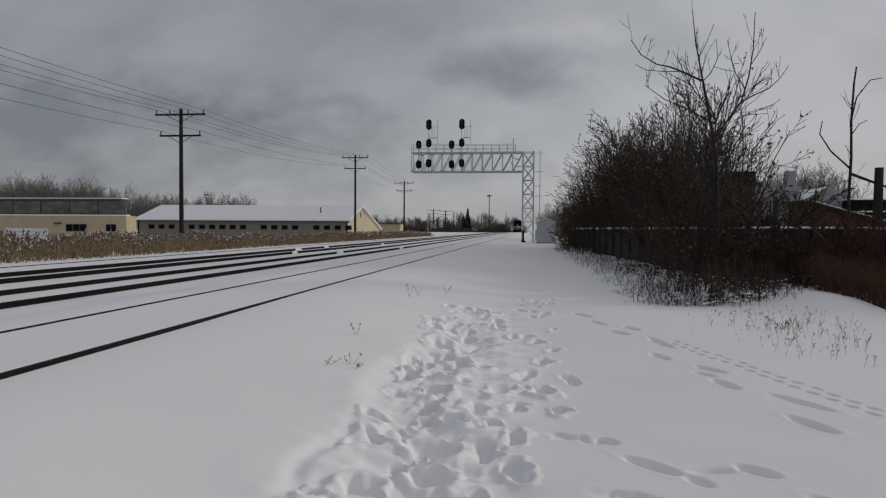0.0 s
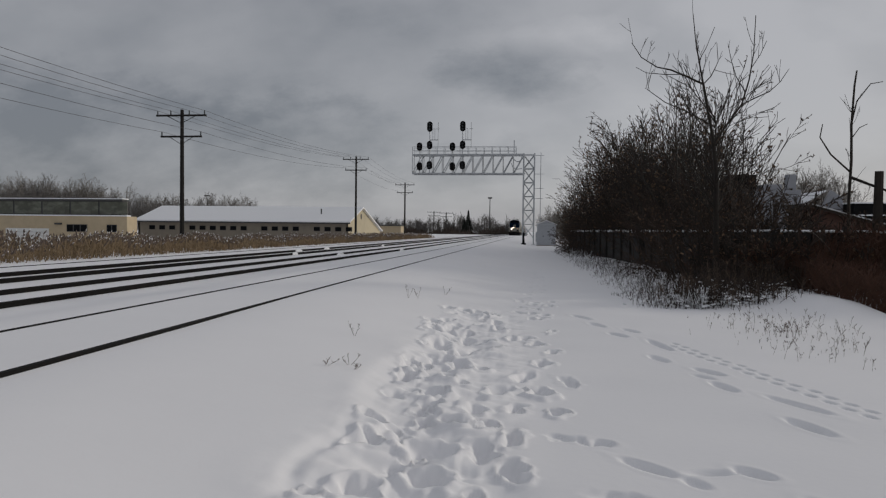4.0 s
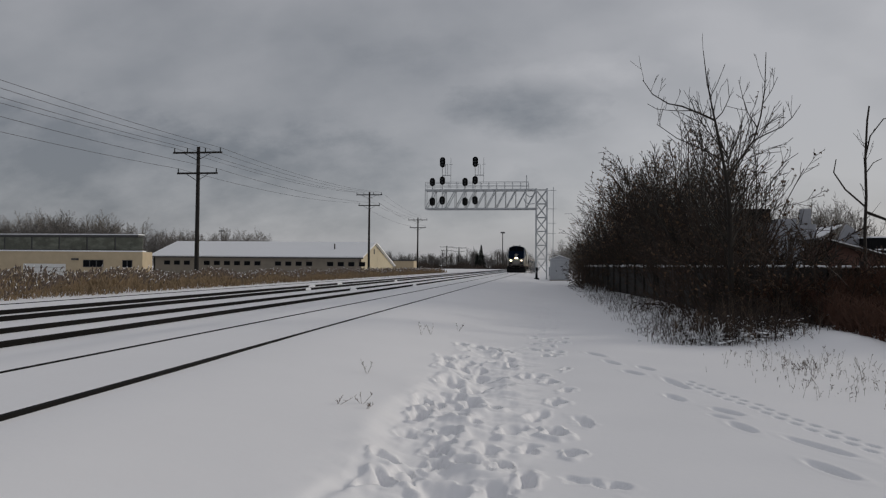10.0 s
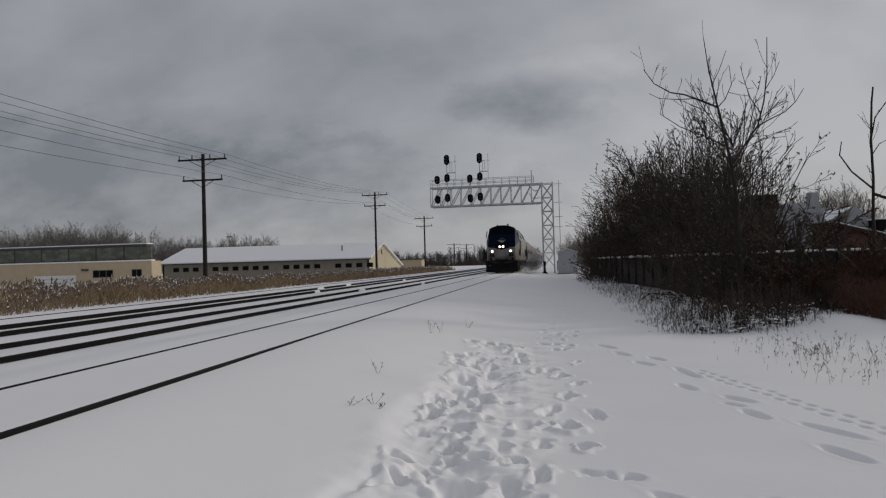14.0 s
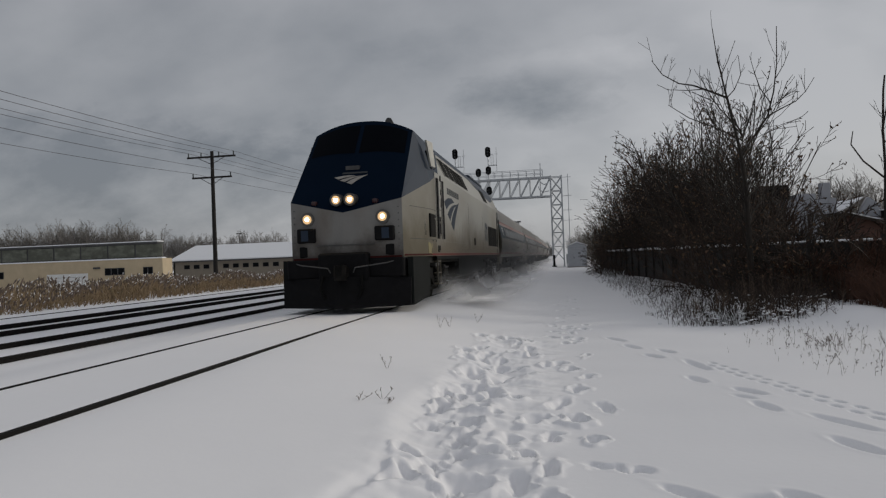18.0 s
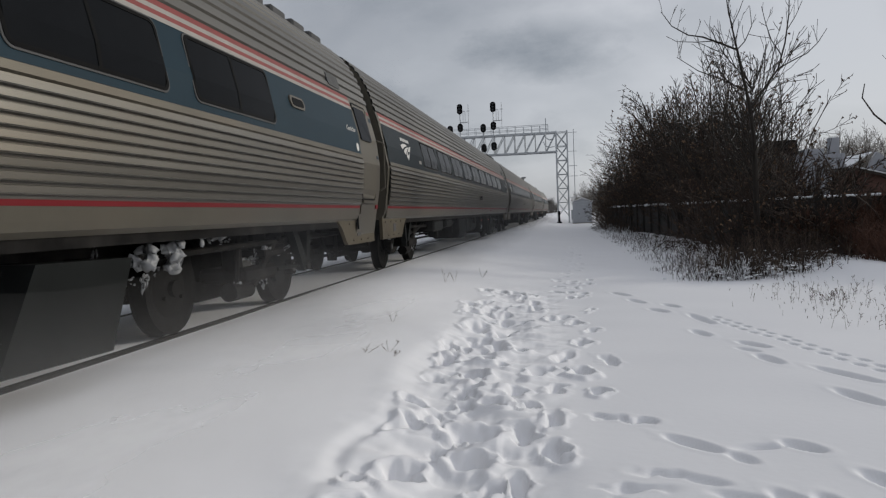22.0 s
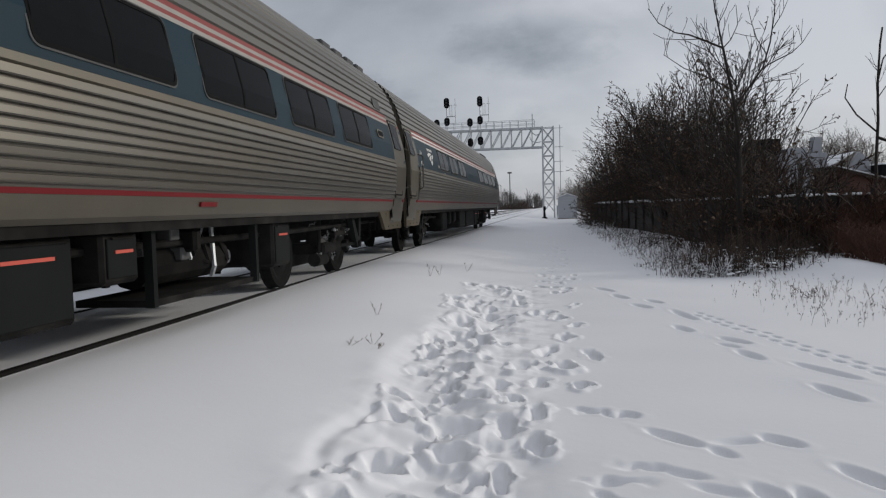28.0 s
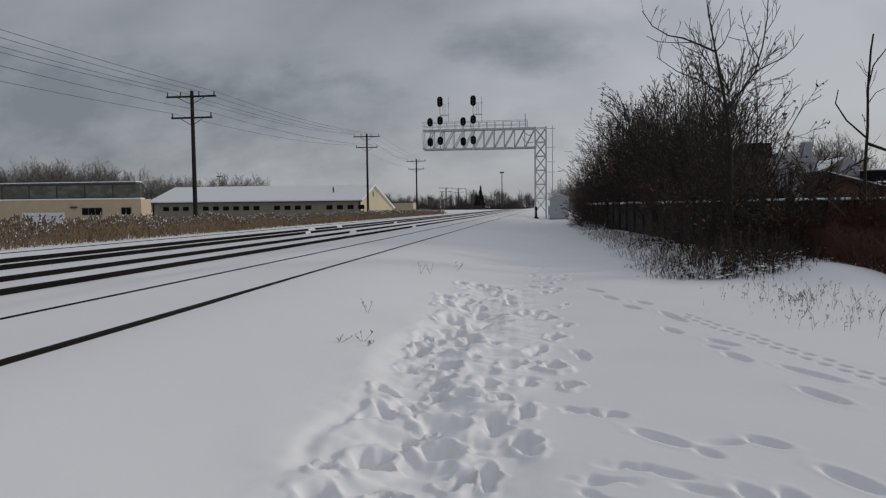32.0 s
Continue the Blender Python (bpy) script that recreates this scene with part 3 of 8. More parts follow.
# long strides across the open snow
dragged(((1.54, 9.19, 1.65, 8.77), (1.90, 8.36, 2.10, 7.98), (1.90, 7.59, 2.01, 7.18), (1.22, 11.02, 1.42, 10.64), (1.49, 11.52, 1.64, 11.05), (1.70, 10.40, 1.87, 9.62), (0.79, 13.05, 1.04, 12.44), (1.01, 12.06, 1.20, 11.68)), 0.075, 0.07)
dragged(((2.27, 7.00, 2.57, 6.39), (2.16, 6.18, 2.34, 5.75), (0.66, 4.94, 0.94, 4.65), (1.39, 4.86, 1.55, 4.68), (1.66, 4.32, 1.82, 3.99), (1.10, 4.00, 1.25, 3.71), (0.38, 5.36, 0.60, 5.26), (1.32, 3.96, 1.36, 3.71)), 0.072, 0.075)
dragged(((0.17, 5.42, 0.37, 5.34), (0.41, 4.27, 0.67, 4.20), (0.63, 4.21, 0.87, 4.09), (0.16, 3.98, 0.54, 4.00), (0.78, 3.98, 1.04, 3.86), (0.25, 3.81, 0.49, 3.64), (1.05, 4.72, 1.36, 4.78), (1.00, 4.62, 1.10, 4.45), (1.95, 7.75, 1.80, 8.0)), 0.06, 0.035)
for i in range(15):             # a small animal's line
    f = i / 14
    for k in (-1, 1):
        x, y = 1.95 + 0.95 * f + 0.05 * k + rng.uniform(-.02, .02), 10.1 - 3.6 * f + 0.10 * k
        dragged([(x, y, x + 0.05, y - 0.12)], 0.035, 0.03)


def ground_height(x, y):
    z = base_height(x, y)
    near = smooth(2.6, 3.2, y) * (1 - smooth(14, 16, y))
    ox = near * (0.085 * waves(x, y, 31, 0.5) + 0.06 * waves(x, y, 33, 0.24)) * (1 - smooth(0.5, 0.8, x))
    oy = near * (0.12 * waves(x, y, 32, 0.5) + 0.07 * waves(x, y, 34, 0.24)) * (1 - smooth(0.5, 0.8, x))
    pit, rim = np.zeros(z.shape), np.zeros(z.shape)
    for px, py, a, ln, wd, dp, crisp in PRINTS:
        sel = (np.abs(x - px) < 0.9) & (np.abs(y - py) < 0.9)
        if not sel.any():
            continue
        dx, dy = x[sel] + ox[sel] - px, y[sel] + oy[sel] - py
        u, v = dx * math.cos(a) + dy * math.sin(a), -dx * math.sin(a) + dy * math.cos(a)
        r = np.sqrt((u / wd) ** 2 + (v / ln) ** 2)
        hole = dp * (1 - smooth(crisp, 1.22, r))
        both = np.maximum(pit[sel], hole)
        pit[sel] = both + 0.2 * np.minimum(pit[sel], hole)
        heap = 0.05 if crisp < 0.2 else 0.08 + 0.30 * ((px * 7.3 + py * 3.1) % 1.0)
        rim[sel] = np.maximum(rim[sel], heap * dp * np.exp(-((r - 1.4) / 0.33) ** 2))
    z = z - pit + rim * np.exp(-pit / 0.03)
    # kicked-up bank along the trail's edge, with a groove inside it, and scuffed snow in the lanes
    edge = x + 1.40 + 0.14 * smooth(7, 11, y) + 0.10 * waves(x * 0, y, 41, 1.1)
    z = z + 0.20 * np.exp(-(edge / np.where(edge < 0, 0.30, 0.08)) ** 2) * np.maximum(0.036 + 0.05 * waves(x, y, 42, 0.8), 0) * smooth(3.0, 3.6, y) * (1 - smooth(9.5, 11.5, y))
    z = z - 0.022 * np.exp(-((x + 1.30 + 0.06 * np.sin(5 * y)) / 0.06) ** 2) * smooth(3.5, 3.9, y) * (1 - smooth(4.8, 5.2, y))
    lane = x + 1.0 + 0.16 * np.sin(y * 1.1 + 0.5) - 0.25 * smooth(6.0, 4.2, y)
    z = z - 0.055 * np.exp(-(lane / (0.30 + 0.25 * smooth(6.0, 4.0, y))) ** 4) * smooth(3.0, 3.6, y) * (1 - smooth(9.5, 11.0, y))
    scuff = np.exp(-((x + 0.75) / 0.62) ** 4) * smooth(2.8, 3.5, y) * (1 - smooth(12, 14, y))
    hump = np.exp(-pit / 0.05)
    z = z + scuff * ((0.015 + 0.05 * hump) * waves(x, y, 21, 0.7) + 0.020 * hump * waves(x, y, 22, 0.3) + 0.007 * waves(x, y, 23, 0.15)) + 0.03 * np.minimum(pit / 0.1, 1.0) * waves(x, y, 24, 0.28) * (1 - smooth(0.5, 0.7, x))
    return z


def make_ground():
    gx = spaced([(-3000, -200, 500, 60), (-200, -30, 40, 4), (-30, -14, 3, 0.6), (-14, -3.95, 0.35, 0.3), (-3.95, -3.4, 0.06, 0.06), (-3.4, -2.0, 0.12, 0.06), (-2.0, 3.4, 0.021, 0.021),
                 (3.4, 10, 0.08, 0.4), (10, 40, 0.6, 6), (40, 200, 8, 50), (200, 3000, 80, 600)])
    gy = spaced([(-300, -10, 60, 3), (-10, 3.2, 1.5, 0.2), (3.2, 9, 0.019, 0.03), (9, 15, 0.03, 0.055), (15, 30, 0.07, 0.3), (30, 100, 0.4, 4), (100, 400, 6, 40), (400, 3500, 60, 800)])
    X, Y = np.meshgrid(gx, gy)
    Z = ground_height(X, Y)
    nx, ny = len(gx), len(gy)
    V = np.stack([X.ravel(), Y.ravel(), Z.ravel()], -1)
    i = np.arange(nx * (ny - 1)).reshape(ny - 1, nx)[:, :-1].ravel()
    F = np.stack([i, i + 1, i + 1 + nx, i + nx], -1)
    me = bpy.data.meshes.new("ground")
    me.vertices.add(len(V))
    me.vertices.foreach_set("co", V.ravel())
    me.loops.add(F.size)
    me.loops.foreach_set("vertex_index", F.ravel())
    me.polygons.add(len(F))
    me.polygons.foreach_set("loop_start", np.arange(len(F)) * 4)
    me.update(calc_edges=True)
    me.materials.append(M["snow"])
    me.polygons.foreach_set("use_smooth", [True] * len(F))
    tagged(new("ground", me), "snow-covered ground with trodden footprints beside the rails", "snow ground", kind="structure")


make_ground()


def ground_at(x, y):
    return float(base_height(np.array([[float(x)]]), np.array([[float(y)]]))[0, 0])


# ---------------------------------------------------------------- tracks
def rail_profile():
    return [(-0.07, -0.17), (0.07, -0.17), (0.07, -0.155), (0.012, -0.13), (0.012, -0.045), (0.033, -0.032), (0.033, -0.006), (0.026, 0.0),
            (-0.026, 0.0), (-0.033, -0.006), (-0.033, -0.032), (-0.012, -0.045), (-0.012, -0.13), (-0.07, -0.155)]


def make_track(n):
    t = thing("railway_track", Matrix.Translation((TRACK_X[n], 0, TRACK_Z[n])), ("snowed-in railway track with thin dark rail edges", "snowy railway track with exposed dark rails",
              "far snowy railway track with dark exposed rails")[n], "railway track", "parallel railway tracks", "structure")
    for s in (-1, 1):
        b = prism([(x + s * 0.7525, z) for x, z in rail_profile()], 1, -60, 900)
        part("rail", b, "rail", t)
    r = random.Random(40 + n)
    V, F = [], []
    for k in range((0, 2, 4)[n]):      # lumps of snow left on the rails
        y, s = r.uniform(17, 60), r.choice((-1, 1))
        ln, c = r.uniform(0.7, 1.3), len(V)
        for j in range(7):
            f = j / 6
            hh, wd = 0.028 * math.sin(math.pi * f) - 0.014, 0.35 + 0.65 * math.sin(math.pi * f)
            for w, zz in ((-0.10 * wd, -0.10), (-0.06 * wd, hh * 0.7), (0.0, hh), (0.06 * wd, hh * 0.6), (0.11 * wd, -0.10)):
                V.append((s * 0.7525 + w + r.uniform(-.01, .01), y + ln * f, zz))
        for j in range(6):
            for i in range(4):
                a = c + j * 5 + i
                F.append((a, a + 1, a + 6, a + 5))
    if F:
        tagged(raw("snow_lump", V, F, "snow_cap", t, "lumps of snow lying over the rails", True), kind="stuff")
    return t


for n in range(3):
    make_track(n)
siding = thing("siding_rail", Matrix.Translation((-17.2, 0, -0.285)), "single half-buried dark rail along the reed edge", "rail", kind="structure")
part("rail", prism(rail_profile(), 1, -20, 160), "rail", siding)


# ---------------------------------------------------------------- signal gantry
def lattice(p0, p1, q0, q1, n, r, parent, name="brace", cross=True):
    """Diagonals between two parallel chords p0-p1 and q0-q1."""
    p0, p1, q0, q1 = map(Vector, (p0, p1, q0, q1))
    for i in range(n):
        a, b = i / n, (i + 1) / n
        part(name, rod(p0.lerp(p1, a), q0.lerp(q1, b), r, 4), "galv", parent)
        if cross:
            part(name, rod(q0.lerp(q1, a), p0.lerp(p1, b), r, 4), "galv", parent)
        part(name, rod(p0.lerp(p1, b), q0.lerp(q1, b), r, 4), "galv", parent)


def make_gantry():
    g = thing("signal_gantry", Matrix.Translation((0, 85, 0)), "galvanised steel cantilever signal gantry reaching over the tracks", "signal gantry")
    xl, xr, y0, y1 = -1.05, 0.22, -0.65, 0.65
    zb, zt, tip = 7.9, 10.15, -14.35
    for x in (xl, xr):
        for y in (y0, y1):
            part("tower_leg", box(x - 0.085, x + 0.085, y - 0.085, y + 0.085, -0.45, zt + 0.15), "galv", g)
            part("base_plate", box(x - 0.22, x + 0.22, y - 0.22, y + 0.22, -0.5, -0.42), "galv", g)
    for y in (y0, y1):
        lattice((xl, y, 0.3), (xl, y, zt), (xr, y, 0.3), (xr, y, zt), 6, 0.045, g)
    for x in (xl, xr):
        lattice((x, y0, 0.3), (x, y0, zt), (x, y1, 0.3), (x, y1, zt), 6, 0.04, g)
    for y in (y0, y1):
        for z in (zb, zt):
            part("chord", box(tip, xl, y - 0.09, y + 0.09, z - 0.09, z + 0.09), "galv", g)
        n = 11
        for i in range(n):
            xa, xb = xl + (tip - xl) * i / n, xl + (tip - xl) * (i + 1) / n
            part("brace", rod((xa, y, zt), (xb, y, zb), 0.05, 4), "galv", g)
            part("upright", rod((xb, y, zb), (xb, y, zt), 0.045, 4), "galv", g)
    for z in (zb, zt):
        for i in range(12):
            xa = xl + (tip - xl) * i / 11
            part("cross_member", rod((xa, y0, z), (xa, y1, z), 0.045, 4), "galv", g)
    part("walkway", box(tip, xl + 0.2, y0 + 0.12, y1 - 0.12, zb + 0.05, zb + 0.10), "galv", g)
    for y in (y0, y1):
        for z in (zt + 0.5, zt + 0.95):
            part("handrail", rod((tip, y, z), (xl - 0.9, y, z), 0.028, 5), "galv", g)
        for i in range(14):
            xa = tip + (xl - 0.9 - tip) * i / 13
            part("rail_post", rod((xa, y, zt), (xa, y, zt + 0.95), 0.028, 5), "galv", g)
    # ladder with its hoops
    lx = xr + 0.75
    for y in (-0.2, 0.2):
        part("ladder_rail", rod((lx, y, 0.0), (lx, y, zt + 0.3), 0.04, 5), "galv", g)
    for i in range(30):
        part("rung", rod((lx, -0.2, 0.3 + i * 0.34), (lx, 0.2, 0.3 + i * 0.34), 0.03, 4), "galv", g)
    for z in (2.5, 5.0, 6.2, 7.9, 10.1):
        part("ladder_bracket", rod((xr, 0, z), (lx + 0.35, 0, z), 0.03, 4), "galv", g)
    part("vent_pipe", rod((-2.2, 0, zt), (-2.2, 0, zt + 1.75), 0.06, 6), "galv", g)
    part("cable_loop", path_rod([(-2.4, -0.7, zt + .1), (-2.2, -0.75, zt - .6), (-1.8, -0.75, zt - .9), (-1.4, -0.75, zt - .75), (-1.2, -0.7, zt - .2)], 0.06, 5), "galv", g)
    part("cable_loop", path_rod([(-2.5, -0.7, zb + 1.2), (-2.3, -0.75, zb + .7), (-1.8, -0.75, zb + .5), (-1.2, -0.7, zb + .6)], 0.05, 5), "galv", g)
    # signal masts are bolted to the truss
    for x in (-12.22, -8.27):
        part("signal_mast", rod((x, y0 - 0.25, zb - 0.1), (x, y0 - 0.25, 13.1), 0.06, 8), "galv", g)
        part("mast_ladder", path_rod([(x + 0.35, y0 - 0.2, 11.9), (x + 0.35, y0 - 0.2, 13.2), (x + 0.6, y0 - 0.2, 13.2), (x + 0.6, y0 - 0.2, 11.9)], 0.03, 4), "galv", g)
        part("mast_platform", box(x, x + 1.05, y0 - 0.5, y0, 11.85, 11.9), "galv", g)
        part("mast_post", rod((x + 1.0, y0 - 0.2, 11.0), (x + 1.0, y0 - 0.2, 14.0), 0.03, 4), "galv", g)
        part("mast_arm", rod((x + .8, y0 - 0.2, 13.2), (x + 1.2, y0 - 0.2, 13.2), 0.03, 4), "galv", g)
    for x in (-13.43, -9.48):
        part("signal_mast", rod((x, y0 - 0.25, zb - 0.1), (x, y0 - 0.25, 11.0), 0.05, 8), "galv", g)
    return g


gantry = make_gantry()


def signal_head(x, z, big, back=False):
    w, t = (0.33, 0.62) if big else (0.33, 0.50)
    out = [(w * math.cos(a), math.copysign(t - w, math.sin(a)) + w * math.sin(a)) for a in [2 * math.pi * (i + .5) / 20 for i in range(20)]]
    h = part("signal_head", prism(out, 1, -0.02, 0.02), "black", gantry, "black oval signal backboard" if big else "small black signal backboard")
    h.matrix_basis = Matrix.Translation((x, -1.02 if not back else -0.95, z)) @ Matrix.Rotation(math.pi if back else 0, 4, "Z")
    part("housing", box(-0.16, 0.16, 0.02, 0.28, -t + 0.12, t - 0.12, 0.03), "black", h)
    for k in ((-0.34, 0.0, 0.34) if big else (-0.22, 0.12)):
        part("hood", rod((0, -0.02, k), (0, -0.30, k), 0.13, 10), "black", h)
        part("lens", rod((0, -0.301, k - 0.01), (0, -0.306, k - 0.01), 0.10, 10), "lens", h)


for x, z in ((-12.22, 13.45), (-8.27, 13.47)):
    signal_head(x, z, True)
for x, z in ((-12.22, 11.25), (-12.22, 8.86), (-8.27, 11.27), (-8.27, 8.86), (-13.43, 11.08), (-9.48, 11.06)):
    signal_head(x, z, False)
for x in (-13.43, -9.48):
    signal_head(x, 8.72, False, True)


# ---------------------------------------------------------------- hut and small line-side boxes
def make_hut():
    h = thing("relay_hut", Matrix.Translation((1.6, 77.8, -0.5)), "small grey metal relay hut with a shallow gable roof", "equipment hut")
    part("body", box(-1.0, 1.0, 0, 2.4, 0, 2.35, 0.02), "metal_box", h)
    part("gable", prism([(-1.0, 2.35), (1.0, 2.35), (0, 2.72)], 1, 0.0, 2.4), "metal_box", h)
    for s in (-1, 1):
        part("roof_panel", solid_poly([(0, -0.12, 2.76), (0, 2.5, 2.76), (s * 1.14, 2.5, 2.34), (s * 1.14, -0.12, 2.34)], (0, 0, 0.06)), "snow_cap", h, "thinly snowed roof panel")
    d = part("door", box(-0.45, 0.45, -0.04, 0.0, 0.15, 2.05, 0.01), "metal_box", h)
    part("vent", box(0.1, 0.35, -0.055, -0.04, 1.5, 1.62), "trim", d)
    part("handle", box(-0.38, -0.32, -0.08, -0.04, 1.0, 1.18), "trim", d)
    part("plinth", box(-1.05, 1.05, -0.06, 2.45, -0.1, 0.12), "greywall", h)


make_hut()
sw = thing("switch_stand", Matrix.Translation((-0.88, 79.5, -0.48)), "low dark trackside switch stand beside the tower", "switch stand")
part("base", box(-0.28, 0.28, -0.3, 0.3, 0, 0.25, 0.03), "black", sw)
part("column", rod((0, 0, 0.25), (0, 0, 1.05), 0.13, 8, r2=0.08), "black", sw)
part("target", box(-0.13, 0.13, -0.03, 0.03, 1.0, 1.45, 0.01), "black", sw)
cab = thing("signal_cabinet", Matrix.Translation((0.75, 82.5, -0.48)), "waist-high grey signal cabinet on legs", "cabinet")
part("body", box(-0.3, 0.3, -0.2, 0.2, 0.4, 1.5, 0.02), "metal_box", cab)
for x in (-0.22, 0.22):
    part("leg", box(x - .04, x + .04, -0.05, 0.05, 0, 0.4), "galv", cab)


# ---------------------------------------------------------------- pole line
POLES = [(-24.6, 0.0, 9.4), (-24.6, 47.6, 9.4), (-24.2, 96.0, 11.2), (-24.0, 133.0, 10.1)]


def make_pole(x, y, top):
    gz = -0.45
    p = thing("utility_pole", Matrix.Translation((x, y, gz)), "dark weathered wooden utility pole with two crossarms", "utility pole", "line of utility poles")
    part("post", rod((0, 0, -0.3), (0, 0, top - gz), 0.17, 10, r2=0.12), "pole", p, smooth=False)
    for z, w in ((top - gz - 0.42, 1.85), (top - gz - 1.9, 1.52)):
        part("crossarm", box(-w, w, -0.18, -0.06, z - 0.06, z + 0.06), "pole", p)
        for s in (-1, 1):
            part("arm_brace", rod((s * w * 0.55, -0.12, z - 0.05), (0, -0.12, z - 0.55), 0.022, 4), "pole", p)
        for fx in ((-0.95, -0.42, 0.32, 0.93) if w > 1.7 else (-0.95, 0.95)):
            part("insulator", rod((fx * w, -0.12, z + 0.06), (fx * w, -0.12, z + 0.34), 0.045, 6), "glassy", p)
    return p


for x, y, top in POLES:
    make_pole(x, y, top)
for x, y, top in ((-41.5, 300.0, 9.3), (-36.5, 302.0, 9.0)):
    make_pole(x, y, top).scale = (1.6, 1.6, 1.0)
for dx, dz in ((-1.76, -0.08), (-0.78, -0.08), (0.6, -0.08), (1.72, -0.08), (-1.44, -1.56), (1.44, -1.56)):
    V, F, line = [], [], []
    for (x0, y0, t0), (x1, y1, t1) in zip(POLES, POLES[1:]):
        for i in range(1 if line else 0, 15):
            f = i / 14
            line.append((x0 + (x1 - x0) * f + dx, y0 + (y1 - y0) * f - 0.12, t0 + (t1 - t0) * f + dz - 0.55 * 4 * f * (1 - f)))
    sweep(V, F, line, [0.014] * len(line), 3)
    tagged(raw("overhead_wire", V, F, "wire"), "thin dark overhead wire strung between the poles", "wire", "wires on the poles")
mast = thing("floodlight_mast", Matrix.Translation((-17.7, 300, -0.5)), "tall slim floodlight mast beside the line", "light mast")
part("shaft", rod((0, 0, 0), (0, 0, 15.4), 0.26, 8, r2=0.16), "trim", mast)
part("lamp_head", box(-0.9, 0.9, -0.3, 0.3, 15.3, 15.9, 0.05), "trim", mast)
mast2 = thing("yard_light_pole", Matrix.Translation((-98, 205, -0.5)), "slim lamp pole behind the long building", "light mast")
part("shaft", rod((0, 0, 0), (0, 0, 11.5), 0.16, 6, r2=0.1), "trim", mast2)
part("lamp_head", box(-0.8, 0.8, -0.2, 0.2, 11.3, 11.6), "trim", mast2)


# ---------------------------------------------------------------- buildings over the tracks
def make_long_building():
    x0, x1, y0, y1 = -68.6, -30.8, 117.0, 142.0
    zb, ze, zr = -2.2, 2.34, 5.0
    ym = 126.0
    b = thing("long_workshop", Matrix.Translation((0, 0, 0)), "long low grey workshop with a snow-covered gable roof", "building")
    part("front_wall", box(x0, x1, y0, y0 + 0.3, zb, ze), "greywall", b)
    part("back_wall", box(x0, x1, y1 - 0.3, y1, zb, 0.9), "greywall", b)
    # sunlight on the gable is put into its cream, paler than the front
    for x, nm in ((x1, "gable_wall"), (x0 + 0.3, "gable_wall")):
        part(nm, prism([(y0, zb), (y1, zb), (y1, 0.9), (ym, zr), (y0, ze)], 0, x - 0.3, x + (0.02 if x == x1 else 0)), "cream", b, "gable end in a paler, sunlit cream")
    for s, ya, yb in ((1, y0 - 0.6, ym), (-1, y1 + 0.6, ym)):
        part("roof_slope", solid_poly([(x0 - 0.5, ya, (ze if s > 0 else 0.9) - 0.12), (x1 + 0.5, ya, (ze if s > 0 else 0.9) - 0.12), (x1 + 0.5, yb, zr), (x0 - 0.5, yb, zr)], (0, 0, 0.22)), "snow_cap", b, "roof slope under snow")
    part("fascia", box(x0 - 0.5, x1 + 0.5, y0 - 0.64, y0 - 0.6, ze - 0.32, ze - 0.1), "trim", b)
    r = random.Random(5)
    for i in range(20):
        if i in (3, 10, 15):
            continue
        wx = x0 + 2.6 + i * 1.86
        w = part("window", box(wx - 0.55, wx + 0.55, y0 - 0.05, y0 + 0.02, 0.75, 1.5), "trim", b)
        part("pane", box(wx - 0.5, wx + 0.5, y0 - 0.07, y0 - 0.051, 0.8, 1.45), "glass", w)
    part("roof_pipe", rod((-36.7, 121, 3.4), (-36.7, 121, 4.7), 0.12, 8), "trim", b)
    part("gable_vent", box(x1 + 0.02, x1 + 0.06, ym - 0.4, ym + 0.4, 3.0, 3.9), "trim", b)


make_long_building()


def make_buff_building():
    x0, x1, y0, y1, zb = -100.0, -55.6, 92.0, 94.5, -1.9
    b = thing("buff_warehouse", Matrix.Translation((0, 0, 0)), "buff rendered warehouse with a glazed upper storey and snowy edges", "building")
    part("lower_wall", box(x0, x1, y0, y1, zb, 2.55), "buff", b)
    part("parapet_snow", box(x0, x1 + 0.05, y0 - 0.1, y0 + 0.9, 2.55, 2.72, 0.03), "snow_cap", b, "snow lying on the ledge")
    part("upper_storey", box(x0, x1 - 1.4, y0 + 1.0, y1, 2.72, 4.7), "trim", b)
    for i in range(10):
        wx = x0 + 0.6 + i * 4.35
        part("glazing_panel", box(wx, wx + 4.1, y0 + 0.93, y0 + 1.0, 2.85, 4.6), "mesh_green", b)
    part("roof_edge", box(x0, x1 - 1.2, y0 + 0.8, y1, 4.7, 4.95), "trim", b)
    part("roof_snow", box(x0, x1 - 1.2, y0 + 0.85, y1, 4.95, 5.1, 0.04), "snow_cap", b, "snow layer on the flat roof")
    d = part("garage_door", box(-73.9, -67.3, y0 - 0.05, y0, zb, 0.78), "door_white", b, "white sectional garage door")
    for i in range(4):
        part("door_groove", box(-73.8, -67.4, y0 - 0.06, y0 - 0.051, zb + 0.5 + i * 0.55, zb + 0.53 + i * 0.55), "trim", d)
    for xa, xb, n in ((-64.6, -61.5, 3), (-58.6, -57.1, 2), (-84.0, -81.0, 3)):
        w = part("window", box(xa, xb, y0 - 0.06, y0, 0.36, 1.4), "trim", b)
        for i in range(n):
            s = (xb - xa) / n
            part("pane", box(xa + i * s + 0.08, xa + (i + 1) * s - 0.08, y0 - 0.08, y0 - 0.061, 0.45, 1.32), "glass", w)
    part("wall_lamp", box(-66.3, -65.3, y0 - 0.3, y0, 1.35, 1.6, 0.03), "trim", b)


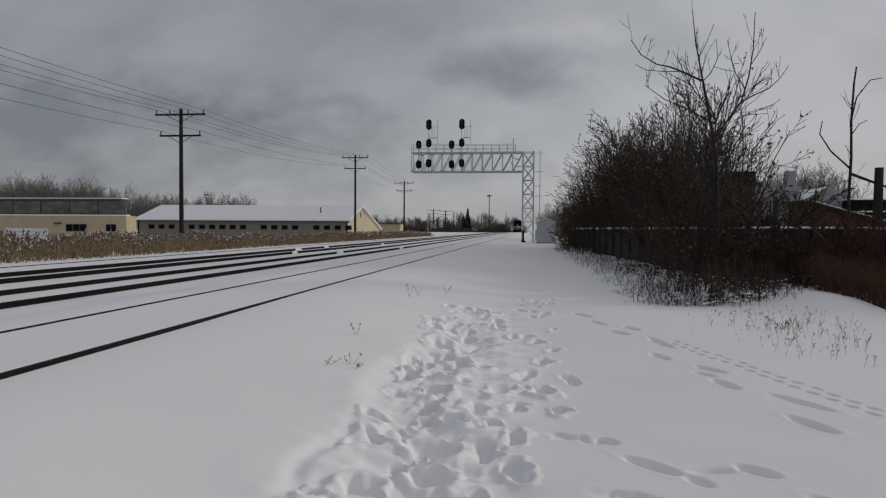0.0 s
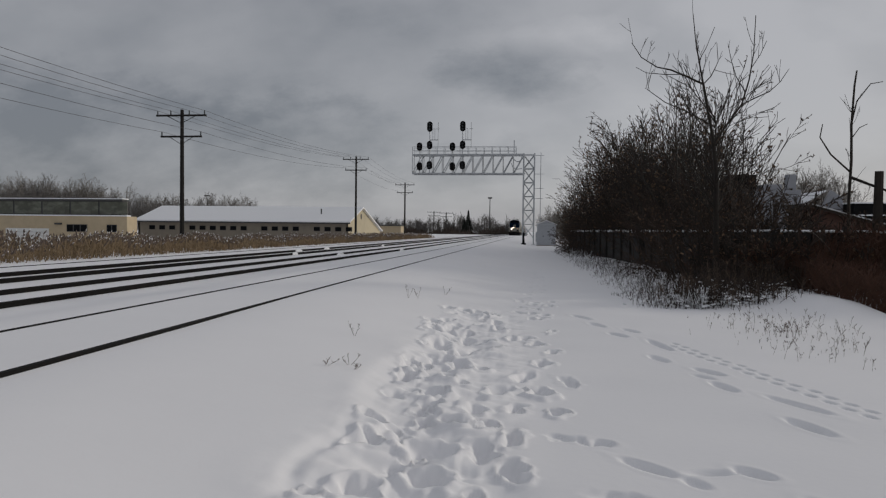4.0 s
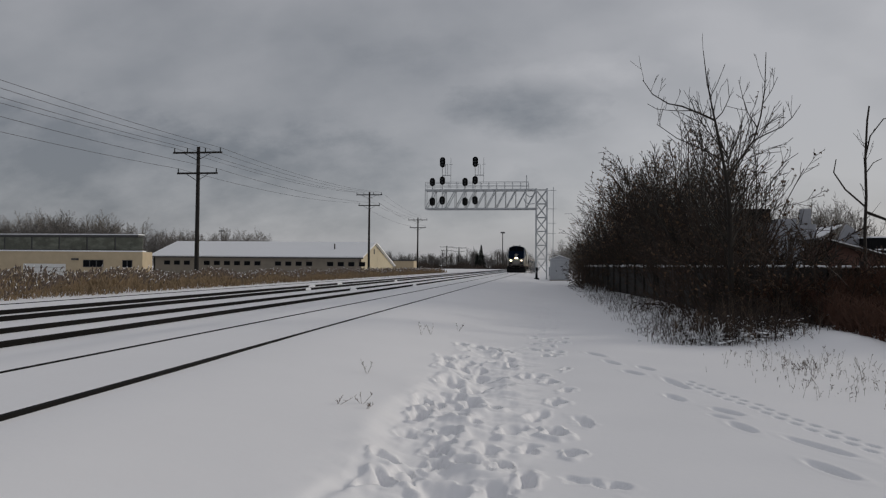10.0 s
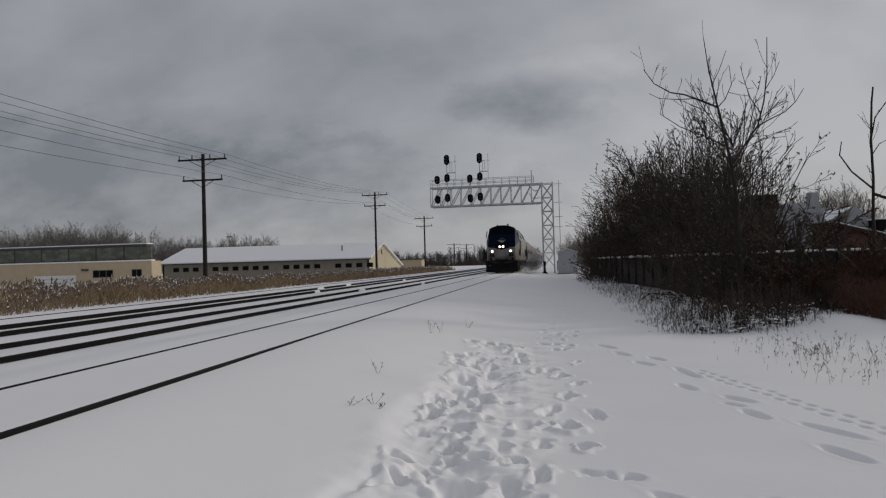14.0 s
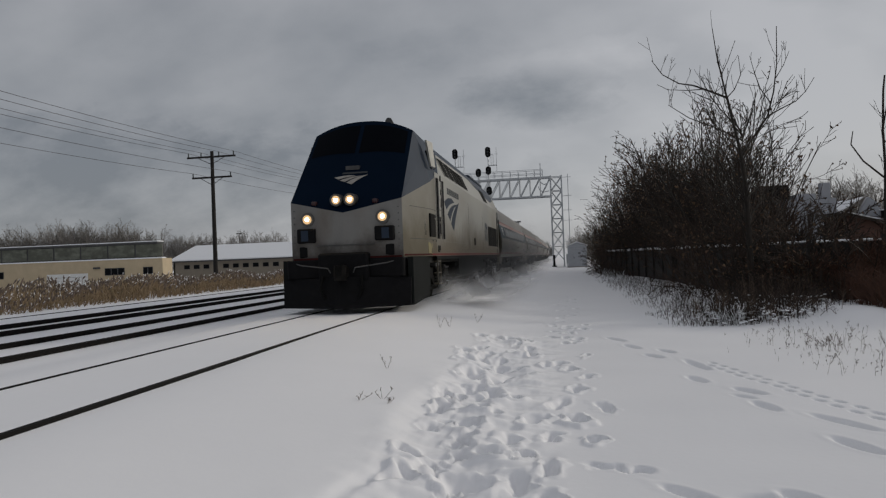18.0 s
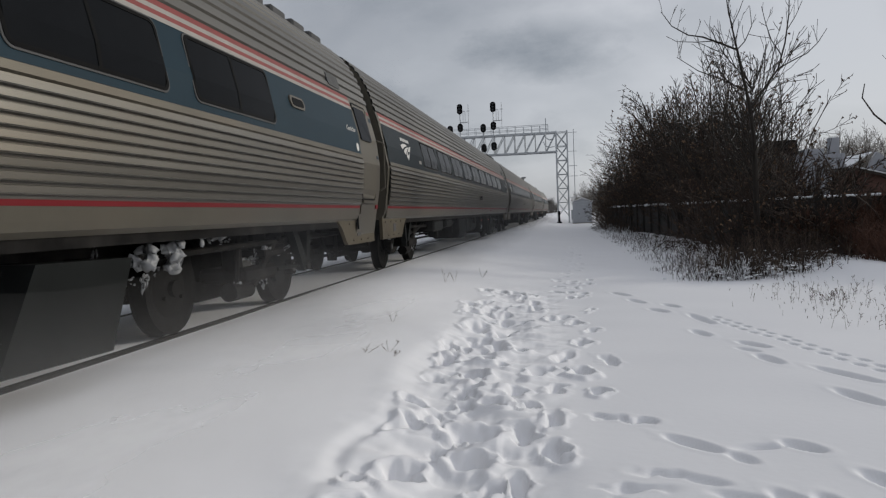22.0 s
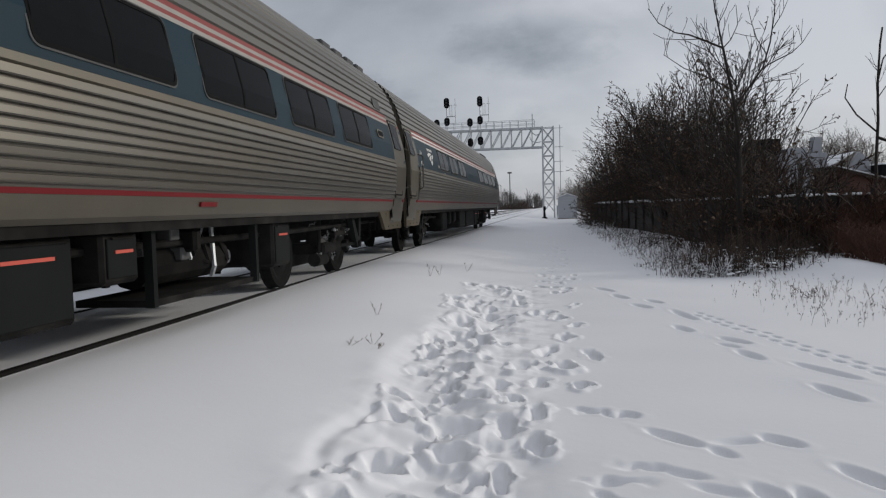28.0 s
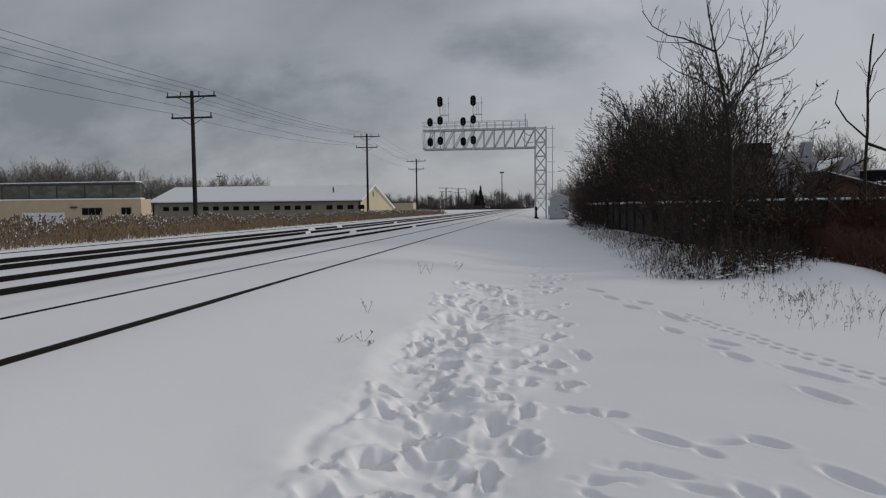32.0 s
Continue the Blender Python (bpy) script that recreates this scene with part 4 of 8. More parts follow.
make_buff_building()
shed = thing("small_brown_shed", Matrix.Translation((-33, 158, -1.2)), "small flat brown shed beyond the reeds", "shed")
part("body", box(-3.0, 3.6, 0, 5, 0, 3.2), "buff", shed)
part("roof", box(-3.2, 3.8, -0.2, 5.2, 3.2, 3.4), "trim", shed)


# ---------------------------------------------------------------- reeds
def make_reeds():
    r = random.Random(11)
    V, F, PV, PF, SV, SF = [], [], [], [], [], []
    for i in range(6600):
        y = 14 + 120 * r.random() ** 1.8
        x = -18.9 - 7.5 * r.random() ** 1.25
        if y < 27 and r.random() < 0.45:
            continue
        h = r.uniform(0.55, 1.0) * (0.5 + 0.72 * min(max((y - 21) / 8, 0), 1)) * (1.0 - 0.2 * min(max((y - 26) / 30, 0), 1)) * (0.62 + 0.42 * abs(math.sin(y * 0.31 + x * 0.7)))
        lean = Vector((r.uniform(-0.15, 0.4), r.uniform(-0.15, 0.15), 0))
        p = Vector((x, y, -0.45))
        q = p + Vector((0, 0, h)) + lean * h
        w = 0.010 + y * 0.00022
        tube(V, F, p, q, w, w * 0.6, 3)
        for k in range(3):
            s = p.lerp(q, r.uniform(0.15, 0.75))
            d = Vector((r.uniform(-1, 1), r.uniform(-.6, .6), r.uniform(0.3, 1.0))).normalized() * r.uniform(0.25, 0.55)
            n = len(V)
            side = d.cross(Vector((0, 0, 1))).normalized() * (w * 1.6)
            V += [tuple(s - side), tuple(s + side), tuple(s + d)]
            F.append((n, n + 1, n + 2))
        if r.random() < 0.8:
            d = (lean * 1.5 + Vector((r.uniform(-.3, .6), r.uniform(-.3, .3), 0.6))).normalized() * r.uniform(0.14, 0.27)
            c = q + d * 0.5
            tube(PV, PF, q - d * 0.15, c, 0.010 + w * .3, 0.026 + w * .8, 4)
            tube(PV, PF, c, q + d, 0.026 + w * .8, 0.006, 4)
            if i % 3 == 0:                # snow caught on the plume
                e = c + Vector((0.02, 0, 0.03 + w))
                tube(SV, SF, e, e + d * 0.45, 0.012 + w * .7, 0.006, 4)
    a = raw("reed_bed", V, F, "reed")
    tagged(a, "belt of dry golden reeds along the far track", "reeds", kind="stuff")
    b = raw("reed_plumes", PV, PF, "plume", a, "dark feathery seed plumes")
    tagged(b, kind="stuff")
    tagged(raw("plume_snow", SV, SF, "snow_cap", a, "snow caught on the plumes"), kind="stuff")
    # matted straw at the foot of the reeds
    V, F = [], []
    for i in range(7500):
        y = 14 + 125 * r.random() ** 2.0
        x = -18.7 - 7.8 * r.random()
        p = Vector((x, y, -0.42))
        d = Vector((r.uniform(-.5, .5), r.uniform(-.5, .5), r.uniform(0.4, 1.0))).normalized() * r.uniform(0.4, 0.8) * (0.6 + 0.4 * min(max((y - 20) / 10, 0), 1))
        side = Vector((r.uniform(-1, 1), r.uniform(-1, 1), 0)).normalized() * (0.018 + y * 0.0004)
        n = len(V)
        V += [tuple(p - side), tuple(p + side), tuple(p + d)]
        F.append((n, n + 1, n + 2))
    c = raw("straw", V, F, "reed", a, "matted straw at the foot of the reeds")
    tagged(c, kind="stuff")


make_reeds()


# ---------------------------------------------------------------- bare trees and shrubs
FENCE_A, FENCE_B, FENCE_C = Vector((3.3, 62.0, 0)), Vector((6.3, 19.3, 0)), Vector((10.4, 18.6, 0))


def fence_x(y):
    return FENCE_B.x + (FENCE_A.x - FENCE_B.x) * (y - FENCE_B.y) / (FENCE_A.y - FENCE_B.y)


def branch(V, F, p, d, ln, r, depth, rg, steps, kids, angle, fine, up=0.10, wander=0.13, keep=None, first=0.15, share=(0.34, 0.6)):
    """One crooked limb with its side limbs, each a fixed share of the length that is left."""
    n = steps[depth]
    for k in range(n):
        f = k / n
        d = (d + Vector((rg.uniform(-1, 1), rg.uniform(-1, 1), rg.uniform(-1, 1))) * wander + Vector((0, 0, up))).normalized()
        q = p + d * (ln / n)
        r2 = max(r * (0.80 if n < 5 else 0.86), fine)
        tube(V, F, p, q, r, r2, 5 if r > 0.03 else 3)
        if keep is not None and depth == 0:
            keep.append(tuple(q))
        if depth and f >= first:
            for j in range(rg.randint(*kids)):
                side = d.orthogonal().normalized()
                side.rotate(Matrix.Rotation(rg.uniform(0, 6.28), 3, d))
                a = angle * rg.uniform(0.6, 1.35)
                nd = d * math.cos(a) + side * math.sin(a)
                branch(V, F, p.lerp(q, rg.uniform(0.1, 0.95)), nd, ln * (1.12 - 0.85 * f) * rg.uniform(*share), max(r2 * 0.55, fine), depth - 1, rg, steps, kids, angle, fine, up, wander, keep, first, share)
        p, r = q, r2
    return p


def make_shrub(seed, height, material, leafy, stems, name, label, category, group, lean=(0.06, 0.40), fine=0.010, thick=0.010, leaf=0.05):
    """A many-stemmed leafless bush: arching stems that fan out from one stool."""
    rg = random.Random(seed)
    s = thing(name, Matrix.Identity(4), label, category, group)
    keep = []
    V, F = [], []
    for k in range(stems):
        a = 6.28 * (k + rg.random()) / stems
        t = rg.uniform(*lean)
        d = Vector((math.cos(a) * t, math.sin(a) * t, 1)).normalized()
        branch(V, F, Vector((math.cos(a) * 0.22, math.sin(a) * 0.22, -0.15)), d, height * rg.uniform(0.62, 1.0), thick * height ** 0.8, 2, rg, (2, 4, 7), (1, 2), 0.7, fine, 0.02, 0.14, keep)
    raw("branchwork", V, F, material, s)
    V, F = [], []
    for q in keep:
        if rg.random() < leafy:
            n = len(V)
            c = Vector(q)
            for k in range(4):
                V.append(tuple(c + Vector((rg.uniform(-1, 1), rg.uniform(-1, 1), rg.uniform(-1, 1))) * leaf))
            F.append((n, n + 1, n + 2))
            F.append((n + 1, n + 3, n + 2))
    if F:
        o = raw("dead_foliage", V, F, "deadleaf", s, "few withered leaves")
        tagged(o, kind="stuff")
    return s


TREE_ARGS = ("thicket_tree", "dense leafless small tree behind the board fence", "tree", "thicket trees")
SHRUB_ARGS = ("bare_shrub", "low tangled leafless shrub along the board fence", "shrub", "thicket shrubs")
trees = [make_shrub(101, 7.4, "bark", 0.22, 12, *TREE_ARGS), make_shrub(102, 8.0, "bark2", 0.55, 13, *TREE_ARGS, leaf=0.075), make_shrub(103, 7.0, "bark", 0.5, 13, *TREE_ARGS, leaf=0.065)]
shrubs = [make_shrub(104, 3.6, "bark2", 0.25, 14, *SHRUB_ARGS, lean=(0.1, 0.7), fine=0.011), make_shrub(105, 3.0, "bark", 0.4, 14, *SHRUB_ARGS, lean=(0.1, 0.8), fine=0.011), make_shrub(106, 4.1, "bark2", 0.2, 12, *SHRUB_ARGS, lean=(0.1, 0.6), fine=0.009)]
rg = random.Random(21)


def plant(kinds, used, x, y, z):
    m = Matrix.Translation((x, y, z)) @ Matrix.Rotation(rg.uniform(0, 6.28), 4, "Z")
    k = len(used) % len(kinds)
    if len(used) < len(kinds):
        kinds[k].matrix_basis = m
    else:
        copy_thing(kinds[k], m)
    used.append(k)


used = []
for i in range(19):
    y = 27.5 + 29 * (i / 19) ** 0.8 + rg.uniform(-0.7, 0.7)
    plant(trees, used, fence_x(y) + 0.6 + (i % 3) * (0.35 if y < 33 else 0.75) + rg.uniform(-0.3, 0.3) + 0.25 * (y > 38) + 0.7 * float(smooth(40, 50, y)), y, -0.55)
for x, y, z in ((4.9, 58.0, -3.3), (5.0, 61.5, -3.0), (5.1, 65.0, -3.0), (5.4, 41.5, -0.6), (5.4, 44.0, -0.5), (5.4, 49.0, -0.6), (6.8, 27.2, -2.6), (6.7, 30.5, -0.9)):
    plant(trees, used, x, y, z)
for i in range(12):
    y = 58 + 4.6 * i
    plant(trees, used, 5.4 + 0.5 * (i % 3) + rg.uniform(-.3, .3), y, -1.4 - 0.1 * i)
used = []
for i in range(22):
    y = 21.5 + 36 * i / 22 + rg.uniform(-0.6, 0.6)
    plant(shrubs, used, fence_x(y) + 0.5 + (i % 2) * 0.9 + 0.5 * float(smooth(40, 50, y)) + rg.uniform(-0.3, 0.3), y, -0.55)
for i in range(3):                      # shrubs before the boards
    y = 19.6 + 1.5 * i + rg.uniform(-.5, .5)
    plant(shrubs, used, fence_x(y) - 0.55 - rg.uniform(0, .5), y, -1.7 - rg.uniform(0, .5))
for x, y, z in ((5.2, 18.6, -1.1), (4.6, 20.4, -1.3), (6.6, 18.3, -1.5), (7.6, 18.2, -1.7), (8.7, 18.1, -1.6), (9.9, 18.0, -1.7), (8.6, 22.0, -1.9), (10.0, 22.6, -1.9), (11.4, 22.2, -2.0), (4.0, 66.0, -0.6), (4.4, 69.0, -0.6), (3.6, 57.5, -1.2), (3.45, 54.0, -1.5), (3.75, 60.5, -1.0), (3.5, 50.0, -1.8), (3.8, 45.0, -1.9)):
    plant(shrubs, used, x, y, z)


def make_tall_tree():
    rg = random.Random(4)
    t = thing("bare_tree", Matrix.Translation((4.75, 19.0, -0.5)), "tall leafless tree with upright sprouts above the thicket", "tree")
    V, F = [], []
    sweep(V, F, [(0, 0, -0.1), (-0.02, 0, 1.6), (-0.05, 0.0, 3.2), (-0.16, 0, 4.1), (-0.30, 0, 4.8), (-0.41, 0, 5.4)], [0.09, 0.075, 0.058, 0.044, 0.036, 0.030], 7)
    raw("trunk", V, F, "bark", t)

    def limb(pts, r, sprouts=0, long=0.7):
        LV, LF = [], []
        P = [Vector(p) for p in pts]
        sweep(LV, LF, P, [max(r * (1 - 0.85 * i / len(P)), 0.007) for i in range(len(P))], 5)
        for k in range(sprouts):              # thin upright shoots along the limb
            i = rg.randrange(len(P) - 1)
            p = P[i].lerp(P[i + 1], rg.random())
            d = Vector((rg.uniform(-.45, .45), rg.uniform(-.5, .5), 1)).normalized()
            branch(LV, LF, p, d, long * rg.uniform(0.5, 1.25), 0.008, 1, rg, (2, 4), (0, 1), 0.5, 0.006, 0.12, 0.12)
        raw("limb", LV, LF, "bark", t)
    limb([(-.41, 0, 5.4), (-.52, 0, 5.95), (-.62, 0, 6.5), (-.70, 0, 7.2)], 0.026, 7, 0.5)
    limb([(-.41, 0, 5.4), (-.8, .1, 5.62), (-1.2, .1, 5.8), (-1.55, .15, 5.89), (-1.95, .15, 6.15), (-2.2, .2, 6.55)], 0.03, 9)
    limb([(-.9, 0, 5.66), (-1.4, -.2, 5.62), (-1.9, -.3, 5.65), (-2.15, -.3, 5.8)], 0.014, 3, 0.3)
    limb([(-.41, 0, 5.4), (-.2, .1, 5.62), (-.02, .15, 6.0), (-.05, .2, 6.5)], 0.016, 2, 0.5)
    limb([(-.55, 0, 5.95), (-.35, 0, 6.35), (-.16, 0, 6.85)], 0.012, 2, 0.4)
    limb([(-.12, 0, 3.9), (.2, .1, 4.35), (.57, .1, 4.88), (.74, .1, 5.5), (.84, .1, 6.2), (.87, .1, 7.15)], 0.034, 6)
    limb([(.57, .1, 4.88), (.9, .1, 5.05), (1.25, .1, 5.21), (1.5, .1, 5.45), (1.71, .1, 5.78)], 0.02, 6, 0.6)
    limb([(.66, .1, 5.2), (.42, .1, 5.6), (.30, .1, 6.0), (.20, .1, 6.45)], 0.016, 2, 0.4)
    limb([(.78, .1, 5.8), (1.0, .1, 6.15), (1.15, .1, 6.5)], 0.012, 2, 0.4)
    limb([(-.1, 0, 4.3), (-.7, .2, 4.7), (-1.3, .3, 5.0), (-1.8, .4, 5.4)], 0.022, 8, 0.7)
    V, F = [], []
    for i in range(34):
        z = rg.uniform(1.2, 4.6)
        a = rg.uniform(0, 6.28)
        branch(V, F, Vector((-0.02 * z, 0, z)), Vector((math.cos(a), math.sin(a), 0.9)).normalized(), rg.uniform(1.0, 2.0), 0.02, 1, rg, (2, 5), (1, 2), 0.55, 0.007, 0.14, 0.14)
    raw("crown", V, F, "bark", t)


make_tall_tree()


def make_thin_tree():
    t = thing("sapling", Matrix.Translation((8.36, 20.0, -0.6)), "thin leafless sapling with crooked branches", "tree")
    def limb(pts, r, name="limb"):
        LV, LF = [], []
        sweep(LV, LF, pts, [r * (1 - 0.7 * i / len(pts)) for i in range(len(pts))], 6)
        raw(name, LV, LF, "bark", t)
    limb([(0, 0, -.2), (0, 0, 1.5), (-.02, 0, 2.6), (.02, 0, 3.6), (0, 0, 4.6), (.05, 0, 5.6), (.1, 0, 6.0)], 0.05, "trunk")
    limb([(0, 0, 4.6), (.12, 0, 5.2), (.45, 0, 5.65), (.75, 0, 5.7)], 0.02)
    limb([(-.02, 0, 3.35), (-.5, 0, 3.8), (-.78, 0, 4.25), (-.72, 0, 4.6)], 0.025)
    limb([(0, 0, 3.2), (.5, 0, 3.0), (.9, 0, 2.85), (1.15, 0, 2.4), (1.2, 0, 1.6)], 0.04)
    limb([(.9, 0, 2.85), (1.2, 0, 3.3), (1.6, 0, 3.5)], 0.025)
    limb([(0, 0, 4.2), (.2, 0, 4.5), (.4, 0, 4.6)], 0.014)
    rg = random.Random(9)
    V, F = [], []
    for i in range(13):
        branch(V, F, Vector((0.01, 0, rg.uniform(1.5, 5.4))), Vector((rg.uniform(-1, 1), rg.uniform(-1, 1), 1)).normalized(), rg.uniform(.25, .7), 0.008, 1, rg, (2, 3), (0, 1), 0.6, 0.005, 0.12, 0.15)
    raw("crown", V, F, "bark", t)
    s = thing("broken_trunk", Matrix.Translation((9.05, 20.0, -0.6)), "broken dark tree stump standing in the brush", "tree stump")
    part("trunk", rod((0, 0, 0), (0.03, 0, 3.35), 0.15, 8, r2=0.11), "bark", s)


make_thin_tree()


def far_tree(seed, name, label):
    """A round-headed bare tree: short trunk, spreading limbs, a haze of twigs."""
    rg = random.Random(seed)
    t = thing(name, Matrix.Identity(4), label, "tree", "distant bare trees")
    V, F = [], []
    tube(V, F, (0, 0, -0.2), (0.05, 0, 1.1), 0.17, 0.14, 6)
    tube(V, F, (0.05, 0, 1.1), (0, 0, 2.0), 0.14, 0.11, 6)
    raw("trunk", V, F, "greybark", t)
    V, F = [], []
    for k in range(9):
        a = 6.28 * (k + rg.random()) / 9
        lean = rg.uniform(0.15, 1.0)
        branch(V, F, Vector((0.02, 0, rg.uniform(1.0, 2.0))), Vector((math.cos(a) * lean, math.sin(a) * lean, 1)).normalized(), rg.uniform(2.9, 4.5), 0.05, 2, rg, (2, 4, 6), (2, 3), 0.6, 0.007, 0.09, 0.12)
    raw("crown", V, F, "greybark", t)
    return t


far = [far_tree(31, "distant_tree", "distant bare grey tree behind the buildings"), far_tree(32, "distant_tree", "distant bare grey tree behind the buildings"), far_tree(33, "distant_tree", "distant bare grey tree behind the buildings")]
rg = random.Random(77)
spots = []
for i in range(40):
    spots.append((-153 + i * 1.1 + rg.uniform(-2, 2), 172 + rg.uniform(-6, 12), rg.uniform(1.65, 2.15)))
for i in range(27):
    spots.append((-107 + i * 1.2 + rg.uniform(-1, 1), 176 + rg.uniform(-6, 8), rg.uniform(1.15, 1.6)))
for i in range(6):
    spots.append((29 + i * 2.1 + rg.uniform(-1, 1), 92 + rg.uniform(-5, 10), rg.uniform(1.05, 1.4)))
for i in range(16):
    spots.append((2.5 + rg.uniform(0, 6), 92 + i * 7 + rg.uniform(-3, 3), rg.uniform(0.55, 0.8)))
for n, (x, y, s) in enumerate(spots):
    m = Matrix.Translation((x, y, -1.75 if x < -30 else -0.6)) @ Matrix.Rotation(rg.uniform(0, 6.28), 4, "Z")
    ob = far[n % 3] if n < 3 else copy_thing(far[n % 3], m)
    ob.matrix_basis = m
    ob.scale = (s * 1.4, s * 1.4, s * 1.27)


def make_tree_line():
    """Far woods on the horizon."""
    rg = random.Random(55)
    V, F = [], []
    for i in range(520):
        x = rg.uniform(-95, -5) if i < 400 else rg.uniform(5, 60)
        y = 300 + rg.uniform(-10, 50)
        h = rg.uniform(4.5, 7.5) + (3.0 if -45 < x < -10 else 1.0) * max(math.sin(x * 0.55) + 0.5 * math.sin(x * 1.7), -0.4)
        base = Vector((x, y, -0.6))
        tube(V, F, base, base + Vector((rg.uniform(-.4, .4), 0, h * .8)), 0.13, 0.06, 3)
        for k in range(26):
            s = base + Vector((0, 0, h * rg.uniform(0.05, 0.8)))
            tube(V, F, s, s + Vector((rg.uniform(-1.5, 1.5), rg.uniform(-1, 1), rg.uniform(0.6, 2.4))), 0.05, 0.02, 3)
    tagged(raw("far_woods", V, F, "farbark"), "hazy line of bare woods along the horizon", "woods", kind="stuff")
    V, F = [], []
    for i in range(5200):                 # dark undergrowth at its foot
        x = rg.uniform(-100, -6) if i % 6 else rg.uniform(6, 60)
        p = Vector((x, 292 + rg.uniform(-8, 20), -0.6))
        h = rg.uniform(0.8, 2.4) * (1.0 + 0.5 * math.sin(x * 0.33) + 0.3 * math.sin(x * 0.9))
        tube(V, F, p, p + Vector((rg.uniform(-.8, .8), rg.uniform(-.5, .5), h)), 0.14, 0.05, 3)
    tagged(raw("far_undergrowth", V, F, "brush"), "dark brown undergrowth below the far woods", "woods", kind="stuff")


make_tree_line()


def make_conifer(x, y, h):
    rg = random.Random(int(h * 10))
    t = thing("conifer", Matrix.Translation((x, y, -0.5)), "dark green conifer on the far treeline", "tree")
    part("trunk", rod((0, 0, 0), (0, 0, h), 0.22, 6, r2=0.03), "bark", t)
    V, F = [], []
    for i in range(420):
        f = rg.random()
        z = h * (0.08 + 0.92 * f)
        w = (1 - f) * h * 0.24 + 0.15
        a = rg.uniform(0, 6.28)
        p, d = Vector((0, 0, z)), Vector((math.cos(a), math.sin(a), -0.25))
        q = p + d * w * rg.uniform(0.6, 1.0)
        side = Vector((-math.sin(a), math.cos(a), 0)) * 0.35
        n = len(V)
        V += [tuple(p), tuple(q - side), tuple(q + side * .2 + Vector((0, 0, -.3)))]
        F.append((n, n + 1, n + 2))
    tagged(raw("crown", V, F, "conifer", t), kind="stuff")


make_conifer(-26.6, 298, 10.3)
make_conifer(-28.4, 299, 7.0)


# ---------------------------------------------------------------- fence, brush and yard on the near side
def make_fence():
    f = thing("board_fence", Matrix.Identity(4), "dark weathered board fence with snow along its top", "fence")
    r = random.Random(3)
    V, F = [], []
    me = None
    for a, b, n in ((FENCE_A, FENCE_B, 150), (FENCE_B, FENCE_C, 20)):
        d = (b - a) / n
        for i in range(n):
            c = a + d * (i + 0.5)
            if me is None:
                o = part("board", box(-0.132, 0.132, -0.015, 0.015, 0, 1.68), "fence", f)
                me = o.data
            else:
                o = new("board", me)
                o.parent = f
            o.matrix_basis = Matrix.Translation((c.x, c.y, -0.56 + 0.015 * math.sin(i * 2.1))) @ Matrix.Rotation(math.atan2(d.y, d.x), 4, "Z")
        for i in range(0, n + 1, 8):
            c = a + d * i
            part("post", box(c.x - 0.13, c.x - 0.03, c.y - 0.05, c.y + 0.05, -0.6, 1.28), "fence", f)
        for i in range(n * 2):
            c, e = a + d * (i / 2), a + d * ((i + 1) / 2)
            if r.random() < 0.16:
                continue
            thin = 0.65 + 0.7 * float(smooth(22, 34, c.y))
            tube(V, F, (c.x, c.y, 1.15), (e.x, e.y, 1.15), thin * r.uniform(0.035, 0.07), thin * r.uniform(0.035, 0.07), 5)
    o = raw("snow_ridge", V, F, "snow_cap", f, "uneven snow lying on the boards", True)
    tagged(o, kind="stuff")


make_fence()


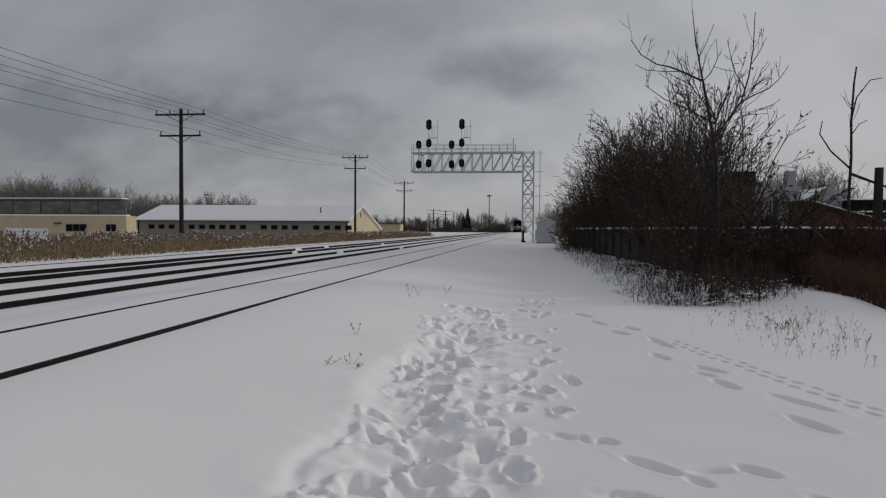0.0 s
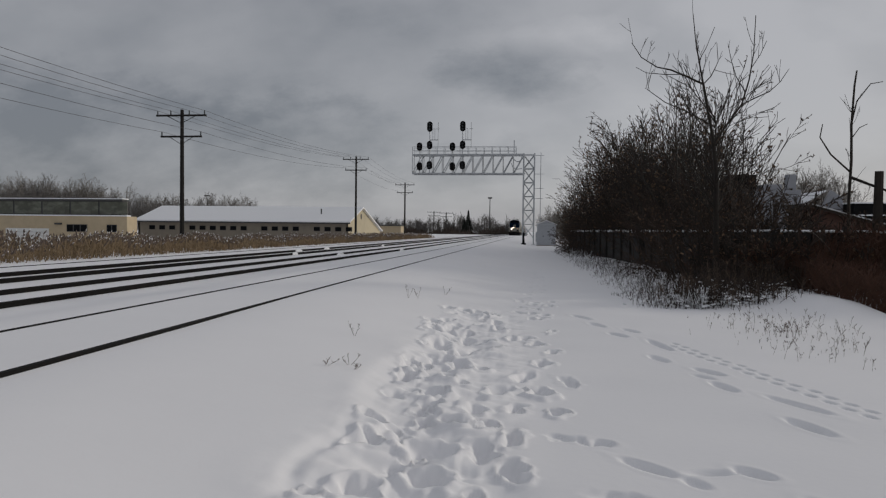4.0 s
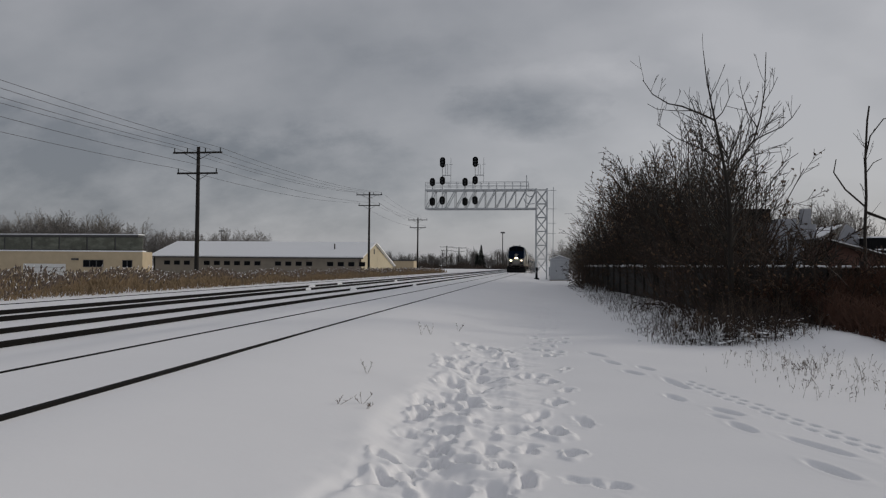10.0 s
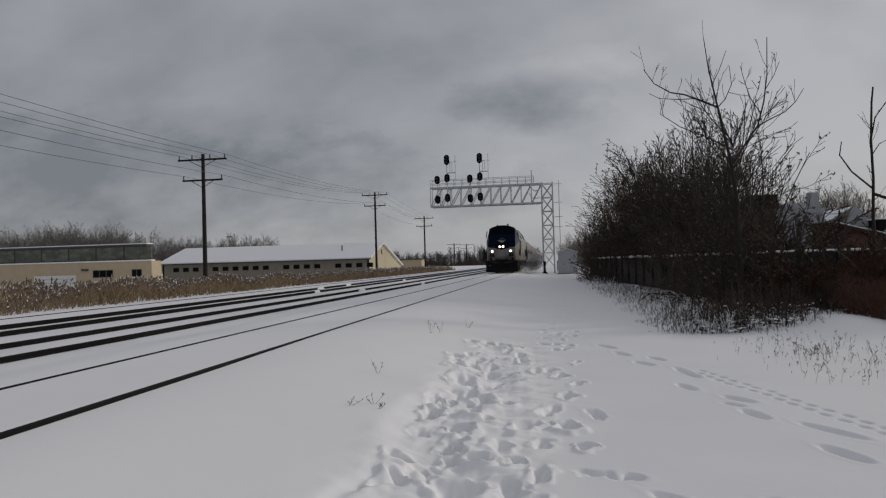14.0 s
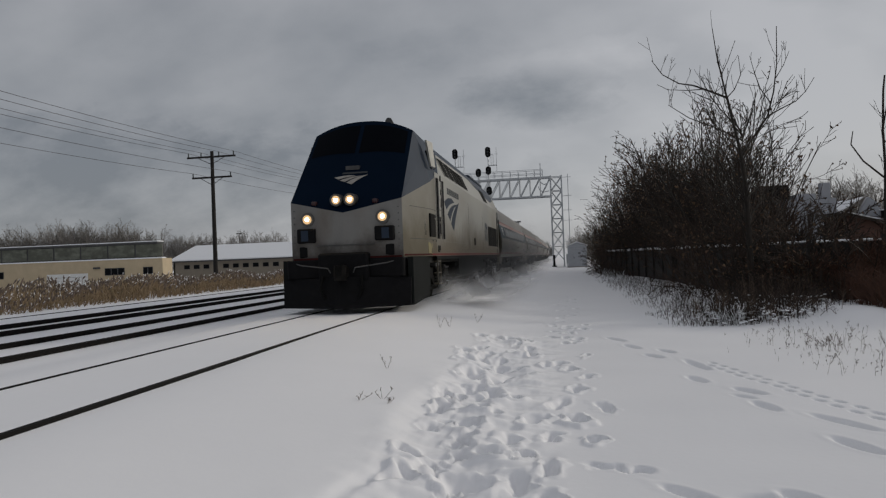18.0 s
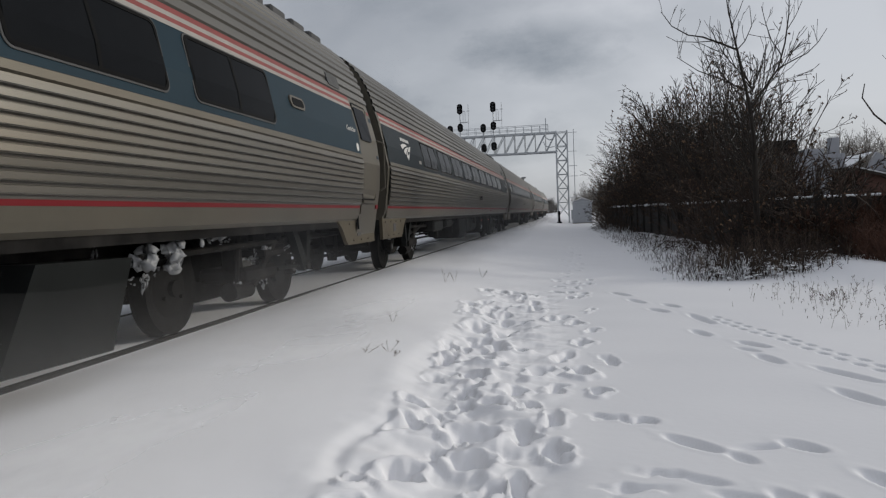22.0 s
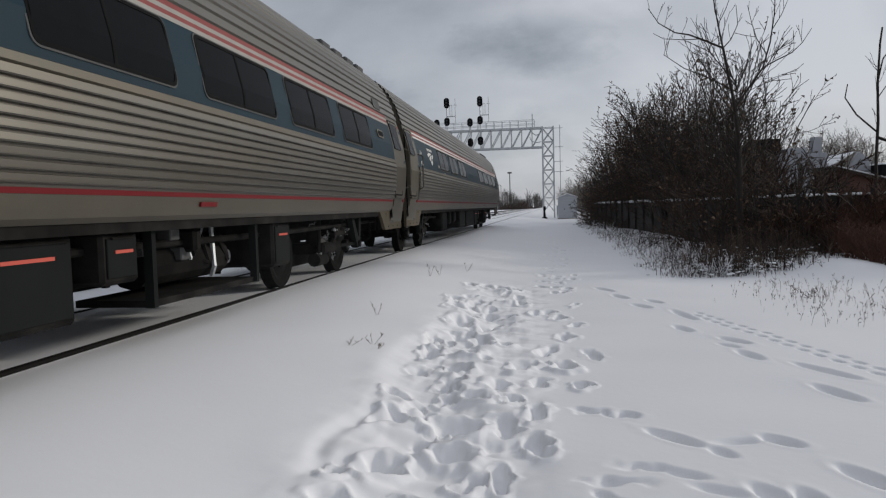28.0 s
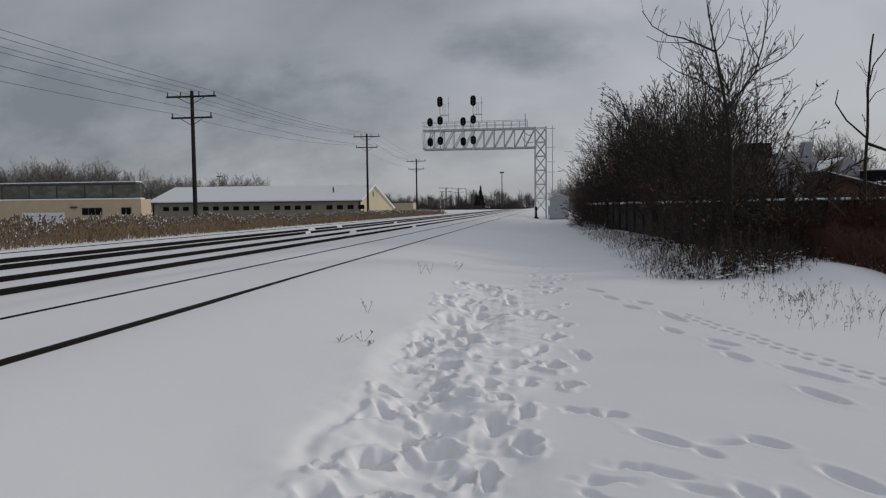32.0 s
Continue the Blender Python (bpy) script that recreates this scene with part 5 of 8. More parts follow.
def make_brush():
    """Low brown brush and snow-dusted weeds at the thicket's foot."""
    r = random.Random(13)
    for k in range(44):
        front = k < 24
        cx, cy = r.uniform(4.2, 6.4), r.uniform(17.0, 18.9)
        if front:
            cx = r.uniform(3.0, 5.3)
            cy = 14.9 + 0.45 * abs(cx - 3.9) + 2.0 * r.random() ** 1.5
        if k > 34:
            cy = r.uniform(19.5, 36)
            cx = fence_x(cy) - r.uniform(0.5, 1.5)
        V, F = [], []
        tall = r.uniform(0.40, 0.80) if front else 0.85 if k < 35 else 0.5
        for i in range(30 if front else 46):
            p = Vector((r.gauss(0, 0.38), r.gauss(0, 0.3), -0.08))
            q = p + Vector((r.gauss(0, 0.13) * tall, r.gauss(0, 0.13) * tall, r.uniform(0.3, 1.0) * tall))
            m = p.lerp(q, 0.5) + Vector((r.uniform(-.04, .04), r.uniform(-.04, .04), 0.03))
            tube(V, F, p, m, 0.008, 0.006, 3)
            tube(V, F, m, q, 0.006, 0.003, 3)
            for j in range(3):
                s = m.lerp(q, r.uniform(0, .9))
                tube(V, F, s, s + Vector((r.uniform(-.12, .12), r.uniform(-.12, .12), r.uniform(.05, .22) * tall)), 0.004, 0.0025, 3)
        clump = thing("brush_clump", Matrix.Translation((cx, cy, ground_at(cx, cy))), "clump of dry brown brush at the thicket's foot", "brush", "brush clumps")
        tagged(raw("brushwood", V, F, "weed" if k % 3 == 0 else "brush", clump), kind="stuff")
        V, F = [], []
        for i in range(34 if front else 14):
            c = Vector((r.gauss(0, 0.42), r.gauss(0, 0.35), r.uniform(0.0, 0.30) * tall))
            w = r.uniform(0.010, 0.05 if front else 0.03)
            tube(V, F, c - Vector((w, r.uniform(-w, w), 0)), c + Vector((w, 0.02, r.uniform(-.02, .03))), w * .5, w * .3, 5)
        o = raw("caught_snow", V, F, "snow_cap", clump, "snow caught among the stalks")
        tagged(o, kind="stuff")
    V, F = [], []
    for i in range(6500):
        x = 5.2 + 10.5 * r.random()
        y = (18.0 if x < 6.3 else 17.35 + 0.3 * math.sin(x * 1.3) + 0.2 * math.sin(x * 3.7)) + 1.1 * r.random() if i % 5 else 19.6 + 6 * r.random()
        h = r.uniform(0.35, 1.45) * (0.72 + 0.4 * abs(math.sin(x * 1.9 + y)))
        if x < 7:
            h *= 0.75
        p = Vector((x, y, ground_at(x, y) - 0.1))
        q = p + Vector((r.uniform(-.4, .4), r.uniform(-.4, .4), h))
        tube(V, F, p, q, 0.011, 0.005, 3)
        for j in range(5):
            s = p.lerp(q, r.uniform(.3, .95))
            tube(V, F, s, s + Vector((r.uniform(-.3, .3), r.uniform(-.3, .3), r.uniform(.05, .35))), 0.008, 0.004, 3)
    for i in range(1500):                 # where it comes nearer, in the dip behind the mound
        x = 6.15 + 3.2 * r.random()
        y0 = max(15.6 - 2.7 * (x - 6.0), 12.8) + 0.25 * math.sin(x * 5)
        y = y0 + (17.4 - y0) * r.random()
        h = r.uniform(0.25, 0.85)
        p = Vector((x, y, ground_at(x, y) - 0.05))
        q = p + Vector((r.uniform(-.3, .3), r.uniform(-.3, .3), h))
        tube(V, F, p, q, 0.009, 0.004, 3)
        for j in range(4):
            s = p.lerp(q, r.uniform(.3, .95))
            tube(V, F, s, s + Vector((r.uniform(-.22, .22), r.uniform(-.22, .22), r.uniform(.05, .25))), 0.006, 0.003, 3)
    tagged(raw("tall_brush", V, F, "rust_brush"), "tall reddish-brown brush before the yard", "brush", kind="stuff")
    V, F = [], []
    for i in range(300):
        cx = r.gauss(3.95, 0.5)
        y = r.gauss(11.6, 1.15) + 0.5 * (cx - 4.1)
        p = Vector((cx, y, ground_at(cx, y) - 0.02))
        h = r.uniform(0.03, 0.16) * r.choice((0.5, 0.8, 1, 1.6))
        q = p + Vector((r.uniform(-.3, .3) * h, r.uniform(-.3, .3) * h, h))
        tube(V, F, p, q, 0.0024, 0.0013, 3)
        for j in range(r.choice((0, 2, 3, 5))):
            c = p.lerp(q, r.uniform(.45, 1))
            tube(V, F, c, c + Vector((r.uniform(-.28, .28) * h, r.uniform(-.28, .28) * h, r.uniform(.1, .4) * h)), 0.0022, r.choice((0.001, 0.005)), 3)
    tagged(raw("snowy_weeds", V, F, "weed"), "thin dry weeds poking out of the snow", "weeds", kind="stuff")
    V, F = [], []
    W, G = [], []
    for i in range(3000):                 # the verge thins out towards the open snow
        y = 14.6 + 42 * r.random() ** 1.7
        deep = r.random() ** 0.8
        x = 2.15 - 0.013 * (y - 15) + 0.16 * math.sin(y * 1.7) + deep * 1.7
        p = Vector((x, y, ground_at(x, y) - 0.03))
        h = (0.08 + 0.42 * deep) * r.uniform(0.4, 1.15)
        q = p + Vector((r.uniform(-.5, .5) * h, r.uniform(-.4, .4) * h, h))
        if i % 5 < 2 and deep < 0.85:
            tube(W, G, p, q, 0.003, 0.007, 3)
        else:
            tube(V, F, p, q, 0.005, 0.002, 3)
            for j in range(2):
                c = p.lerp(q, r.uniform(.4, 1))
                tube(V, F, c, c + Vector((r.uniform(-.4, .4) * h, r.uniform(-.3, .3) * h, .25 * h)), 0.004, 0.002, 3)
    tagged(raw("frosted_weeds", W, G, "snow_cap"), "snow-laden weeds along the thicket's foot", "weeds", kind="stuff")
    tagged(raw("edge_weeds", V, F, "brush"), "sparse weeds along the thicket's edge", "weeds", kind="stuff")


make_brush()
for n, (x, y, h) in enumerate(((-2.18, 12.6, 0.26), (-2.05, 12.9, 0.22), (-1.7, 14.2, 0.22), (-2.03, 8.1, 0.2), (-1.7, 6.6, 0.13), (-1.88, 6.4, 0.09), (-1.62, 6.45, 0.08))):
    w = thing("dry_weed_stalk", Matrix.Translation((x, y, ground_at(x, y) - 0.02)), "thin dry weed stalk standing in the snow", "weed", "weed stalks by the rails")
    r = random.Random(n)
    V, F = [], []
    for k in range(3):
        q = Vector((r.uniform(-.12, .12), r.uniform(-.05, .05), h * r.uniform(.6, 1)))
        tube(V, F, (0, 0, 0), q, 0.0024, 0.0014, 4)
        for j in range(4):
            s = Vector((0, 0, 0)).lerp(q, r.uniform(.45, 1))
            tube(V, F, s, s + Vector((r.uniform(-.03, .03), r.uniform(-.02, .02), .02)), 0.003, 0.0012, 4)
    raw("stalk", V, F, "weed", w)


def make_yard():
    b = thing("pale_yard_building", Matrix.Translation((0, 0, 0)), "pale metal yard building with a stepped roofline", "building")
    part("wall", box(16.3, 19.6, 55, 62, -0.6, 4.35), "tank", b)
    part("roof_step", box(17.0, 18.3, 55.2, 61, 4.35, 4.75), "tank", b)
    part("chimney", box(18.75, 19.35, 55.3, 56, 4.35, 5.5), "tank", b)
    part("roof_box", box(14.6, 16.6, 55.5, 58, 4.45, 5.5), "black", b, "dark rooftop unit")
    part("lower_wall", box(13.0, 16.3, 55.4, 62, -0.6, 4.4), "trim", b)
    for i in range(11):
        part("panel_rib", box(16.38 + i * 0.3, 16.42 + i * 0.3, 54.96, 55.0, -0.6, 4.35), "tank", b)
    h = thing("yard_shed", Matrix.Translation((21.1, 58, -0.6)), "dark yard shed with a snowy pitched roof", "shed")
    part("body", box(0, 2.6, 0, 6, 0, 3.6), "trim", h)
    part("gable_front", prism([(0.9, 3.6), (2.6, 3.6), (2.6, 4.5), (1.75, 5.1)], 1, -0.1, 0.3), "tank", h)
    part("end_panel", box(1.3, 2.6, -0.06, 0.0, 0.6, 4.4), "tank", h)
    part("roof", solid_poly([(-0.2, -0.3, 4.1), (1.3, -0.3, 5.0), (1.3, 6.2, 5.0), (-0.2, 6.2, 4.1)], (0, 0, 0.09)), "snow_cap", h, "roof under snow")
    w = thing("brick_yard_wall", Matrix.Translation((23.7, 56, -0.6)), "dark flat-roofed shed with snowy ledges", "building")
    part("wall", box(0, 12, 0, 6, 0, 4.0), "black", w)
    for z in (1.7, 3.1):
        part("ledge", box(0.3, 12, -0.3, 0, z, z + 0.09), "snow_cap", w, "snow-covered ledge")
    part("roof_snow", box(-0.1, 12.1, -0.2, 6, 4.0, 4.1, 0.03), "snow_cap", w, "snow on the flat roof")
    for i in range(6):
        part("bay_opening", box(0.6 + i * 1.9, 2.1 + i * 1.9, -0.03, 0.0, 2.1, 2.9), "black", w)


make_yard()


def make_low_roof():
    """A low lean-to whose roof edge carries snow, sunk in the brush before the yard."""
    r = thing("lean_to", Matrix.Translation((10.2, 27.0, 0.0)), "low dark lean-to with snow along its sloping roof", "shed")
    part("wall", prism([(-0.1, -0.6), (3.4, -0.6), (3.4, 1.15), (-0.1, 2.12)], 1, 0.1, 2.6), "brick", r, "dull red-brown shed wall")
    part("roof", prism([(-0.35, 2.17), (3.6, 1.07), (3.6, 1.11), (-0.35, 2.21)], 1, -0.2, 0.3), "snow_cap", r, "sloping roof under snow")
    part("back_roof", prism([(-0.35, 2.15), (3.6, 1.05), (3.6, 1.10), (-0.35, 2.20)], 1, 0.302, 2.9), "trim", r)
    part("barge_board", prism([(-0.35, 2.07), (3.6, 0.97), (3.6, 1.06), (-0.35, 2.16)], 1, -0.2, -0.14), "brush", r)
    part("ledge", box(0.6, 3.3, -0.25, 0.1, 0.55, 0.62), "snow_cap", r, "snow-covered ledge")


make_low_roof()


# ---------------------------------------------------------------- the train
TRAIN_X, SPEED = -4.55, 12.42            # metres, metres a second towards the camera
LOCO_AT = 8.3 + SPEED * 18.5             # the nose along the line at the start
CAR_AT = 5.44 + SPEED * 22.5 - 26.0      # the first carriage's front end at the start
WHEELS = []                              # (wheelset, its place in its thing, radius)

SIDE_Z = (1.10, 1.50, 1.90, 2.30, 2.68, 2.87, 3.10, 3.30, 3.50, 3.65, 3.80, 3.92, 3.99, 4.02)
SIDE_X = (1.50, 1.575, 1.60, 1.555, 1.46, 1.40, 1.335, 1.26, 1.15, 1.03, 0.87, 0.64, 0.32, 0.0)


def side_x(z):
    return float(np.interp(z, SIDE_Z, SIDE_X))


def strip(points, y0, y1, s, thick=0.0):
    """A long skin following (x, z) points from y0 to y1 on the side s."""
    b = bmesh.new()
    rows = [[b.verts.new((s * x, y, z)) for x, z in points] for y in (y0, y1)]
    for i in range(len(points) - 1):
        f = (rows[0][i], rows[1][i], rows[1][i + 1], rows[0][i + 1])
        b.faces.new(f if s > 0 else f[::-1])
    return b


def flutes(z0, z1, n, depth):
    """Ribbed profile between two heights: flat crests and narrow grooves."""
    out = []
    for i in range(n):
        for f, d in ((0.0, 0.0), (0.05, depth), (0.16, depth * 1.25), (0.22, depth * 0.85), (0.76, depth * 0.7), (0.84, 0.0)):
            z = z0 + (z1 - z0) * (i + f) / n
            out.append((side_x(z) + d, z))
    out.append((side_x(z1), z1))
    return out


def roof_flutes(n, depth):
    """The ribbed roof, from one eave over the top to the other."""
    pts = [(side_x(z), z) for z in np.linspace(2.87, 4.02, 40)]
    pts = pts + [(-x, z) for x, z in pts[-2::-1]]
    P = np.array(pts)
    L = np.r_[0, np.cumsum(np.hypot(*np.diff(P, axis=0).T))]
    out = []
    for i in range(n):
        for f, d in ((0.0, 0.0), (0.15, depth), (0.6, depth), (0.75, 0.0)):
            u = L[-1] * (i + f) / n
            x, z = np.interp(u, L, P[:, 0]), np.interp(u, L, P[:, 1])
            nx, nz = x / 1.6, max(z - 2.4, 0.05) / 1.62
            ln = math.hypot(nx, nz)
            out.append((x + d * nx / ln, z + d * nz / ln))
    out.append((P[-1, 0], P[-1, 1]))
    return out


def rounded(y0, y1, z0, z1, r, n=4):
    pts = []
    for cy, cz, a0 in ((y1 - r, z1 - r, 0), (y0 + r, z1 - r, 90), (y0 + r, z0 + r, 180), (y1 - r, z0 + r, 270)):
        for i in range(n + 1):
            a = radians(a0 + 90 * i / n)
            pts.append((cy + r * math.cos(a), cz + r * math.sin(a)))
    return pts


def side_plate(outline, s, proud, inner=None):
    """A plate lying on the carriage side, from (y, z) outlines; with inner it becomes a ring."""
    b = bmesh.new()
    def at(p, d):
        return b.verts.new((s * (side_x(p[1]) + d), p[0], p[1]))
    top = [at(p, proud) for p in outline]
    foot = [at(p, -0.02) for p in outline]
    n = len(outline)
    if inner is None:
        b.faces.new(top)
    else:
        hole = [at(p, proud) for p in inner]
        low = [at(p, -0.02) for p in inner]
        for i in range(n):
            j = (i + 1) % n
            b.faces.new((top[i], top[j], hole[j], hole[i]))
            b.faces.new((hole[i], hole[j], low[j], low[i]))
    for i in range(n):
        j = (i + 1) % n
        b.faces.new((foot[i], foot[j], top[j], top[i]))
    bmesh.ops.recalc_face_normals(b, faces=b.faces[:])
    return b


def lathe_wheel(r, x0, x1):
    b = bmesh.new()
    n = 28
    prof = [(x0, 0.06), (x0, r * 0.34), (x0 - 0.03 * (1 if x0 > 0 else -1), r * 0.62), (x0, r * 0.80), (x0, r * 0.97), (x1, r), (x1 * 0.96, r + 0.02), (x1 * 0.94, r * 0.8), (x1 * 0.94, 0.06)]
    rings = [[b.verts.new((x, rr * math.cos(6.2832 * i / n), rr * math.sin(6.2832 * i / n))) for i in range(n)] for x, rr in prof]
    for a, c in zip(rings, rings[1:]):
        for i in range(n):
            b.faces.new((a[i], a[(i + 1) % n], c[(i + 1) % n], c[i]))
    b.faces.new(rings[0])
    bmesh.ops.recalc_face_normals(b, faces=b.faces[:])
    return b


def wheelset(parent, y, r):
    """Axle with two wheels: turns as one piece."""
    b = rod((-0.85, 0, 0), (0.85, 0, 0), 0.08, 10)
    w = part("wheelset", b, "wheel", parent)
    w.location = (0, y, r)
    for s in (-1, 1):
        part("wheel", lathe_wheel(r, s * 0.80, s * 0.68), "wheel", w)
        for k in range(3):          # bolts show the turn
            a = 2.094 * k
            part("hub_bolt", rod((s * 0.79, 0.17 * math.cos(a), 0.17 * math.sin(a)), (s * 0.83, 0.17 * math.cos(a), 0.17 * math.sin(a)), 0.022, 6), "underframe", w)
    WHEELS.append((w, (0, y, r), r))
    return w


def make_truck(parent, yc, r, base, frame_half, inboard=False):
    h = base / 2
    for s in (-1, 1):
        x = s * frame_half
        pr = prism([(yc - h - 0.45, r + 0.02), (yc - h - 0.1, r + 0.22), (yc - h + 0.4, r + 0.24), (yc - 0.45, r - 0.02), (yc + 0.45, r - 0.02), (yc + h - 0.4, r + 0.24), (yc + h + 0.1, r + 0.22), (yc + h + 0.45, r + 0.02),
                    (yc + h + 0.40, r - 0.10), (yc + h - 0.35, r - 0.06), (yc + 0.5, r - 0.24), (yc - 0.5, r - 0.24), (yc - h + 0.35, r - 0.06), (yc - h - 0.40, r - 0.10)], 0, x - 0.07, x + 0.07)
        part("truck_frame", pr, "underframe", parent)
        for k in (-1, 1):
            if not inboard:
                part("axle_box", box(x + s * 0.02, x + s * 0.16, yc + k * h - 0.17, yc + k * h + 0.17, r - 0.17, r + 0.17, 0.04), "underframe", parent)
            sx = s * 0.95 if inboard else x
            part("coil_spring", rod((sx, yc + k * 0.33, r + 0.0), (sx, yc + k * 0.33, r + 0.52), 0.11, 10), "underframe", parent)
        dx = s * 1.1 if inboard else x + s * 0.1
        part("damper", rod((dx, yc - 0.2, r - 0.1), (dx, yc + 0.55, r + 0.45), 0.05, 8), "underframe", parent)
        if inboard:
            part("bolster_arm", box(s * 0.6, s * 1.15, yc - 0.45, yc + 0.45, r - 0.05, r + 0.12, 0.04), "underframe", parent)
            part("anchor_rod", rod((s * 1.12, yc + 0.1, r + 0.2), (s * 1.12, yc + 1.25, r + 0.42), 0.035, 6), "underframe", parent)
        part("brake_hanger", box(x - 0.1, x + 0.1, yc - h + 0.55, yc - h + 0.62, r - 0.3, r + 0.45), "underframe", parent)
    part("bolster", box(-frame_half, frame_half, yc - 0.3, yc + 0.3, r - 0.05, r + 0.45, 0.05), "underframe", parent)
    for k in (-1, 1):
        wheelset(parent, yc + k * h, r)


# three wide, swept bands: (along, up) with both from 0 to 1
EMBLEM = [[((y - 3.97) / 2.75, (z - 1.87) / 0.91) for y, z in band] for band in (
    [(3.97, 2.61), (4.21, 2.67), (4.65, 2.75), (5.22, 2.78), (5.76, 2.7), (5.13, 2.62), (4.72, 2.55), (4.32, 2.41), (4.12, 2.51)],
    [(4.48, 2.29), (4.82, 2.44), (5.27, 2.56), (5.82, 2.64), (6.28, 2.67), (5.65, 2.53), (5.28, 2.37), (4.9, 2.13), (4.69, 2.21)],
    [(5.07, 2.05), (5.36, 2.28), (5.81, 2.51), (6.26, 2.66), (6.72, 2.76), (6.34, 2.53), (5.91, 2.24), (5.53, 1.87), (5.28, 1.96)])]
COACH = dict(windows=[3.27 + 2.053 * k for k in range(9)], emblem=1.27, number=2.76,
             boxes=((5.3, 6.6, 0.66), (7.1, 8.1, 0.72), (9.3, 10.85, 0.34), (10.98, 11.6, 0.52), (14.7, 15.3, 0.60), (17.0, 17.6, 0.28)), tank=(12.3, 14.2), hood=True, dull=False, recess=(16.15, 16.95))
SOOTY = dict(COACH, dull=True)
DINER = dict(windows=[4.17 + 2.12 * k for k in range(9)], emblem=2.39, number=3.84,
             recess=(16.35, 18.4),
             boxes=((7.6, 7.9, 0.72), (9.6, 11.2, 0.36), (11.5, 14.15, 0.33), (14.39, 15.36, 0.33), (15.66, 16.13, 0.55), (18.85, 19.4, 0.42)), tank=None, hood=False, dull=False)
CAFE = dict(DINER, boxes=((5.65, 6.65, 0.38), (7.2, 7.6, 0.55), (8.2, 8.7, 0.6)) + DINER["boxes"][1:], windows=[4.17 + 2.12 * k for k in (0, 1, 2, 5, 6, 7, 8)])


def running_gear(c, s, yc, o, va):
    """What hangs beside a carriage truck: bracket, bearer, spring and rods, caked with snow."""
    def yz(a):
        return [(yc + o * u, z) for u, z in a] if o > 0 else [(yc + o * u, z) for u, z in reversed(a)]
    v = part("truck_bracket", prism(yz([(va - 0.44, 1.03), (va - 0.30, 1.03), (va + 0.06, 0.56), (va + 0.10, 0.44), (va - 0.04, 0.42)]), 0, s * 1.16, s * 1.26), "skirt", c, "dark steel truck bracket")
    part("bracket_post", prism(yz([(va + 0.13, 1.03), (va + 0.26, 1.03), (va + 0.16, 0.44), (va + 0.05, 0.44)]), 0, s * 1.15, s * 1.25), "skirt", v)
    part("bracket_web", prism(yz([(va - 0.32, 1.03), (va + 0.14, 1.03), (va + 0.13, 0.93), (va - 0.20, 0.91)]), 0, s * 1.17, s * 1.24), "skirt", v)
    part("apex_pin", rod((s * 1.12, yc + o * (va + 0.04), 0.49), (s * 1.29, yc + o * (va + 0.04), 0.49), 0.06, 8), "underframe", v)
    part("traction_rod", rod((s * 1.21, yc + o * (va + 0.02), 0.50), (s * 1.10, yc + o * (va - 0.55), 0.49), 0.03, 6), "skirt", c)
    part("pedestal_plate", prism(yz([(0.72, 0.80), (1.42, 0.76), (1.40, 0.52), (1.30, 0.43), (1.12, 0.30), (0.96, 0.30), (0.84, 0.44), (0.72, 0.58)]), 0, s * 0.84, s * 0.90), "skirt", c, "dark pedestal plate before the wheel")
    part("journal_cap", rod((s * 0.90, yc + o * 1.33, 0.455), (s * 0.99, yc + o * 1.33, 0.455), 0.10, 14), "underframe", c)
    part("journal_ring", rod((s * 0.99, yc + o * 1.33, 0.455), (s * 1.005, yc + o * 1.33, 0.455), 0.055, 10), "trim", c)
    sp = part("air_spring", rod((s * 0.98, yc + o * 0.55, 0.74), (s * 0.98, yc + o * 0.55, 1.02), 0.17, 16), "underframe", c)
    for k in range(4):
        part("bellows_ring", rod((s * 0.98, yc + o * 0.55, 0.76 + 0.065 * k), (s * 0.98, yc + o * 0.55, 0.795 + 0.065 * k), 0.205, 16), "rubber", sp)
    part("spring_plank", box(s * 0.78, s * 1.16, yc + o * 0.50 - 0.42, yc + o * 0.50 + 0.42, 0.66, 0.74, 0.015), "underframe", c)
    part("side_bearer", box(s * 0.90, s * 1.03, yc - 0.26, yc + 0.22, 0.48, 0.64, 0.03), "grimy_snow", c, "bearer end crusted with snow")
    part("brake_cylinder", rod((s * 1.04, yc - 0.62, 0.33), (s * 1.04, yc - 0.18, 0.33), 0.10, 12), "underframe", c)
    part("brake_lever", rod((s * 1.08, yc - o * 0.55, 0.28), (s * 1.05, yc - o * 0.35, 0.95), 0.03, 6), "underframe", c)
    part("end_tank", rod((s * 0.92, yc + o * (va + 0.32), 0.84), (s * 0.92, yc + o * (va + 0.95), 0.84), 0.12, 14), "underframe", c)
    r = random.Random(int(yc * 10) + s)
    V, F = [], []

    def crust(y, z, x, length, high, n):          # ragged snow lying along an edge
        for k in range(n):
            p = Vector((s * (x + r.uniform(-.04, .04)), y + r.uniform(-.5, .5) * length, z + r.uniform(0, 0.02)))
            w = r.uniform(0.3, 1.0) * high
            tube(V, F, p, p + Vector((r.uniform(-.02, .02), r.uniform(-.03, .03), w)), w * r.uniform(.5, .9), w * .12, 5)
    crust(yc + o * 0.50, 0.735, 1.10, 0.8, 0.045, 40)
    crust(yc, 0.635, 0.99, 0.45, 0.035, 26)
    crust(yc + o * 0.55, 1.0, 1.08, 0.5, 0.03, 12)
    crust(yc + o * (va + 0.6), 0.93, 0.98, 0.7, 0.05, 20)
    crust(yc - o * 0.4, 0.40, 1.06, 0.5, 0.05, 24)
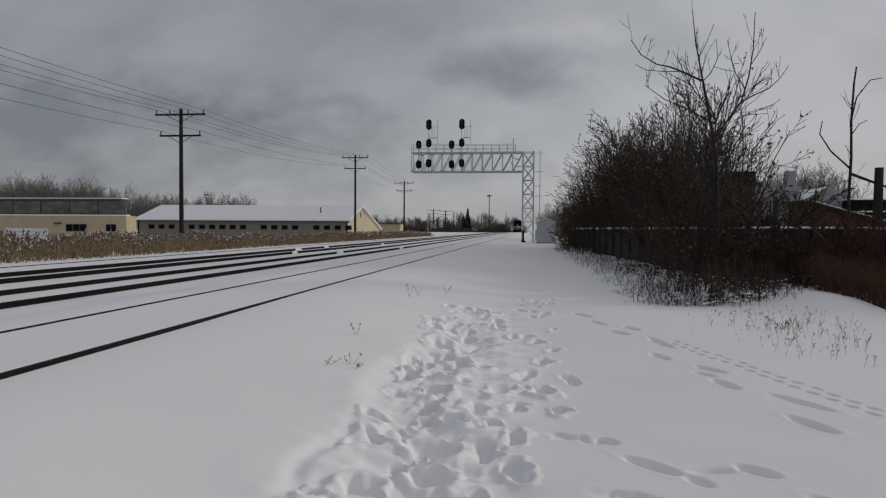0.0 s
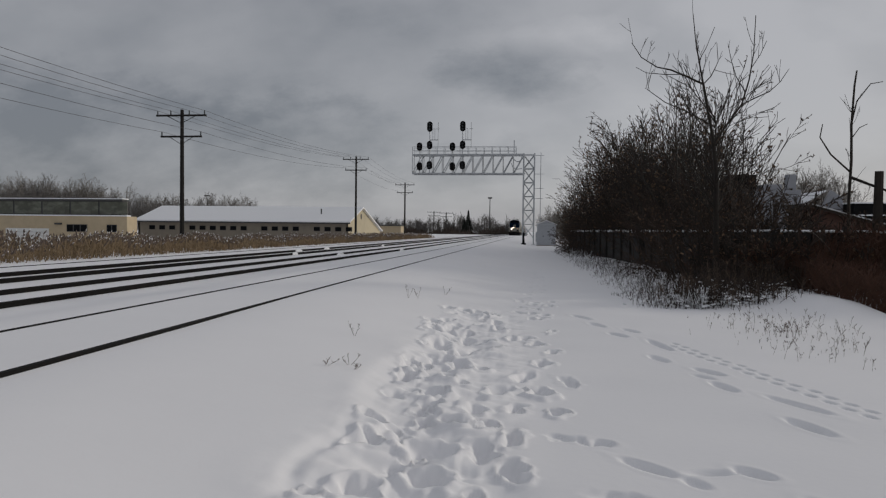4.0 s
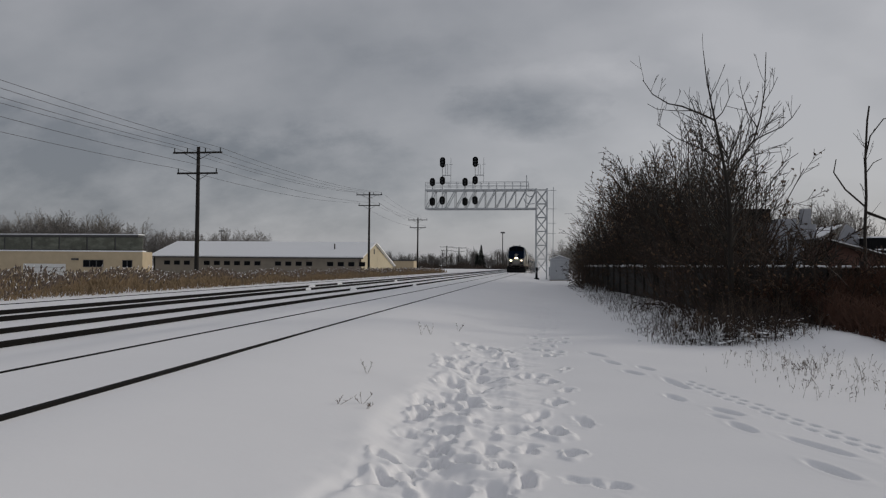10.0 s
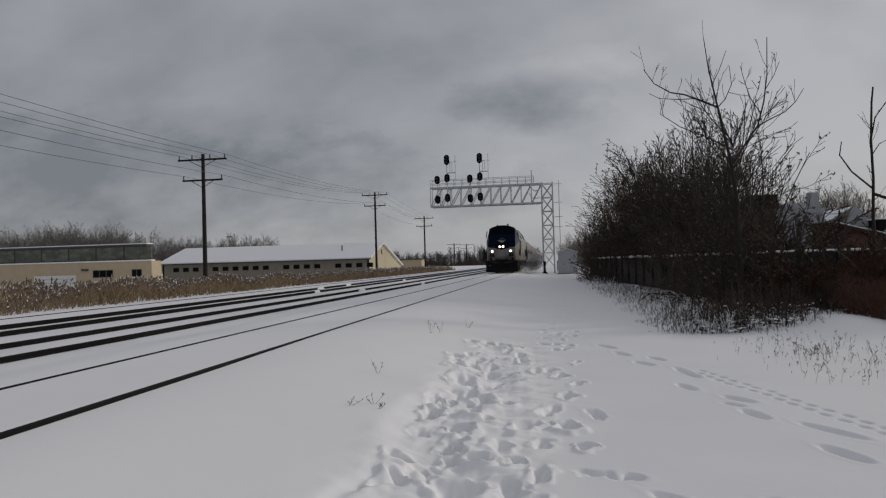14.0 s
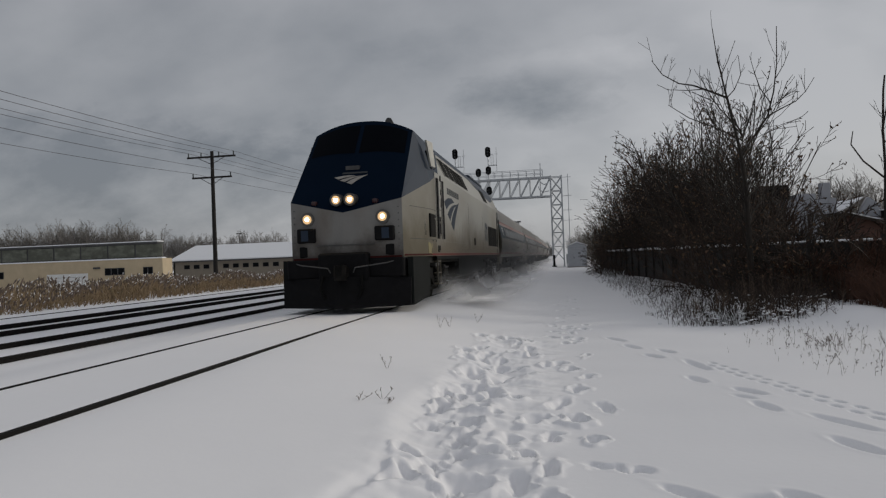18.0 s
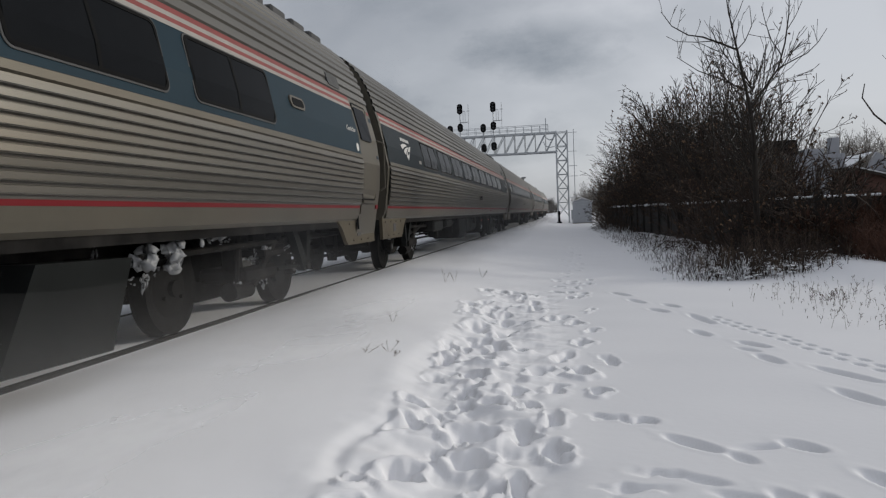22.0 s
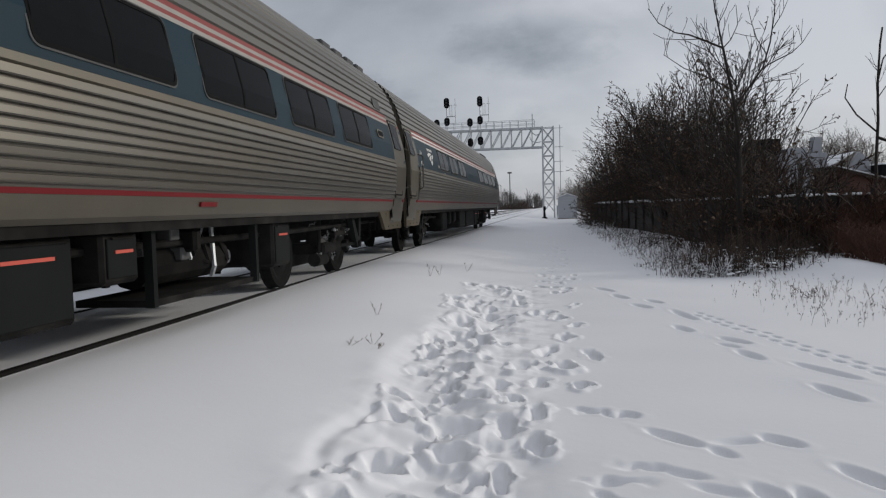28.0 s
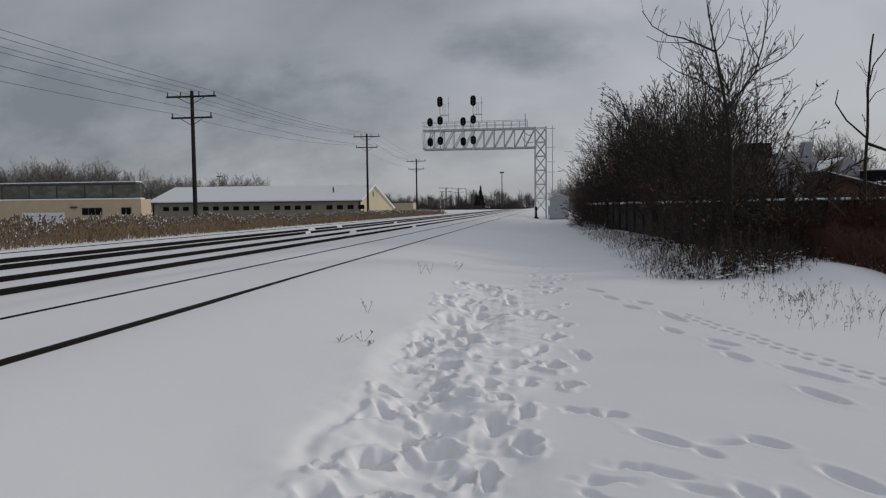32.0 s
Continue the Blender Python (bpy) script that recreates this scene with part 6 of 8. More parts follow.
    for y, z, h in ((va + 0.02, 0.62, 0.26), (va + 0.62, 0.80, 0.16), (-0.35, 0.24, 0.22), (-0.15, 0.30, 0.18), (0.15, 0.28, 0.16), (0.62, 0.66, 0.08)):      # ragged snow that clings upright
        for k in range(22):
            a = Vector((s * (1.06 + r.gauss(0, .02)), yc + o * y + r.gauss(0, .035), z + r.random() * h))
            b = a + Vector((0, r.gauss(0, .015), r.uniform(.015, .06)))
            w = r.uniform(.005, .016)
            tube(V, F, a, a.lerp(b, .5), w * .3, w, 4)
            tube(V, F, a.lerp(b, .5), b, w, w * .2, 4)
    tagged(raw("snow_crust", V, F, "ice", c, "snow caked on the running gear"), kind="stuff")


def make_car(front_door, label, kind):
    c = thing("passenger_carriage", Matrix.Identity(4), label, "railway carriage", "carriages of the train")
    ya = 0.95 if front_door else 0.12
    pale = "white_stripe" if kind is CAFE else "stripe_dull"
    steel, blue = ("steel_dull", "band_dark") if kind["dull"] else ("steel", "teal")
    yb, end = 24.45, 25.45
    for s in (1, -1):
        part("sill", strip([(1.44, 1.02), (1.49, 1.06), (side_x(1.12), 1.12), (side_x(1.212), 1.212)], ya, yb, s), "steel_plain", c)
        part("red_stripe", strip([(side_x(1.212), 1.212), (side_x(1.212) + .006, 1.213), (side_x(1.249) + .006, 1.249), (side_x(1.25), 1.25)], ya, yb, s), "red", c, "thin red stripe")
        part("fluted_side", strip([(side_x(1.25), 1.25)] + flutes(1.27, 1.94, 9, 0.028), ya, yb, s), steel, c, "fluted stainless side panel")
        part("moulding", strip([(side_x(1.94), 1.94), (side_x(1.955) + .02, 1.955), (side_x(2.01) + .02, 2.01), (side_x(2.02), 2.02)], ya, yb, s), "steel_plain", c)
        part("window_band", strip([(side_x(z), z) for z in (2.02, 2.15, 2.3, 2.5, 2.68)], ya, yb, s), blue, c, "dark blue window band")
        for z0, z1, mt, nm in ((2.68, 2.725, pale, "white_stripe"), (2.725, 2.77, "salmon", "faded_red_stripe"), (2.77, 2.815, pale, "white_stripe"), (2.815, 2.87, "salmon", "faded_red_stripe")):
            part(nm, strip([(side_x(z0) + .003, z0), (side_x(z1) + .003, z1)], ya, yb, s), mt, c)
        for w in kind["windows"]:
            g = part("window", side_plate(rounded(w, w + 1.64, 2.10, 2.662, 0.075), s, 0.014, rounded(w + .03, w + 1.61, 2.13, 2.632, 0.055)), "rubber", c)
            part("window_rim", side_plate(rounded(w - .016, w + 1.656, 2.084, 2.677, 0.085), s, 0.009, rounded(w, w + 1.64, 2.10, 2.662, 0.075)), "steel_plain" if kind is CAFE else "trim", g)
            for a, b in ((w + 0.025, w + 0.805), (w + 0.835, w + 1.615)):
                part("pane", strip([(side_x(z) + 0.008, z) for z in (2.125, 2.2, 2.3, 2.4, 2.5, 2.637)], a, b, s), "glass", g)
            part("mullion", strip([(side_x(z) + 0.013, z) for z in (2.125, 2.2, 2.3, 2.4, 2.5, 2.637)], w + .80, w + .84, s), "rubber", g)
        # rear vestibule, and the front one where there is one
        for v0, v1, on in ((yb, end, True), (0.0, ya, front_door)):
            if not on:
                part("end_post", strip([(1.44, 1.02), (side_x(1.2), 1.2), (1.60, 1.9), (side_x(2.68), 2.68), (side_x(2.87), 2.87)], v0, v1, s), "steel_plain", c)
                continue
            part("vestibule_side", strip([(1.44, 0.72), (1.50, 1.1), (1.575, 1.5), (1.60, 1.9), (side_x(2.3), 2.3), (side_x(2.68), 2.68), (side_x(2.87), 2.87)], v0, v1, s), "steel_plain", c)
            d0, d1 = v0 + 0.06, v1 - 0.26
            part("post_band", side_plate([(v1 - .15, 2.0), (v1 - .02, 2.0), (v1 - .02, 2.66), (v1 - .15, 2.66)], s, 0.004), blue, c)
            part("post_stripe", side_plate([(v1 - .15, 2.71), (v1 - .02, 2.71), (v1 - .02, 2.76), (v1 - .15, 2.76)], s, 0.004), "salmon", c)
            part("post_red", side_plate([(v1 - .15, 1.205), (v1 - .02, 1.205), (v1 - .02, 1.265), (v1 - .15, 1.265)], s, 0.016), "red", c)
            d = part("door", side_plate(rounded(d0, d1, 1.36, 2.78, 0.05), s, 0.012), "steel_plain", c, "stainless vestibule door")
            part("door_window", side_plate(rounded(d0 + 0.02, d1 - 0.10, 2.24, 2.74, 0.05), s, 0.02), "glass", d)
            part("door_seal", side_plate(rounded(d0 - 0.025, d1 + 0.025, 1.335, 2.805, 0.06), s, 0.014, rounded(d0, d1, 1.36, 2.78, 0.05)), "rubber", d)
            part("door_ledge", side_plate([(d0 - .04, 1.29), (d1 + .06, 1.29), (d1 + .06, 1.33), (d0 - .04, 1.33)], s, 0.05), "steel_plain", c)
            part("lower_plate", side_plate(rounded(d0 - .02, d1 + .05, 1.12, 1.27, 0.02), s, 0.014), "steel_plain", c)
            part("plate_seam", side_plate([(v0 - .012, 0.9), (v0 + .012, 0.9), (v0 + .012, 2.66), (v0 - .012, 2.66)], s, 0.004), "rubber", c)
            part("grab_iron", path_rod([(s * 1.60, v1 - 0.06, 1.5), (s * 1.69, v1 - 0.06, 1.55), (s * 1.69, v1 - 0.06, 2.25), (s * 1.57, v1 - 0.06, 2.3)], 0.016, 5), "steel_plain", c)
        part("roof_hatch", side_plate(rounded(yb - 0.85, yb - 0.35, 2.92, 3.10, 0.04), s, 0.03), "trim", c)
        lamp_y = 21.86 if kind["hood"] else 23.3
        lit = part("marker_light", side_plate(rounded(lamp_y, lamp_y + .44, 2.36, 2.50, 0.06), s, 0.02), "steel_plain", c, "oval marker light")
        part("marker_lens", side_plate(rounded(lamp_y + .05, lamp_y + .39, 2.385, 2.475, 0.04), s, 0.026), "rubber", lit)
        # car number and small notices are unreadable bars
        n0 = kind["number"]
        for i in range(5):
            part("number_mark", side_plate([(n0 + i * .05, 2.14), (n0 + i * .05 + .034, 2.14), (n0 + i * .05 + .034, 2.21), (n0 + i * .05, 2.21)], s, 0.004), "stripe_dull", c)
        if kind["hood"]:
            part("access_mark", side_plate(rounded(24.25, 24.37, 2.05, 2.17, 0.058), s, 0.004), "white_stripe", c, "round white pictogram disc")
            for i in range(5):
                part("side_number_mark", side_plate([(12.85 + i * .13, 1.53), (12.93 + i * .13, 1.53), (12.93 + i * .13, 1.66), (12.85 + i * .13, 1.66)], s, 0.034), "black", c)
        else:
            for y in (1.33, 1.47):
                part("access_mark", side_plate(rounded(y, y + 0.12, 2.06, 2.18, 0.058), s, 0.004), "white_stripe", c, "round white pictogram disc")
        for i in range(3):
            part("notice", side_plate([(4.8 + i * .1, 2.03), (4.82 + i * .1, 2.03), (4.82 + i * .1, 2.045), (4.8 + i * .1, 2.045)], s, 0.004), "white_stripe", c)
        # swept emblem and a row of bars for the name
        e0 = kind["emblem"]
        for band in EMBLEM:
            part("emblem_band", side_plate([(e0 + 0.90 * u, 2.15 + 0.31 * v) for u, v in band], s, 0.004), "white_stripe", c, "white swept emblem band")
        for i in range(6):
            y = e0 + 0.12 + i * 0.122
            part("name_mark", side_plate([(y, 2.50), (y + .085, 2.505), (y + .085, 2.565), (y, 2.56)], s, 0.004), "white_stripe", c)
    roof = bmesh.new()
    pts = roof_flutes(30, 0.018)
    rows = [[roof.verts.new((x, y, z)) for x, z in pts] for y in (0.0, 0.05, end - 0.05, end)]
    for a, b in zip(rows, rows[1:]):
        for i in range(len(pts) - 1):
            roof.faces.new((a[i], a[i + 1], b[i + 1], b[i]))
    bmesh.ops.recalc_face_normals(roof, faces=roof.faces[:])
    part("roof", roof, steel, c, "fluted stainless roof")
    for k in range(4):
        part("roof_vent", box(0.62, 0.92, end - 3.2 + k * .7, end - 2.75 + k * .7, 3.74, 3.875, 0.03), "trim", c)
    ring = [(1.44, 1.02)] + [(side_x(z) - 0.015, z) for z in (1.12, 1.5, 1.9, 2.3, 2.68, 2.87, 3.1, 3.3, 3.5, 3.65, 3.8, 3.92)] + [(0.0, 4.0)]
    ring = ring + [(-x, z) for x, z in ring[-2::-1]]
    for y0, y1 in ((0.004, 0.06), (end - 0.06, end - 0.004)):
        part("end_wall", prism(ring, 1, y0, y1), "steel_plain", c)
    for y0, y1 in ((-0.27, 0.0), (end, end + 0.27)):
        part("gangway", prism([(-0.62, 1.05), (0.62, 1.05), (0.62, 3.15), (0.42, 3.32), (-0.42, 3.32), (-0.62, 3.15)], 1, y0, y1), "rubber", c, "black rubber gangway bellows")
        for s in (1, -1):
            part("bellows_fin", box(s * 0.62, s * 1.30, y0 + .1, y1 - .1, 1.0, 3.0, 0.02), "rubber", c)
    part("center_sill", box(-0.45, 0.45, 1.2, end - 1.2, 0.58, 0.95, 0.02), "underframe", c)
    part("floor_pan", box(-1.42, 1.42, 0.02, end - 0.02, 0.94, 1.04), "underframe", c)
    for s in (1, -1):
        for o in (1, -1):      # arched over the outer wheel
            y0 = 0.0 if o > 0 else end
            rim = [(y0 + o * 1.40, 0.68), (y0 + o * 1.48, 0.73), (y0 + o * 1.56, 0.82), (y0 + o * 1.66, 0.92), (y0 + o * 1.80, 1.01), (y0 + o * 1.98, 1.06)]
            sk = part("end_skirt", prism([(y0, 0.68)] + rim + [(y0, 1.06)], 0, s * 1.40, s * 1.455), "tan_skirt", c, "grimy tan end skirt")
            for k in range(7):
                part("rivet", rod((s * 1.45, y0 + o * (0.2 + 0.19 * k), 0.98 - 0.24 * (k % 2)), (s * 1.463, y0 + o * (0.2 + 0.19 * k), 0.98 - 0.24 * (k % 2)), 0.012, 6), "rubber", sk)
            part("skirt_hatch", box(s * 1.455, s * 1.461, min(y0 + o * 0.75, y0 + o * 0.95), max(y0 + o * 0.75, y0 + o * 0.95), 0.80, 0.94, 0.002), "trim", sk)
    rr = random.Random(17)
    for k in range(26):
        y, z, x = rr.uniform(6.2, 19.6), rr.uniform(0.55, 0.9), rr.uniform(0.6, 1.25)
        if k % 3 == 0:
            part("pipe_run", rod((x, y, z), (x + rr.uniform(-.1, .1), y + rr.uniform(0.4, 1.4), z + rr.uniform(-.08, .08)), rr.uniform(.018, .04), 6), "underframe", c)
        elif k % 3 == 1:
            part("valve_body", box(x - .12, x + .12, y, y + rr.uniform(.12, .3), z - .12, z + .1, 0.03), "underframe", c)
        else:
            part("hanger_strap", box(x - .02, x + .02, y, y + .06, z - .2, 0.98), "underframe", c)
    # equipment boxes under the floor, one row along each side
    for s in (1, -1):
        for y0, y1, z0 in kind["boxes"]:
            e = part("equipment_box", box(s * 0.55, s * 1.34, y0, y1, z0, 0.95, 0.03), "underframe", c, "black underfloor equipment box")
            part("box_door", box(s * 1.34, s * 1.355, y0 + 0.05, y1 - 0.05, z0 + 0.05, 0.9, 0.006), "skirt", e)
            part("hinge", rod((s * 1.36, y0 + 0.1, 0.9), (s * 1.36, y1 - 0.1, 0.9), 0.012, 5), "underframe", e)
            if y1 - y0 < 1.05 and y0 > 14.3:
                part("warning_mark", box(s * 1.356, s * 1.36, y0 + 0.3 * (y1 - y0), y1 - 0.22 * (y1 - y0), 0.785, 0.81), "sticker", e)
        if kind["tank"]:
            t0, t1 = kind["tank"]
            part("air_tank", rod((s * 1.0, t0, 0.68), (s * 1.0, t1, 0.68), 0.26, 18), "skirt", c, "dark round air tank")
            for y in (t0 + 0.35, t1 - 0.35):
                part("tank_strap", rod((s * 1.0, y - .03, 0.68), (s * 1.0, y + .03, 0.68), 0.272, 18), "underframe", c)
        if kind["hood"]:
            part("truck_hood", prism([(17.63, 0.22), (18.67, 0.20), (18.95, 0.84), (17.98, 0.86)], 0, s * 1.10, s * 1.40), "skirt", c, "sloping dark truck hood")
        ra, rb = kind["recess"]
        f = part("recess_frame", box(s * 0.6, s * 1.30, ra, rb, 0.30, 0.36), "underframe", c)
        part("frame_post", box(s * 1.26, s * 1.34, ra - .03, ra + .03, 0.30, 0.95), "skirt", f)
        part("frame_post", box(s * 1.26, s * 1.34, rb - .03, rb + .03, 0.30, 0.95), "skirt", f)
        part("valve_disc", rod((s * 1.05, rb - .17, 0.6), (s * 1.07, rb - .17, 0.6), 0.075, 12), "ice", f, "pale round valve face")
        part("motor_casing", rod((s * 0.95, ra + .25, 0.62), (s * 0.95, rb - .3, 0.62), 0.2, 12), "underframe", f)
        for k in range(9):
            y, z = rr.uniform(ra + .1, rb - .1), rr.uniform(0.42, 0.9)
            if k % 3:
                part("conduit", path_rod([(s * 1.12, y, z), (s * 1.16, y + rr.uniform(-.15, .15), z + rr.uniform(-.12, .12)), (s * 1.1, y + rr.uniform(-.3, .3), 0.93)], rr.uniform(.012, .025), 5), ("trim", "underframe", "galv")[k % 3], f)
            else:
                part("control_box", box(s * 1.05, s * 1.2, y - .08, y + .08, z - .06, z + .06, 0.01), "trim", f)
        part("sill_mark", side_plate([(16.82, 1.13), (17.12, 1.13), (17.12, 1.17), (16.82, 1.17)], s, 0.02), "red", c)
        for yc, o, va in ((3.75, -1, 0.95), (21.75, 1, 1.07)):
            running_gear(c, s, yc, o, va)
    part("brake_pipe", path_rod([(1.1, 2.0, 0.85), (1.15, 6, 0.8), (1.2, 12, 0.82), (1.15, 19, 0.8), (1.1, 24.6, 0.85)], 0.035, 6), "underframe", c)
    V, F = [], []
    for k in range(16):                              # snow caked on the running gear, in ragged streaks
        core = Vector((rr.uniform(0.95, 1.2), (3.75, 21.75, 18.9, 2.2)[k % 4] + rr.uniform(-.7, .7), rr.uniform(0.55, 0.9)))
        run = Vector((rr.uniform(-.2, .2), rr.uniform(-.5, .5), rr.choice((-1.0, -0.8, 0.1)))).normalized() * rr.uniform(0.08, 0.22)
        for j in range(14):
            p = core + run * rr.uniform(-.5, .5) + Vector((rr.gauss(0, .01), rr.gauss(0, .025), rr.gauss(0, .02)))
            q = p + run * rr.uniform(0.1, 0.3) + Vector((0, rr.uniform(-.02, .02), rr.uniform(-.02, .02)))
            w = rr.uniform(0.004, 0.013)
            tube(V, F, p, p.lerp(q, 0.4), w * .3, w, 4)
            tube(V, F, p.lerp(q, 0.4), q, w, w * .2, 4)
    tagged(raw("ice_crust", V, F, "ice", c, "snow and ice packed on the running gear", True), kind="stuff")
    for y in (0.4, end - 0.4):
        part("coupler_shank", box(-0.12, 0.12, y - 0.75, y + 0.75, 0.72, 0.95, 0.03), "underframe", c)
    part("hose", path_rod([(0.45, end + 0.05, 0.9), (0.5, end + 0.25, 0.6), (0.6, end + 0.3, 0.42), (0.72, end + 0.2, 0.5), (0.75, end + 0.05, 0.85)], 0.035, 6), "rubber", c)
    part("stirrup", path_rod([(1.35, end - 0.05, 1.0), (1.35, end - 0.05, 0.6), (0.95, end - 0.05, 0.6), (0.95, end - 0.05, 1.0)], 0.025, 5), "underframe", c)
    part("end_grab", path_rod([(1.45, end + .01, 1.3), (1.5, end + .09, 1.4), (1.5, end + .09, 2.1), (1.45, end + .01, 2.2)], 0.018, 5), "steel_plain", c)
    for yc in (3.75, 21.75):
        make_truck(c, yc, 0.455, 2.6, 0.52, True)
    return c


# locomotive -------------------------------------------------------------
def skin(faces, bm=None):
    b = bm or bmesh.new()
    for f in faces:
        b.faces.new([b.verts.new(p) for p in f])
    return b


def loft(rows):
    """A skin over rows of points."""
    b = bmesh.new()
    R = [[b.verts.new(p) for p in r] for r in rows]
    for a, c in zip(R, R[1:]):
        for i in range(len(a) - 1):
            b.faces.new((a[i], a[i + 1], c[i + 1], c[i]))
    bmesh.ops.recalc_face_normals(b, faces=b.faces[:])
    return b


def plate(points, normal, proud=0.006, thick=0.012):
    n = Vector(normal).normalized()
    return solid_poly([Vector(p) + n * (proud - thick) for p in points], n * thick)


def side_quad(y0, y1, z0, z1, s=1, proud=0.012, xx=1.52, r=0.0):
    pts = rounded(y0, y1, z0, z1, r) if r else [(y0, z0), (y1, z0), (y1, z1), (y0, z1)]
    return prism(pts, 0, s * (xx - 0.01), s * (xx + proud))


def lettering(text, size, m, material, parent, name):
    cu = bpy.data.curves.new(name, "FONT")
    cu.body, cu.size, cu.extrude, cu.align_x = text, size, 0.002, "LEFT"
    cu.offset = 0.011 if size > 0.5 else 0.0
    cu.materials.append(M[material])
    o = new(name, cu)
    o.parent = parent
    o.matrix_basis = m
    return o


SLOPE = ((1.52, 3.25), (1.20, 3.98))     # the leaning upper side: (x, z) foot and head


def slope_at(z):
    f = (z - SLOPE[0][1]) / (SLOPE[1][1] - SLOPE[0][1])
    return SLOPE[0][0] + (SLOPE[1][0] - SLOPE[0][0]) * f


def slope_plate(y0, y1, z0, z1, s, proud, skew=0.0):
    n = Vector((s * 0.94, 0, 0.34))
    return plate([(s * slope_at(z0), y0, z0), (s * slope_at(z0), y1, z0), (s * slope_at(z1), y1 - skew, z1), (s * slope_at(z1), y0 - skew, z1)], n, proud, proud + 0.01)


def make_loco():
    L = thing("diesel_locomotive", Matrix.Identity(4), "streamlined white and navy diesel locomotive with lit headlights", "locomotive")
    rear = 20.25
    for s in (1, -1):
        # nose: front panel, tapered side, blue screen, blue cheek
        fr = skin([[(0, -0.22, 1.15), (s * 1.25, 0, 1.15), (s * 1.25, 0, 2.42), (0, -0.22, 2.14)]])
        part("nose_panel", fr, "loco_nose", L, "dull silver nose panel")
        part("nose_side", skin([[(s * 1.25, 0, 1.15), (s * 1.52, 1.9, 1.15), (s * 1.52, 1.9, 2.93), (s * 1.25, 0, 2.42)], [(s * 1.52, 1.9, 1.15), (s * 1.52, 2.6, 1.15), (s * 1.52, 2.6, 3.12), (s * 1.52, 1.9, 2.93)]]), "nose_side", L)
        us = [i / 8 for i in range(9)]
        foot = [(s * u * 1.25, -0.22 * (1 - u), 2.14 + 0.28 * u) for u in us]
        brow = [(s * u * 1.20, 1.75 - 0.05 * u, 4.46 - 0.30 * u ** 2.2) for u in us]
        back = [(s * u * 1.05, 4.7, 4.46 - 0.24 * u ** 2.2) for u in us]
        tail = [(s * u * 1.05, rear - 0.15, 4.46 - 0.24 * u ** 2.2) for u in us]
        part("nose_hood", loft([[Vector(p).lerp(Vector(q), f / 4) for p, q in zip(foot, brow)] for f in range(5)]), "navy", L, "sloping navy blue nose", True)
        part("cheek_panel", skin([[(s * 1.25, 0, 2.42), (s * 1.52, 1.9, 2.93), (s * 1.33, 2.15, 3.72), (s * 1.20, 1.70, 4.16)]]), "slate", L, "slate blue cheek")
        part("cheek_rear", skin([[(s * 1.52, 1.9, 2.93), (s * 1.52, 2.6, 3.12), (s * 1.52, 3.1, 3.25), (s * 1.36, 3.9, 3.61), (s * 1.20, 4.7, 3.98), (s * 1.33, 2.15, 3.72)], [(s * 1.20, 1.70, 4.16), (s * 1.33, 2.15, 3.72), (s * 1.20, 4.7, 3.98), (s * 1.05, 4.7, 4.22)]]), "slate", L)
        # windscreen on the slope
        def on_slope(x, f):
            a, b = Vector((x * 1.25, -0.22 * (1 - abs(x)), 2.14 + 0.28 * abs(x))), Vector((x * 1.20, 1.75 - .05 * abs(x), 4.46 - 0.30 * abs(x) ** 2.2))
            return a.lerp(b, f)
        nrm = Vector((0, -1.0, 0.9))
        grid = [[on_slope(s * (0.04 + 0.88 * i / 5), lo + (0.95 - lo) * j / 3) + nrm.normalized() * 0.006 for i in range(6)] for j, lo in ((j, 0.62) for j in range(4))]
        part("windscreen", loft(grid), "screen", L, "dark windscreen pane", True)
        cw = part("cab_window", plate([(s * 1.46, 2.45, 3.30), (s * 1.47, 3.0, 3.36), (s * 1.33, 3.45, 3.80), (s * 1.33, 2.60, 3.80)], (s, 0, 0.3), 0.03, 0.08), "glass", L)
        part("mirror", plate([(s * 1.50, 2.05, 3.32), (s * 1.56, 2.25, 3.30), (s * 1.50, 2.3, 3.92), (s * 1.40, 2.05, 3.96)], (s, -0.4, 0.1), 0.06, 0.05), "loco_white", L, "pale cab mirror fairing")
        # lamps
        ny = -0.22 + 0.22 * (0.80 / 1.22)
        rim = part("ditch_light", rod((s * 0.84, ny - 0.05, 2.03), (s * 0.84, ny + 0.05, 2.03), 0.15, 18), "lamp_rim", L, "lit round ditch light")
        part("lamp_lens", rod((s * 0.84, ny - 0.056, 2.03), (s * 0.84, ny - 0.051, 2.03), 0.042, 14), "lamp", rim)
        part("reflector", rod((s * 0.84, ny - 0.054, 2.03), (s * 0.84, ny - 0.05, 2.03), 0.10, 18), "lamp_bowl", rim)
        nb = part("number_board", box(s * 0.66, s * 1.08, -0.15, 0.05, 1.52, 1.83, 0.02), "black", L, "dark number board box")
        part("board_glass", box(s * 0.82, s * 0.98, -0.156, -0.151, 1.56, 1.79), "slate", nb)
        hl = part("headlight", rod((s * 0.155, -0.20, 2.42), (s * 0.155, 0.1, 2.42), 0.135, 18), "lamp_rim", L, "lit twin headlight")
        part("lamp_lens", rod((s * 0.155, -0.206, 2.42), (s * 0.155, -0.201, 2.42), 0.04, 14), "lamp", hl)
        part("reflector", rod((s * 0.155, -0.204, 2.42), (s * 0.155, -0.20, 2.42), 0.092, 18), "lamp_bowl", hl)
        part("class_light", box(s * 0.62, s * 0.74, -0.12, 0.1, 2.33, 2.42, 0.02), "redlens", L)
        part("lower_lamp", box(s * 0.86, s * 1.06, -0.07, 0.05, 1.20, 1.44, 0.02), "black", L)
